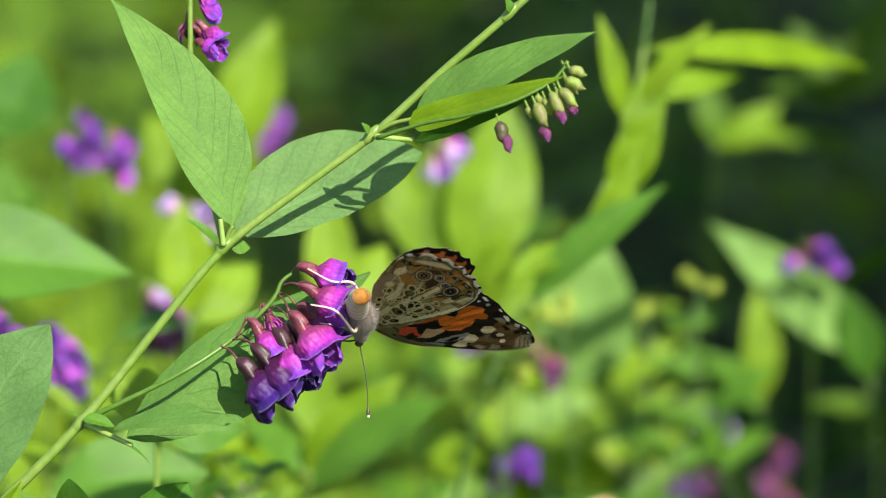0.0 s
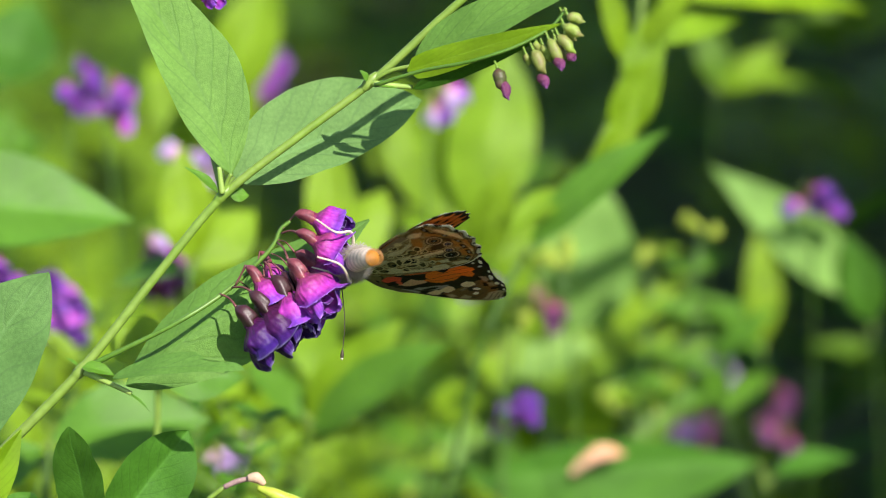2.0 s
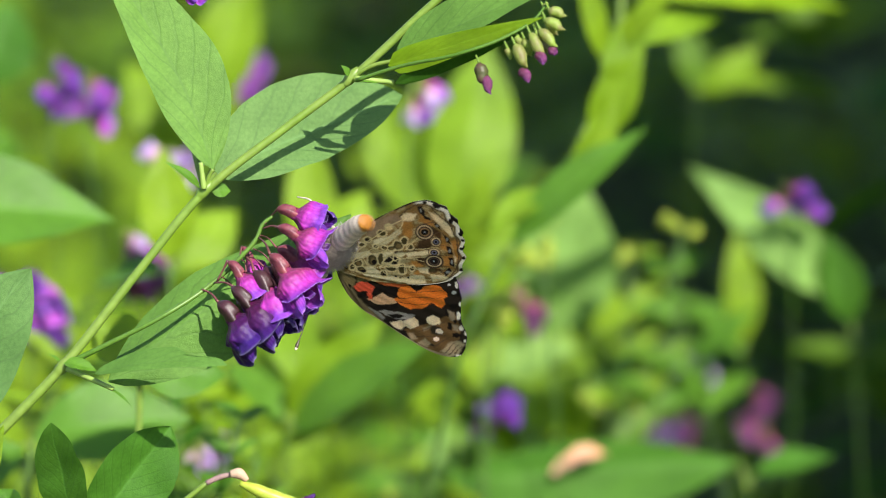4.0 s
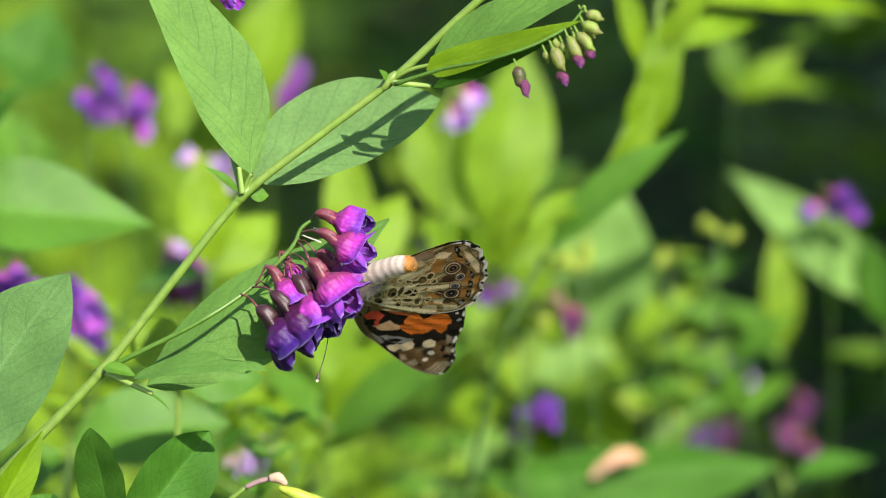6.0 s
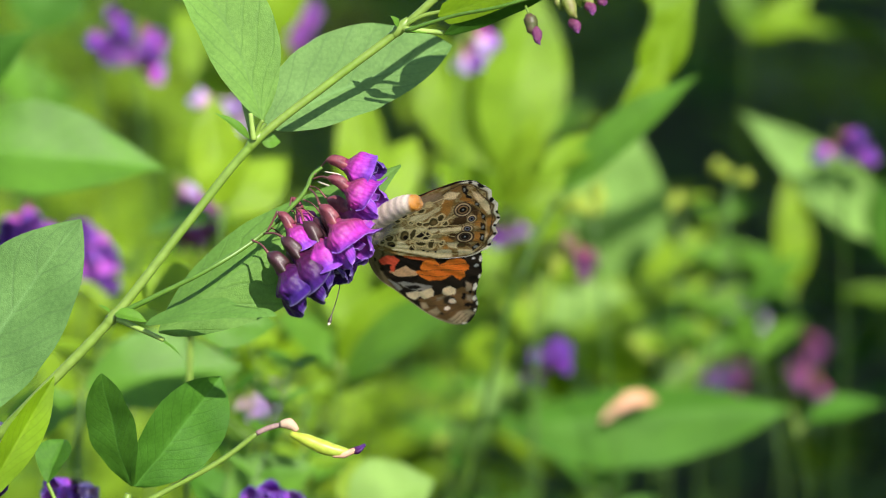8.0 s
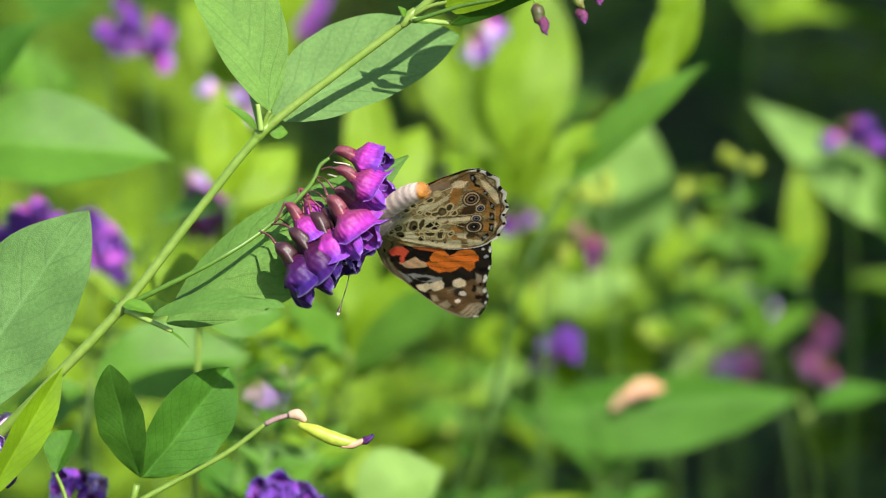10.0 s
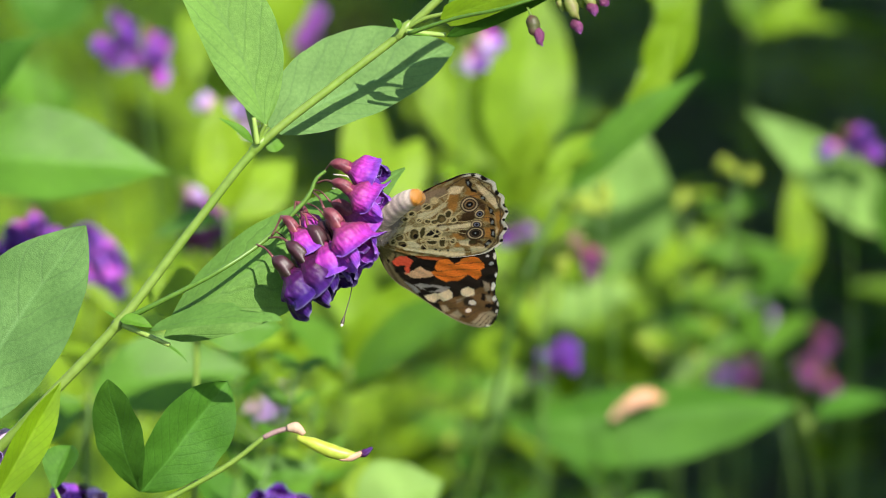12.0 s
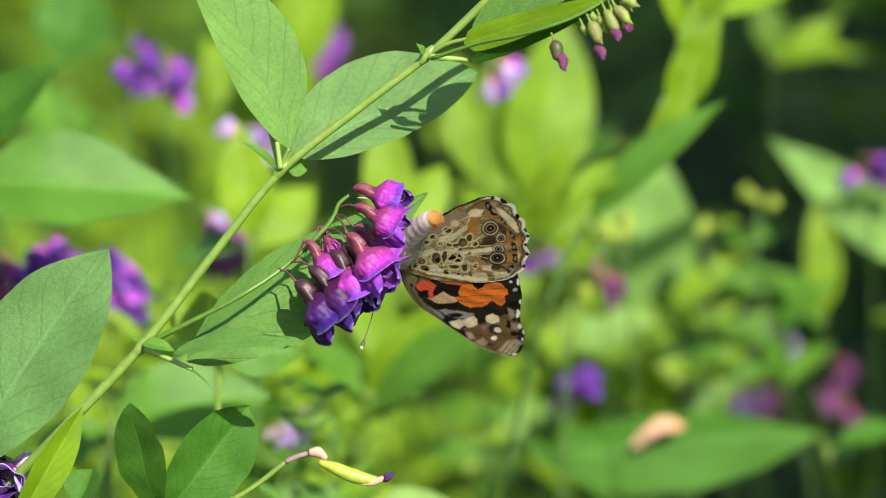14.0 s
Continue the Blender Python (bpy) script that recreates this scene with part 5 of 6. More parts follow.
def rings(col, x, y, spot_at, tones):
    """An eyespot: rings of colour from the outside in."""
    for k, colour in tones:
        dab(col, x, y, [(spot_at[0], spot_at[1], spot_at[2] * k, spot_at[3] * k)], colour, 0.14)


def hind_under(x, y, edge):
    """The marbled underside of the hind wing with its eyespots; edge is 0 at the base and 1 at the margin."""
    xw, yw = warp(x, y, 0.11)
    xm, ym = warp(x, y, 0.6)
    col = np.tile(np.array((0.19, 0.12, 0.038)), (len(x), 1))
    mott = 0.5 + 0.5 * np.sin(1.7 * xm + 2.2 * np.sin(0.9 * ym)) * np.sin(1.5 * ym + 1.8 * np.sin(1.1 * xm))
    w = np.clip((mott - 0.42) * 3, 0, 1)[:, None] * 0.75
    col = col * (1 - w) + np.array((0.38, 0.34, 0.18)) * w
    # pale, ochre and dark patches
    fill(col, xw, yw, [(11.88, 15.53), (13.01, 16.67), (14.88, 16.5), (14.47, 14.95), (12.17, 14.34)], PALE, 0.35)
    fill(col, xw, yw, [(16.97, 17.7), (19.17, 16.19), (20.68, 14.93), (22.48, 11.85), (21.69, 11.34), (19.79, 13.65), (17.71, 15.79)], PALE, 0.35)
    fill(col, xw, yw, [(13.06, 6.29), (17.28, 7.35), (17.94, 6.62), (13.66, 5.25)], PALE, 0.35)
    fill(col, xw, yw, [(13.16, -0.21), (14.79, 0.68), (16.78, 0.66), (17.3, -1.34), (13.64, -1.89)], PALE, 0.35)
    fill(col, xw, yw, [(3.56, 0.86), (6.79, 2.01), (8.62, 0.73), (10.39, -0.08), (14.28, -0.29), (14.27, -1.7), (10.01, -1.2), (5.76, -0.7)], PALE, 0.35)
    fill(col, xw, yw, [(2.77, 4.82), (6.21, 5.98), (7.02, 4.96), (3.64, 3.34)], PALE, 0.35)
    fill(col, xw, yw, [(6.87, 8.94), (9.93, 10.38), (11.79, 12.49), (12.17, 11.45), (9.69, 8.37), (7.46, 7.14)], PALE, 0.35)
    fill(col, xw, yw, [(7.06, 5.42), (12.1, 6.84), (13.32, 6), (12.38, 5.01), (7.54, 4.38)], PALE, 0.35)
    fill(col, xw, yw, [(18.06, 0.9), (20.85, 1.4), (21.48, 0.19), (18.54, -0.78)], PALE, 0.35)
    fill(col, xw, yw, [(21.79, 9.35), (22.39, 9.7), (23.09, 6.05), (22.63, 4.78)], PALE, 0.35)
    fill(col, xw, yw, [(12.11, 14.03), (14.08, 14.62), (14.37, 11.29), (13.68, 9.41), (12.48, 10.86)], OCHRE, 0.5)
    fill(col, xw, yw, [(15.61, 16.7), (17.37, 15.16), (18.71, 13.57), (17.11, 14.07), (15.29, 14.56)], OCHRE, 0.5)
    fill(col, xw, yw, [(19, 11.76), (20.6, 10.65), (21.1, 7.46), (19.81, 7.98)], OCHRE, 0.5)
    fill(col, xw, yw, [(14.23, 4.37), (16.21, 4.34), (16.42, 2.96), (14.27, 2.66)], OCHRE, 0.5)
    fill(col, xw, yw, [(21.64, 10.26), (22.71, 11.1), (23.66, 7.94), (23.23, 5.13), (22.15, 7.06)], OCHRE, 0.5)
    fill(col, xw, yw, [(20.05, 6.46), (21.73, 6.26), (21.89, 3.18), (20.54, 3.4)], OCHRE, 0.5)
    fill(col, xw, yw, [(14.77, 0.83), (16.06, 2.47), (16.07, 0.92)], OCHRE, 0.5)
    fill(col, xw, yw, [(7.61, 3.92), (8.14, 5.5), (8.89, 4.16), (8.24, 2.57)], OCHRE, 0.5)
    fill(col, xw, yw, [(15.39, 9.68), (17.52, 10.74), (18.07, 8.63), (17.28, 7.35), (15.23, 7.83)], UMBER, 0.45)
    fill(col, xw, yw, [(15.42, 5.22), (16.87, 5.78), (16.87, 3.62), (15.41, 3.83)], UMBER, 0.45)
    fill(col, xw, yw, [(12.37, 10.85), (13.62, 9.1), (13.18, 7.69), (12, 8.99)], UMBER, 0.45)
    fill(col, xw, yw, [(17.93, 13.67), (19.6, 12.11), (19.74, 9.82), (18.11, 11.85)], UMBER, 0.45)
    fill(col, xw, yw, [(16.06, 3.87), (17.49, 3.19), (19.98, 2.74), (20.83, 1.55), (17.97, 2.91)], UMBER, 0.45)
    fill(col, xw, yw, [(13.31, 7.54), (15.4, 8.15), (15.35, 7.06), (13.45, 6.63)], UMBER, 0.45)
    fill(col, xw, yw, [(10.8, 6.76), (12.25, 7.32), (12.6, 6.42), (11.05, 5.85)], UMBER, 0.45)
    fill(col, xw, yw, [(5.59, 12.52), (7.69, 14.49), (11.23, 16.25), (12.14, 14.49), (8.27, 10.57), (5.53, 9.16)], (0.27, 0.2, 0.125), 0.6)
    # olive cells with pale rims
    dab(col, xw, yw, [(6.89, 3.56, 1.16, 1.80), (4.21, 2.45, 1.05, 1.34), (4.88, 0.79, 1.16, 1.11), (3.29, 5.78, 0.95, 0.95), (9.13, 0.3, 0.84, 1.11), (11.59, 8.04, 1.16, 1.49), (10.41, 7.19, 0.89, 0.88), (9.11, 7.1, 0.78, 0.80), (5.9, 8.88, 0.89, 0.88), (8.55, 10.89, 1.05, 1.03), (12.62, 1.93, 1.00, 1.57), (10.42, 1.94, 1.27, 1.11), (8.45, 4.13, 0.78, 1.72), (4.8, 7.42, 0.84, 0.80), (7.44, 7.3, 0.73, 0.74), (12.81, 9.35, 0.84, 1.26), (13.91, 7.89, 0.84, 0.95), (3.06, 1.29, 0.73, 0.95), (2.39, 3.72, 0.73, 0.95), (14.53, 2.37, 0.67, 0.95)], RIM, 0.3)
    dab(col, xw, yw, [(6.89, 3.56, 0.88, 1.46), (4.21, 2.45, 0.77, 1.00), (4.88, 0.79, 0.88, 0.77), (3.29, 5.78, 0.66, 0.62), (9.13, 0.3, 0.55, 0.77), (11.59, 8.04, 0.88, 1.15), (10.41, 7.19, 0.60, 0.54), (9.11, 7.1, 0.49, 0.46), (5.9, 8.88, 0.60, 0.54), (8.55, 10.89, 0.77, 0.69), (12.62, 1.93, 0.71, 1.23), (10.42, 1.94, 0.99, 0.77), (8.45, 4.13, 0.49, 1.38), (4.8, 7.42, 0.55, 0.46), (7.44, 7.3, 0.44, 0.40), (12.81, 9.35, 0.55, 0.92), (13.91, 7.89, 0.55, 0.62), (3.06, 1.29, 0.44, 0.62), (2.39, 3.72, 0.44, 0.62), (14.53, 2.37, 0.38, 0.62)], OLIVE, 0.3)
    dab(col, xw, yw, [(7.02, 3.41, 0.48, 0.80), (4.34, 2.3, 0.42, 0.55), (5.01, 0.64, 0.48, 0.42), (3.42, 5.64, 0.36, 0.34), (9.26, 0.15, 0.30, 0.42), (11.72, 7.89, 0.48, 0.63), (10.54, 7.05, 0.33, 0.30), (9.24, 6.96, 0.27, 0.25)], TAN, 0.9)
    dab(col, xw, yw, [(7.18, 3.12, 0.44, 0.62), (5.14, 0.5, 0.49, 0.38), (9.28, -0, 0.33, 0.46), (5.71, 8.71, 0.33, 0.31), (11.48, -0.01, 0.26, 0.28), (12.42, -0.41, 0.22, 0.25), (13.82, -0.16, 0.24, 0.28), (2.02, 0.91, 0.22, 0.37)], BLACK, 0.3)
    dab(col, xw, yw, [(9.7, 12.65, 0.88, 0.92), (7.8, 10.08, 0.44, 0.46)], RIM, 0.4)
    fill(col, xw, yw, [(8.52, 2.9), (9.7, 5.29), (10.91, 5.99), (12.34, 4.55), (12.18, 2.68), (10.35, 2.4)], RIM, 0.2)
    fill(col, xw, yw, [(9.11, 3.4), (9.88, 4.84), (10.57, 5.35), (10.84, 4.29), (10.22, 3.32)], BLACK, 0.2)
    fill(col, xw, yw, [(10.92, 5.22), (11.93, 4.36), (11.67, 3.11), (10.48, 3.03), (10.97, 4.15)], BLACK, 0.2)
    # veins
    strokes(col, xw, yw, [((2.36, 1.55), (7.06, 5.42)), ((7.06, 5.42), (13.14, 7.22)), ((13.14, 7.22), (17.64, 7.84))], VEIN, 0.13)
    strokes(col, xw, yw, [((8.23, 1.95), (10.89, 3.98)), ((10.89, 3.98), (13.46, 5.09)), ((13.46, 5.09), (17.95, 5.85))], VEIN, 0.13)
    strokes(col, xw, yw, [((3.04, 1.44), (8.23, 1.95)), ((8.23, 1.95), (13.81, 2.79)), ((13.81, 2.79), (19.88, 0.55))], VEIN, 0.13)
    strokes(col, xw, yw, [((8.46, 6.29), (12.7, 2.87))], VEIN, 0.13)
    strokes(col, xw, yw, [((8.23, 1.95), (9.85, -0.12))], VEIN, 0.13)
    strokes(col, xw, yw, [((2.97, 0.35), (7.67, -0.27)), ((7.67, -0.27), (14.32, -0.6)), ((14.32, -0.6), (21.51, 0.04))], VEIN, 0.13)
    strokes(col, xw, yw, [((2.54, 3.42), (6.33, 8.91)), ((6.33, 8.91), (11.05, 13.81)), ((11.05, 13.81), (12.21, 14.8))], VEIN, 0.13)
    strokes(col, xw, yw, [((3.06, 2.84), (8.58, 8.45)), ((8.58, 8.45), (12.36, 12.37))], VEIN, 0.13)
    strokes(col, xw, yw, [((6.29, 1.66), (5.09, 3.9)), ((5.09, 3.9), (5.76, 5.34))], VEIN, 0.13)
    strokes(col, xw, yw, [((13.14, 7.22), (15.44, 10.75))], VEIN, 0.13)
    strokes(col, xw, yw, [((13.46, 5.09), (16.86, 4.39))], VEIN, 0.13)
    strokes(col, xw, yw, [((10.89, 9.83), (12.22, 13.28)), ((12.22, 13.28), (12.41, 16.33))], VEIN, 0.13)
    strokes(col, xw, yw, [((13.13, 2.9), (13.07, 0.41))], VEIN, 0.13)
    # black crescents inside the margin, each with a grey-blue core
    fill(col, xw, yw, [(14.82, 18.31), (15.74, 18.67), (16.46, 17.52), (16.26, 15.99), (15.37, 16.84)], BLACK, 0.2)
    fill(col, xw, yw, [(15.85, 16.57), (17.26, 15.91), (17.59, 15.17), (16.47, 15.4)], BLACK, 0.2)
    fill(col, xw, yw, [(17.94, 15.04), (19.29, 14.07), (19.72, 12.73), (18.82, 13.58)], BLACK, 0.2)
    fill(col, xw, yw, [(19.81, 12.12), (21.06, 11.14), (21.66, 9.49), (20.8, 10.05)], BLACK, 0.2)
    fill(col, xw, yw, [(20.67, 8.81), (21.54, 8.87), (22.07, 6.9), (21.2, 6.85)], BLACK, 0.2)
    fill(col, xw, yw, [(21.35, 5.93), (22.24, 5.84), (22.47, 3.68), (21.55, 3.93)], BLACK, 0.2)
    fill(col, xw, yw, [(20.45, 1.84), (21.65, 3.32), (22.12, 2.42), (20.92, 0.94)], BLACK, 0.2)
    dab(col, xw, yw, [(15.6, 17.46, 0.20, 0.46), (18.88, 13.89, 0.27, 0.31), (20.81, 10.66, 0.22, 0.46), (21.38, 7.78, 0.26, 0.46), (21.95, 4.89, 0.22, 0.55), (21.3, 2.05, 0.44, 0.31)], (0.2, 0.22, 0.22), 0.6)
    strokes(col, xw, yw, [((17.04, 19.37), (18.34, 17.34)), ((18.34, 17.34), (20.37, 15.51)), ((20.37, 15.51), (21.52, 13.77)), ((21.52, 13.77), (22.5, 11.08)), ((22.5, 11.08), (23.12, 7.9)), ((23.12, 7.9), (23.23, 5.13)), ((23.23, 5.13), (22.67, 2.45)), ((22.67, 2.45), (21.43, 0.5))], (0.075, 0.05, 0.028), 0.16)
    strokes(col, xw, yw, [((11.77, 15.53), (12.89, 17.42)), ((12.89, 17.42), (14.64, 18.75)), ((14.64, 18.75), (16.62, 18.58))], (0.075, 0.05, 0.028), 0.16)
    strokes(col, xw, yw, [((18.2, 8.49), (20.75, 8.97))], (0.1, 0.065, 0.035), 0.1)
    strokes(col, xw, yw, [((18.11, 11.85), (20.22, 12.31))], (0.1, 0.065, 0.035), 0.1)
    strokes(col, xw, yw, [((19.62, 6.43), (21.38, 6.4))], (0.1, 0.065, 0.035), 0.1)
    strokes(col, xw, yw, [((16.44, 14.18), (18.28, 14.91))], (0.1, 0.065, 0.035), 0.1)
    strokes(col, xw, yw, [((20.05, 3.67), (22.06, 3.5))], (0.1, 0.065, 0.035), 0.1)
    # eyespots
    rings(col, xw * 0.3 + x * 0.7, yw * 0.3 + y * 0.7, (16.55, 12.05, 1.48, 1.74), EYE)
    rings(col, xw * 0.3 + x * 0.7, yw * 0.3 + y * 0.7, (18.77, 9.76, 0.93, 1.14), EYE_BLUE)
    rings(col, xw * 0.3 + x * 0.7, yw * 0.3 + y * 0.7, (18.55, 6.97, 1.04, 0.98), EYE_BLUE)
    rings(col, xw * 0.3 + x * 0.7, yw * 0.3 + y * 0.7, (18.58, 4.66, 1.48, 1.44), EYE_DARK)
    fill(col, xw, yw, [(15.6, 2.6), (17.75, 2.9), (17.77, 1.35), (16, 1.38)], PALE, 0.3)
    dab(col, xw, yw, [(18.39, 2.32, 0.88, 0.77)], UMBER, 0.3)
    dab(col, xw, yw, [(18.39, 2.32, 0.60, 0.52)], OLIVE, 0.5)
    dust = 0.5 + 0.5 * np.sin(17 * xm + 3 * np.sin(9 * ym)) * np.sin(15 * ym + 3 * np.sin(11 * xm))
    col *= (0.88 + 0.24 * dust)[:, None]
    # margin: dark line, white fringe, black at the vein ends
    for lo, hi, colour in ((0.952, 0.968, (0.05, 0.037, 0.025)), (0.968, 1.01, (0.72, 0.68, 0.6))):
        k = np.clip((edge - lo) / 0.008, 0, 1) * np.clip((hi - edge) / 0.008, 0, 1) * np.clip(x - 14, 0, 1)
        col = col * (1 - k[:, None]) + np.array(colour) * k[:, None]
    dab(col, xw, yw, [(18.48, 19.17, 0.77, 0.77), (21.36, 15.43, 0.44, 0.69), (23.49, 12.38, 0.55, 0.54), (23.76, 10.71, 0.44, 0.38), (23.67, 8.55, 0.33, 0.38), (24.17, 6.12, 0.33, 0.46), (23.91, 3, 0.44, 0.46), (22.83, 0.75, 0.44, 0.38), (16.24, 19.61, 0.44, 0.31)], BLACK, 0.25)
    return col


def fore_under(x, y, edge):
    """The underside of the fore wing: orange and rose with black bars and white spots, brown towards the tip."""
    xw, yw = warp(x, y, 0.13)
    col = np.tile(np.array((0.022, 0.016, 0.012)), (len(x), 1))
    fill(col, xw, yw, [(14.44, -13.85), (17.27, -12.71), (21.1, -10.07), (22.86, -8.52), (24.37, -12.4), (24.38, -15.28), (22.02, -20.27), (18.9, -19.66), (15.76, -17.45), (13.17, -15.05)], BROWN, 0.4)
    fill(col, xw, yw, [(-0.07, 0.15), (2.1, 0.29), (3.52, -1.95), (3.63, -5.07), (5.75, -8.39), (9.48, -11.15), (10.83, -12.81), (9.8, -13.35), (4.57, -9.41), (2.14, -6.26)], (0.13, 0.105, 0.055), 0.5)
    fill(col, xw, yw, [(0.32, 0.48), (3.54, -0.54), (3.76, -3.65), (2.36, -4.68)], (0.2, 0.16, 0.07), 0.5)
    fill(col, xw, yw, [(3.84, -1.14), (6.8, -1.88), (5.78, -2.42), (4.21, -2.99)], (0.2, 0.16, 0.07), 0.5)
    fill(col, xw, yw, [(3.47, -3.98), (4.5, -2.66), (6, -2.4), (7.49, -3.56), (7.08, -5.31), (6.63, -6.75), (5.66, -5.4), (4.3, -5.18)], ROSE, 0.16)
    fill(col, xw, yw, [(4.11, -6.13), (4.96, -5.13), (6.14, -4.9), (6.58, -5.65), (5.51, -6.67), (4.44, -6.9)], BLACK, 0.2)
    fill(col, xw, yw, [(2.41, -3.42), (3.1, -3.69), (2.82, -4.81)], BLACK, 0.2)
    fill(col, xw, yw, [(6.89, -1.72), (10.05, -1.51), (13.59, -1.58), (14.12, -2.17), (11.94, -3.1), (8.6, -2.86)], (0.5, 0.12, 0.035), 0.2)
    fill(col, xw, yw, [(11.69, -4.37), (12.47, -2.91), (14.06, -2.49), (15.45, -3.65), (17.96, -2.7), (19.53, -2.13), (21.26, -3.27), (21.56, -4.5), (20.67, -5.19), (21.25, -6.73), (20.43, -7.89), (18.56, -6.59), (16.82, -8.29), (14.45, -8.76), (12.64, -7.77), (11.11, -6.45), (12.03, -5.92)], ORANGE, 0.16)
    fill(col, xw, yw, [(16.1, -2.83), (18.34, -1.58), (20.18, -2.08), (21.27, -4.05), (19.17, -4.82)], ORANGE, 0.16)
    fill(col, xw, yw, [(6.1, -6.94), (7.96, -6.03), (9.02, -5.02), (11.44, -6.43), (11.91, -7.35), (10.44, -7.92), (8.85, -8.34), (7.33, -7.81)], (0.6, 0.4, 0.23), 0.2)
    fill(col, xw, yw, [(5.99, -5.38), (6.99, -5.47), (7.17, -6.72), (6.47, -7.23)], ROSE, 0.3)
    fill(col, xw, yw, [(7.25, -4.2), (8.58, -2.7), (10.85, -3.18), (12.38, -3.07), (11.7, -5.16), (12.41, -6.21), (10.36, -5.09), (8.67, -4.89), (7.15, -6.56)], BLACK, 0.16)
    fill(col, xw, yw, [(6.15, -8.83), (8.3, -8.38), (10.64, -7.75), (11.91, -7.35), (12.1, -8.6), (10.7, -9.64), (8.48, -9.63)], BLACK, 0.16)
    fill(col, xw, yw, [(14.7, -3.08), (15.92, -2.37), (16.99, -2.14), (16.47, -3.11), (15.47, -3.81)], BLACK, 0.16)
    fill(col, xw, yw, [(8.52, -9.94), (9.91, -9.53), (13.52, -9.93), (15.43, -10.12), (14.88, -11.59), (12.12, -11.77), (9.78, -10.97)], (0.3, 0.3, 0.28), 0.3)
    fill(col, xw, yw, [(6.33, -9.29), (8.2, -9.96), (9.79, -11.76), (9.17, -12.12)], (0.3, 0.3, 0.28), 0.3)
    fill(col, xw, yw, [(10.09, -10.79), (11.89, -10.2), (13.63, -10.72), (12.63, -11.42), (11.09, -11.52)], BLACK, 0.3)
    fill(col, xw, yw, [(9.72, -11.29), (11.6, -11.96), (10.7, -13.45), (9.46, -12.58)], BLACK, 0.3)
    fill(col, xw, yw, [(10.83, -12.81), (12.7, -11.89), (13.92, -12.61), (13.66, -13.9), (12.87, -14.59), (11.3, -13.73)], CREAM, 0.16)
    fill(col, xw, yw, [(13.07, -12.18), (15.31, -10.77), (16.25, -11.82), (16.22, -13.09), (14.7, -14.15), (13.68, -13.26)], CREAM, 0.16)
    fill(col, xw, yw, [(17.62, -10.61), (19.07, -9.88), (20.29, -10.6), (20.32, -12.19), (18.95, -12.76), (17.81, -11.87)], CREAM, 0.16)
    fill(col, xw, yw, [(12.65, -14.6), (14.03, -14.83), (14.2, -16.74), (13.11, -16.17)], BLACK, 0.2)
    fill(col, xw, yw, [(21.05, -8.33), (21.75, -7.81), (22.09, -10), (21.38, -9.73)], BLACK, 0.2)
    fill(col, xw, yw, [(21.79, -11.61), (22.56, -11.56), (22.66, -13.63), (21.82, -13.21)], BLACK, 0.2)
    fill(col, xw, yw, [(22.87, -14.26), (23.96, -14.03), (23.94, -15.31), (22.94, -15.38)], BLACK, 0.2)
    dab(col, xw, yw, [(19.7, -13.98, 1.21, 1.31), (18.96, -17.88, 0.44, 0.40)], (0.04, 0.03, 0.02), 0.3)
    dab(col, xw, yw, [(20.28, -14.11, 0.75, 0.77), (19.85, -16.38, 0.59, 0.57)], (0.82, 0.78, 0.68), 0.2)
    fill(col, xw, yw, [(16.25, -17.74), (17.61, -16.36), (18.69, -17.58), (18.11, -18.9)], (0.42, 0.35, 0.22), 0.4)
    fill(col, xw, yw, [(14.23, -15.46), (15.29, -15.07), (16.08, -16.62), (14.94, -17.18)], (0.42, 0.35, 0.22), 0.4)
    fill(col, xw, yw, [(20.78, -19.54), (22.39, -16.86), (24.28, -16.09), (25.32, -16.99), (24.22, -19.96), (22.46, -20.89)], (0.42, 0.35, 0.22), 0.4)
    fill(col, xw, yw, [(21.58, -8.13), (22.89, -8.68), (23.4, -11.19), (22.33, -10.78)], (0.3, 0.25, 0.17), 0.4)
    fill(col, xw, yw, [(22.61, -11.88), (23.74, -11.97), (23.91, -13.71), (22.97, -13.45)], (0.3, 0.25, 0.17), 0.4)
    fill(col, xw, yw, [(16.98, -13.68), (18.6, -12.62), (18.5, -13.42), (17.32, -14.46)], (0.3, 0.25, 0.17), 0.4)
    dab(col, xw, yw, [(22.71, -3.33, 0.44, 0.46), (21.73, -1.35, 0.33, 0.31)], (0.55, 0.55, 0.55), 0.5)
    strokes(col, xw, yw, [((12.16, -6.07), (16.15, -5.33)), ((16.15, -5.33), (20.54, -5.04))], (0.13, 0.05, 0.02), 0.1)
    strokes(col, xw, yw, [((11.97, -7.03), (15.36, -7.44)), ((15.36, -7.44), (18.58, -6.75))], (0.13, 0.05, 0.02), 0.1)
    strokes(col, xw, yw, [((14.43, -4.19), (18.08, -3.48)), ((18.08, -3.48), (20.9, -3.13))], (0.13, 0.05, 0.02), 0.1)
    strokes(col, xw, yw, [((21.53, -19.98), (23.3, -16.96))], (0.09, 0.06, 0.035), 0.12)
    strokes(col, xw, yw, [((22.47, -20.24), (24.24, -17.22))], (0.09, 0.06, 0.035), 0.12)
    strokes(col, xw, yw, [((23.42, -19.85), (24.96, -17.5))], (0.09, 0.06, 0.035), 0.12)
    strokes(col, xw, yw, [((16.46, -14.68), (21.3, -11.33))], (0.09, 0.06, 0.035), 0.12)
    strokes(col, xw, yw, [((15.79, -16.16), (22.09, -14.95))], (0.09, 0.06, 0.035), 0.12)
    strokes(col, xw, yw, [((19.28, -18.51), (22.38, -15.41))], (0.09, 0.06, 0.035), 0.12)
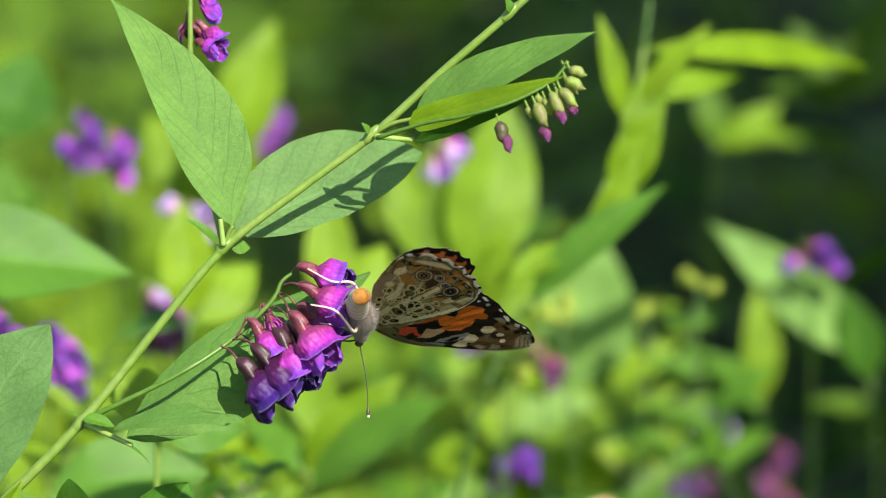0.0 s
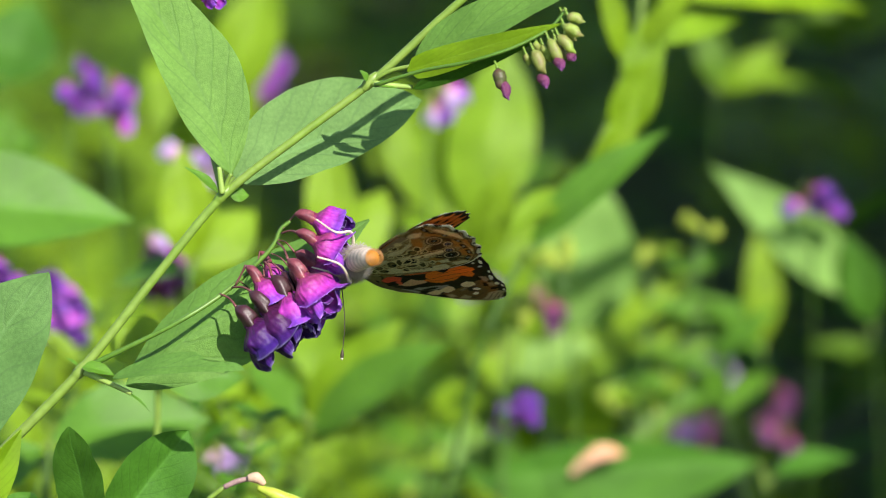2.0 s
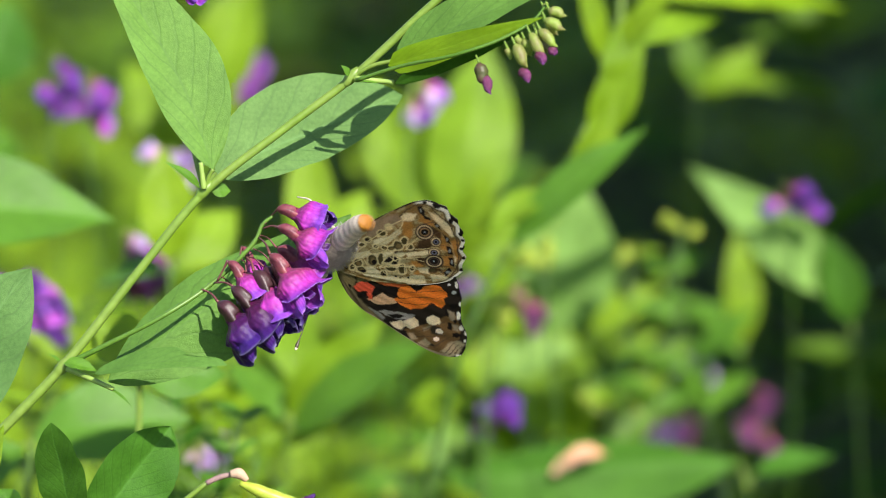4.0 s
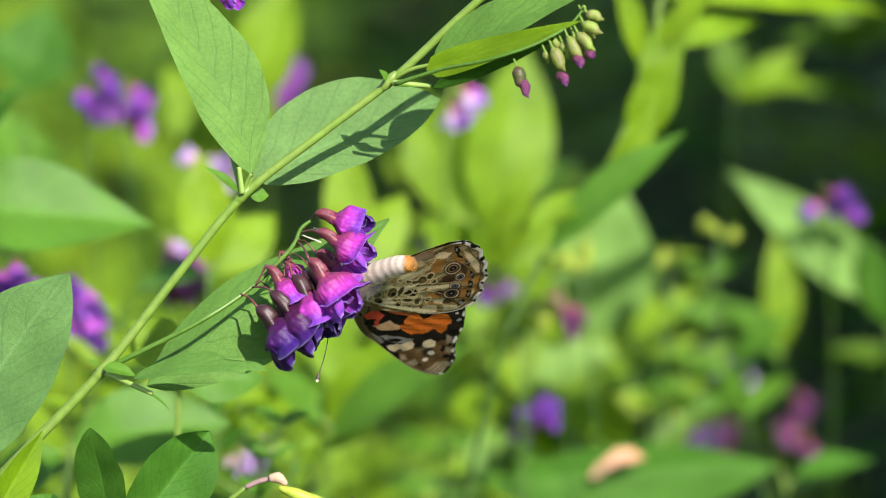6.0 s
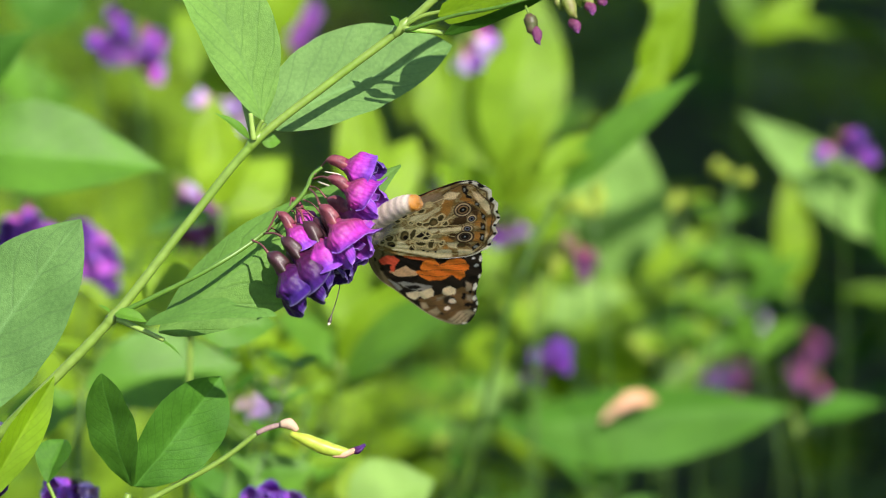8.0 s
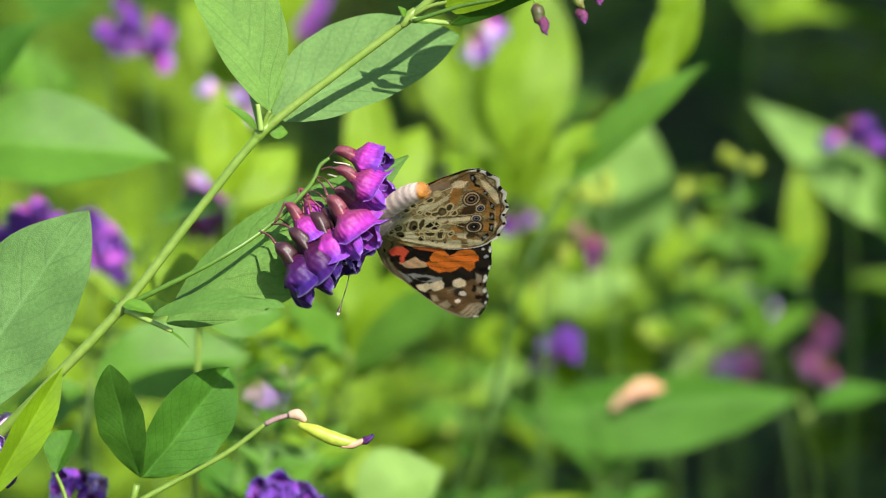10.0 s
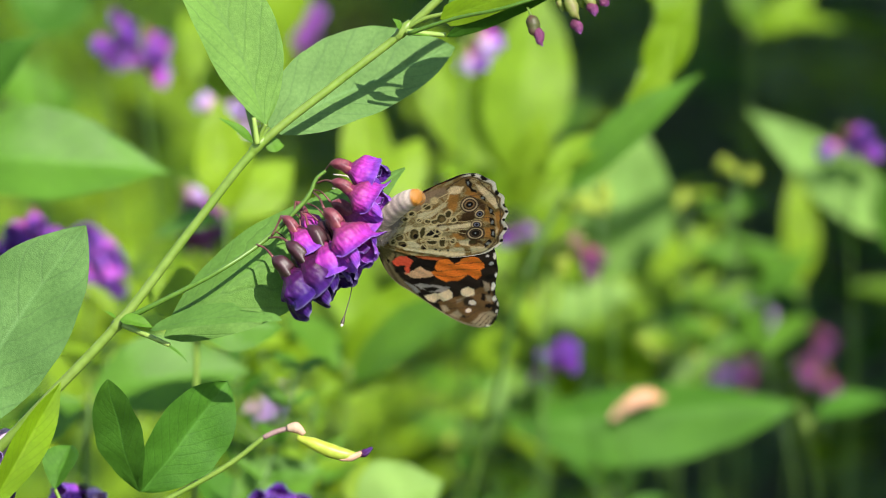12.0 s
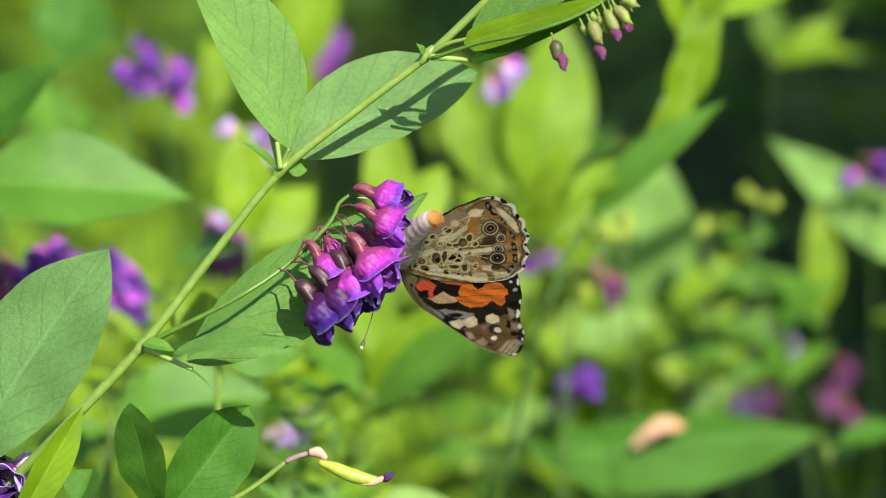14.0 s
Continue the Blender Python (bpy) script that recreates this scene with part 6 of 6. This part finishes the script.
    dab(col, xw, yw, [(23.61, -3.42, 0.44, 1.08), (22.83, -6.94, 0.77, 0.77), (24.28, -14.65, 0.55, 0.46), (23.26, -11.04, 0.33, 0.62)], BLACK, 0.3)
    dab(col, xw, yw, [(23.15, -1.26, 0.35, 0.92), (23.97, -6.39, 0.33, 0.62), (23.78, -9.42, 0.40, 1.08), (24.42, -12.72, 0.44, 0.77), (25.42, -14.09, 0.33, 0.62), (25.79, -17.12, 0.33, 0.46), (24.27, -20.28, 0.55, 0.31), (25.28, -16.03, 0.27, 0.46)], (0.8, 0.76, 0.68), 0.3)
    out = np.arctan2(y, x)
    k = np.clip((edge - 0.955) / 0.01, 0, 1) * (out < -0.75)
    bars = np.clip(np.sin(np.hypot(x, y) * 9.5) * 4, 0, 1) * (np.hypot(x, y) < 9)
    return col * (1 - k[:, None]) + (np.array((0.34, 0.27, 0.17)) * (1 - bars[:, None]) + np.array(BLACK) * bars[:, None]) * k[:, None]


def wing_upper(x, y, edge):
    """The upper side: orange with black spots and a dark scalloped margin, brown at the base."""
    xw, yw = warp(x, y, 0.4)
    col = np.tile(np.array((0.56, 0.16, 0.035)), (len(x), 1))
    dab(col, xw, yw, [(2.0, 2.0, 12, 12)], (0.16, 0.1, 0.06), 0.8)
    out = np.arctan2(y, x)
    for centre, size in ((0.72, 0.05), (0.84, 0.035)):
        k = np.clip((size - np.abs(edge - centre)) / 0.02, 0, 1) * np.clip((np.sin(out * 41 + 1.2) - 0.25) * 5, 0, 1)
        col = col * (1 - k[:, None]) + np.array(BLACK) * k[:, None]
    k = np.clip((edge - 0.925) / 0.012, 0, 1) * np.clip((np.sin(out * 41 + 1.2) + 0.5) * 4, 0, 1)
    k = np.maximum(k, np.clip((edge - 0.955) / 0.01, 0, 1))
    for g in np.linspace(-0.9, 0.95, 13):
        k = np.maximum(k, np.clip(1.2 - np.abs(out - g) * np.hypot(x, y) / 0.22, 0, 1) * 0.8)
    return col * (1 - k[:, None]) + np.array(BLACK) * k[:, None]


def wing_mesh(name, outline, under, scallop, mirror, level, fine=(190, 110)):
    """A wing with two painted skins, fanned out from its hinge at the origin; millimetres in the wing plane."""
    ang = np.array([math.atan2(p[1], p[0]) for p in outline])
    rad = np.array([math.hypot(*p) for p in outline])
    order = np.argsort(ang)
    nt, nr = fine
    th = np.linspace(ang.min(), ang.max(), nt)
    r = np.interp(th, ang[order], rad[order])
    k = nt // 60
    r = np.convolve(np.pad(r, k, mode="edge"), np.ones(2 * k + 1) / (2 * k + 1), mode="valid")
    far = np.clip((r - 0.6 * r.max()) / (0.25 * r.max()), 0, 1)
    r = r - far * scallop * (np.abs(np.sin(th * 20.5 + 1.0)) ** 1.5 - 0.4)
    rr = np.linspace(0.0, 1.0, nr) ** 0.85
    x, y = (r[:, None] * np.cos(th)[:, None] * rr[None]).ravel(), (r[:, None] * np.sin(th)[:, None] * rr[None]).ravel()
    edge = np.tile(rr, (nt, 1)).ravel()
    camber = 0.15 * np.sin(np.clip(np.hypot(x, y) / 22, 0, 1) * math.pi) + 0.05 * np.sin(np.arctan2(y, x) * 41) * edge
    z = level + camber
    side = -1 if mirror else 1
    verts = np.vstack([np.column_stack([x, y, side * (z + 0.04)]), np.column_stack([x, y, side * (z - 0.04)])]) / 1000
    m = nt * nr
    faces = []
    for i in range(nt - 1):
        for j in range(nr - 1):
            q = (i * nr + j, (i + 1) * nr + j, (i + 1) * nr + j + 1, i * nr + j + 1)
            if mirror:
                q = q[::-1]
            faces.append(q[::-1])
            faces.append(tuple(v + m for v in q))
        e = (i * nr + nr - 1, (i + 1) * nr + nr - 1, (i + 1) * nr + nr - 1 + m, i * nr + nr - 1 + m)
        faces.append(e)
    for i in (0, nt - 1):
        for j in range(nr - 1):
            faces.append((i * nr + j, i * nr + j + 1, i * nr + j + 1 + m, i * nr + j + m))
    me = mesh_of(name, verts, faces)
    paint = np.ones((2 * m, 4), dtype=np.float32)
    paint[:m, :3] = np.clip(under(x, y, edge), 0, 1)
    paint[m:, :3] = np.clip(wing_upper(x, y, edge), 0, 1)
    layer = me.color_attributes.new("paint", "FLOAT_COLOR", "POINT")
    layer.data.foreach_set("color", paint.ravel())
    me.materials.append(WING)
    return me


HIND = [(1.45, 3.35), (1.89, 6.46), (4, 9.97), (6.26, 13.17), (7.88, 14.65), (10.69, 16.21), (11.56, 17.63), (13.48, 19.27), (15.34, 19.85), (16.89, 19.66), (18.49, 19.77), (20.13, 18.38), (21.94, 15.93), (22.74, 14.31), (23.92, 11.79), (24.01, 9.19), (24.33, 7.21), (24.43, 5.21), (24.1, 3.17), (23.13, 0.93), (21.78, -0.26), (19.38, -1.2), (14.53, -1.99), (10.12, -1.97), (5.69, -1.8)]
FORE = [(0.39, -1.53), (1.13, -3.66), (2.35, -6.09), (4.56, -9.25), (7.66, -11.58), (10.78, -13.92), (13.97, -16.6), (17.12, -18.97), (20.75, -20.67), (23.05, -21.01), (24.65, -20.42), (25.77, -17.6), (25.67, -14.88), (24.69, -12.22), (24.08, -9.08), (24.24, -5.9), (23.79, -3.1), (23.2, -0.78), (19.3, 6.81), (7.64, 4.2), (2.97, 2)]


def fur_on(centre, radii, turn, count, length, seed):
    """Short hairs standing on an ellipsoid, in one mesh; millimetres."""
    rnd = np.random.RandomState(seed)
    verts, faces = [], []
    for _ in range(count):
        d = rnd.normal(0, 1, 3)
        d /= np.linalg.norm(d)
        p = turn @ (d * radii) + centre
        n = turn @ (d / radii)
        n = n / np.linalg.norm(n) + rnd.normal(0, 0.35, 3)
        n /= np.linalg.norm(n)
        a = np.cross(n, [0.3, 0.5, 0.8])
        a /= np.linalg.norm(a)
        b = np.cross(n, a)
        i = len(verts)
        for k in range(3):
            verts.append(p - n * 0.1 + 0.045 * (a * math.cos(k * 2.094) + b * math.sin(k * 2.094)))
        verts.append(p + n * length * rnd.uniform(0.5, 1.2))
        faces += [(i, i + 1, i + 3), (i + 1, i + 2, i + 3), (i + 2, i, i + 3)]
    return mesh_of("fur", np.array(verts) / 1000, faces)


def ball(centre, radii, turn, rings=14, sides=20):
    verts, faces = [], []
    for i in range(rings + 1):
        f = math.pi * i / rings
        for k in range(sides):
            g = 2 * math.pi * k / sides
            d = np.array([math.cos(f), math.sin(f) * math.cos(g), math.sin(f) * math.sin(g)])
            d = d * (1 + 0.03 * math.sin(5 * f + 3 * g))
            verts.append(turn @ (d * radii) + centre)
    for i in range(rings):
        for k in range(sides):
            q = (k + 1) % sides
            faces.append((i * sides + k, i * sides + q, (i + 1) * sides + q, (i + 1) * sides + k))
    return np.array(verts) / 1000, faces


def abdomen_mesh(points, radii):
    """A ringed abdomen, pale with grey bands and an orange tip."""
    line = smooth_line(points, 14)
    n = len(line)
    r = np.interp(np.linspace(0, 1, n), np.linspace(0, 1, len(radii)), radii)
    verts, faces, paint = [], [], []
    sides = 22
    for i, c in enumerate(line):
        d = line[min(i + 1, n - 1)] - line[max(i - 1, 0)]
        d /= np.linalg.norm(d)
        a = np.cross(d, [0.2, 0.1, 0.97])
        a /= np.linalg.norm(a)
        b = np.cross(d, a)
        s = i / (n - 1)
        ring = 0.5 + 0.5 * math.sin(s * 2 * math.pi * 7)
        for k in range(sides):
            g = 2 * math.pi * k / sides
            verts.append(c + r[i] * (1 + 0.03 * ring) * (math.cos(g) * a + math.sin(g) * b))
            col = np.array((0.64, 0.53, 0.44)) * (0.68 + 0.36 * ring)
            tip = min(1.0, max(0.0, (s - 0.88 + 0.08 * math.cos(g)) / 0.05))
            col = col * (1 - tip) + np.array((0.46, 0.19, 0.025)) * (0.8 + 0.2 * math.sin(g * 7 + s * 40)) * tip
            paint.append((*col, 1))
    for i in range(n - 1):
        for k in range(sides):
            q = (k + 1) % sides
            faces.append((i * sides + k, i * sides + q, (i + 1) * sides + q, (i + 1) * sides + k))
    faces += [tuple(range(sides))[::-1], tuple((n - 1) * sides + k for k in range(sides))]
    me = mesh_of("abdomen", np.array(verts) / 1000, faces)
    layer = me.color_attributes.new("paint", "FLOAT_COLOR", "POINT")
    layer.data.foreach_set("color", np.array(paint, dtype=np.float32).ravel())
    me.materials.append(ABDOMEN)
    return me


def mm_tube(points, radii, sides=8, steps=6):
    return tube([np.array(p) / 1000 for p in points], radii, sides, steps)


def body_part(name, shape, material, parent, label=""):
    me = shape if not isinstance(shape, tuple) else mesh_of(name, *shape[:2])
    if not me.materials:
        me.materials.append(material)
    ob = new(name, me)
    ob.parent = parent
    return tagged(ob, label)


def butterfly():
    ob = new("butterfly")
    ob.empty_display_size = 0.01
    tagged(ob, "brown and orange butterfly with closed marbled wings, feeding", "butterfly")
    near = [body_part("hind_wing", wing_mesh("hind_wing", HIND, hind_under, 0.6, False, 0.3, (360, 230)), WING, ob, "marbled brown hind wing with eyespots"),
            body_part("fore_wing", wing_mesh("fore_wing", FORE, fore_under, 0.25, False, 0.15, (360, 230)), WING, ob, "orange and black fore wing with white spots")]
    far = [body_part("hind_wing", wing_mesh("hind_wing", [(0.985 * p[0], 0.985 * p[1]) for p in HIND], hind_under, 0.6, True, 0.3), WING, ob, "hind wing, orange with black spots above"),
           body_part("fore_wing", wing_mesh("fore_wing", FORE, fore_under, 0.25, True, 0.15), WING, ob, "fore wing, orange and black above")]
    g = radians(62)
    turn = np.array([[math.cos(g), -math.sin(g), 0], [math.sin(g), math.cos(g), 0], [0, 0, 1]])
    chest = body_part("thorax", ball(np.array([0.1, 5.6, 0.2]), np.array([5.2, 2.6, 2.4]), turn), FUR, ob, "pale furry thorax")
    body_part("fur", fur_on(np.array([0.1, 5.6, 0.2]), np.array([5.2, 2.6, 2.4]), turn, 3400, 1.5, 5), FUR, chest)
    body_part("abdomen", abdomen_mesh([(0.2, 6.4, 0.2), (1.8, 10.2, 1.4), (3.9, 14.4, 3.0), (5.6, 17.4, 4.5)], [1.8, 2.1, 2.05, 1.95, 1.85, 1.35]), ABDOMEN, ob, "ringed pale abdomen with an orange tip")
    body_part("tail_fur", fur_on(np.array([5.7, 16.6, 4.0]), np.array([1.35, 1.7, 1.6]), turn, 900, 0.3, 8), FUR_OCHRE, ob, "ochre fur round the tip of the abdomen")
    head = body_part("head", ball(np.array([-2.9, -1.2, 0.2]), np.array([1.7, 1.45, 1.35]), turn), FUR, ob, "furry head")
    body_part("eye", ball(np.array([-3.8, -1.9, 1.3]), np.array([0.9, 0.85, 0.5]), turn), DARK, head, "dark rounded eye")
    body_part("eye", ball(np.array([-3.8, -1.9, -0.9]), np.array([0.9, 0.85, 0.5]), turn), DARK, head, "dark rounded eye")
    body_part("proboscis", mm_tube([(-4.4, -2.2, 0.2), (-6.2, -2.0, 0.0), (-8.2, -0.6, -0.4), (-9.2, 0.8, -0.6)], [0.2, 0.16, 0.12, 0.1]), DARK, head)
    for tip, bow in (((-6.0, -9.4, 12.6), 1.0), ((-12.0, -6.0, -6.0), -1.0)):
        tip = np.array(tip)
        root = np.array((-4.0, -2.4, 0.6 * bow))
        mid = (root + tip) / 2 + np.array([0.6, 0.2, 0.4 * bow])
        an = body_part("antenna", mm_tube([root, mid, tip], [0.13, 0.1, 0.1]), DARK, head, "thin antenna with a pale-tipped club")
        d = (tip - mid) / np.linalg.norm(tip - mid)
        body_part("club", mm_tube([tip - d * 1.6, tip - d * 0.6, tip + d * 0.1], [0.12, 0.36, 0.34]), DARK, an, "dark antenna club")
        body_part("club_tip", mm_tube([tip, tip + d * 0.35, tip + d * 0.6], [0.32, 0.3, 0.1]), TIP, an, "cream tip of the club")
    legs = []
    for pts in (((-0.6, 3.0, -2.0), (0.4, 8.5, -5.0), (-1.8, 13.6, -3.4), (-4.5, 18.1, -4.5)), ((-1.2, 3.5, 0.0), (-0.8, 6.5, 4.2), (-1.6, 14.1, 3.2), (-5.1, 16.3, 2.3)),
                ((0.1, 1.5, 0.0), (-2.0, 3.2, 1.6), (-5.0, 5.6, 1.0), (-8.0, 6.4, 0.0))):
        k = np.array(pts) - np.array(pts[0])
        leg = body_part("leg", tube([q / 1000 for q in k], [0.36, 0.3, 0.2, 0.13], 8, 8), CHITIN, ob, "thin cream-coloured leg")
        leg.location = Vector(pts[0]) / 1000
        legs.append((leg, Vector(pts[0]) / 1000, Vector(k[-1])))
    return ob, far, legs


bug, far_wings, legs = butterfly()


def small_fly():
    """A tiny dark fly that crosses behind the tall leaf."""
    ob = new("small_fly")
    ob.empty_display_size = 0.003
    tagged(ob, "tiny dark fly in flight behind the leaf", "fly")
    g = np.eye(3)
    body_part("body", ball(np.array([0.0, 0.0, 0.0]), np.array([1.5, 0.5, 0.55]), g, 10, 12), DARK, ob)
    body_part("head", ball(np.array([1.6, 0.0, 0.05]), np.array([0.4, 0.45, 0.45]), g, 8, 10), DARK, ob)
    for s in (1, -1):
        me = mesh_of("wing", *sheet(lambda x, y: (0.4 - 2.2 * y, s * (0.3 + 1.5 * y), 0.5 + 0.9 * y + 0.45 * x * math.sin(math.pi * min(1, y * 0.95 + 0.05))), 8, 4, 0.03))
        body_part("wing", me, GLASSY, ob, "clear narrow wing")
    return ob


fly = small_fly()


# ---- what moves ----
def perch(u, v, w, rx, ry, rz):
    """The butterfly's pose: its hinge in plant millimetres and its turn in degrees; its z axis points out of the near wing."""
    return PLANT @ pose(u / 1000, v / 1000, -w / 1000) @ pose(0, 0, 0, rx, ry, rz)


def opened(angle, axis):
    """A far wing turned away from the near one: the hind wing about the body's long axis, the fore wing about its front edge."""
    return Matrix.Rotation(radians(angle), 4, Vector(axis))


LEG_AIM = ((-5.2, 0.9, -10.4), (-4.5, 5.5, -4.5), (-3.7, -3.5, -6.5))


def motions():
    walk(bug, [
        (0.0, perch(-2.34, 0.2, -1, 55.2, -20.3, 17.1)),
        (0.5, perch(-3.06, -2.18, -1, 51.9, -18.7, 9.4)),
        (1.0, perch(-3.33, -1.51, -1, 54.7, -16.7, 6.2)),
        (1.5, perch(-3.64, 0.05, -1, 64.2, -13.4, -1.3)),
        (2.0, perch(-4.6, 0.33, -1, 67.0, -8.4, 7.9)),
        (2.5, perch(-5.17, 0.56, -1, 57.6, 0.2, 8.7)),
        (3.0, perch(-5.36, 0.98, -1, 52.7, -0.2, 3.2)),
        (5.3, perch(-7.78, -2.69, 4, 36.8, -6.0, -5.9)),
        (5.5, perch(-9.08, -3.5, 5, 47.6, 12.2, 3.7)),
        (6.0, perch(-9.86, -4.68, 5, 50.0, 18.1, -4.4)),
        (6.5, perch(-10.08, -3.44, 5, 50.4, 16.1, -4.0)),
        (7.0, perch(-9.5, -4.0, 5, 49.6, 13.9, -3.8)),
        (9.5, perch(-9.81, -4.24, 5, 43.9, 11.1, -5.9)),
        (10.0, perch(-9.35, -4.16, 5, 44.7, 11.1, -5.0)),
        (10.5, perch(-9.41, -3.88, 5, 43.9, 11.5, -5.1)),
        (11.0, perch(-9.64, -4.03, 5, 44.2, 10.5, -5.5)),
        (11.5, perch(-8.7, -4.03, 5, 44.9, 9.0, -2.9)),
        (12.0, perch(-8.39, -3.77, 5, 43.2, 6.3, -3.4)),
        (12.5, perch(-8.22, -3.79, 5, 42.1, 0.6, -3.9)),
        (13.0, perch(-8.34, -3.96, 5, 43.0, 1.9, -4.4)),
        (13.5, perch(-8.5, -3.87, 5, 41.6, 3.0, -5.0)),
        (14.0, perch(-8.4, -3.52, 5, 41.5, 2.4, -4.3)),
    ])
    spread = ((0.0, 15), (0.5, 15), (1.0, 16), (1.5, 22), (2.0, 24), (2.5, 17), (3.0, 13), (4.2, 8), (5.0, 22), (5.3, 40), (5.5, 11), (6.0, 6), (6.5, 5), (7.0, 4), (9.5, 0.8), (14.0, 0.8))
    walk(far_wings[0], [(t, opened(a, (0.62, 0.79, 0))) for t, a in spread])
    walk(far_wings[1], [(t, opened(-0.12 * a, (0.75, -0.66, 0))) for t, a in spread])
    for (leg, hip, reach), aim in zip(legs, LEG_AIM):
        held = Matrix.Translation(hip)
        drawn = held @ reach.rotation_difference(Vector(aim) - hip * 1000).to_matrix().to_4x4()
        half = held @ Matrix.Identity(4).lerp(drawn.to_3x3().to_4x4(), 0.5).to_3x3().to_quaternion().to_matrix().to_4x4()
        walk(leg, [(0.0, held), (3.2, held), (3.5, half), (3.8, drawn), (14.0, drawn)])
    air = lambda p, rz, ry: Matrix.Translation(spot(p)) @ pose(0, 0, 0, 0, ry, rz)
    walk(fly, [(0.0, air((-400, 60, 40), 0, -10)), (1.3, air((-130, 48, 12), 0, -10)), (1.5, air((-67.45, 43.23, 8), 10, -15)), (1.6, air((-43.71, 41.21, 9), 10, 5)), (1.7, air((-35.87, 38.26, 11), 20, 40)), (14.0, air((-35.87, 38.26, 11), 20, 40))])


motions()
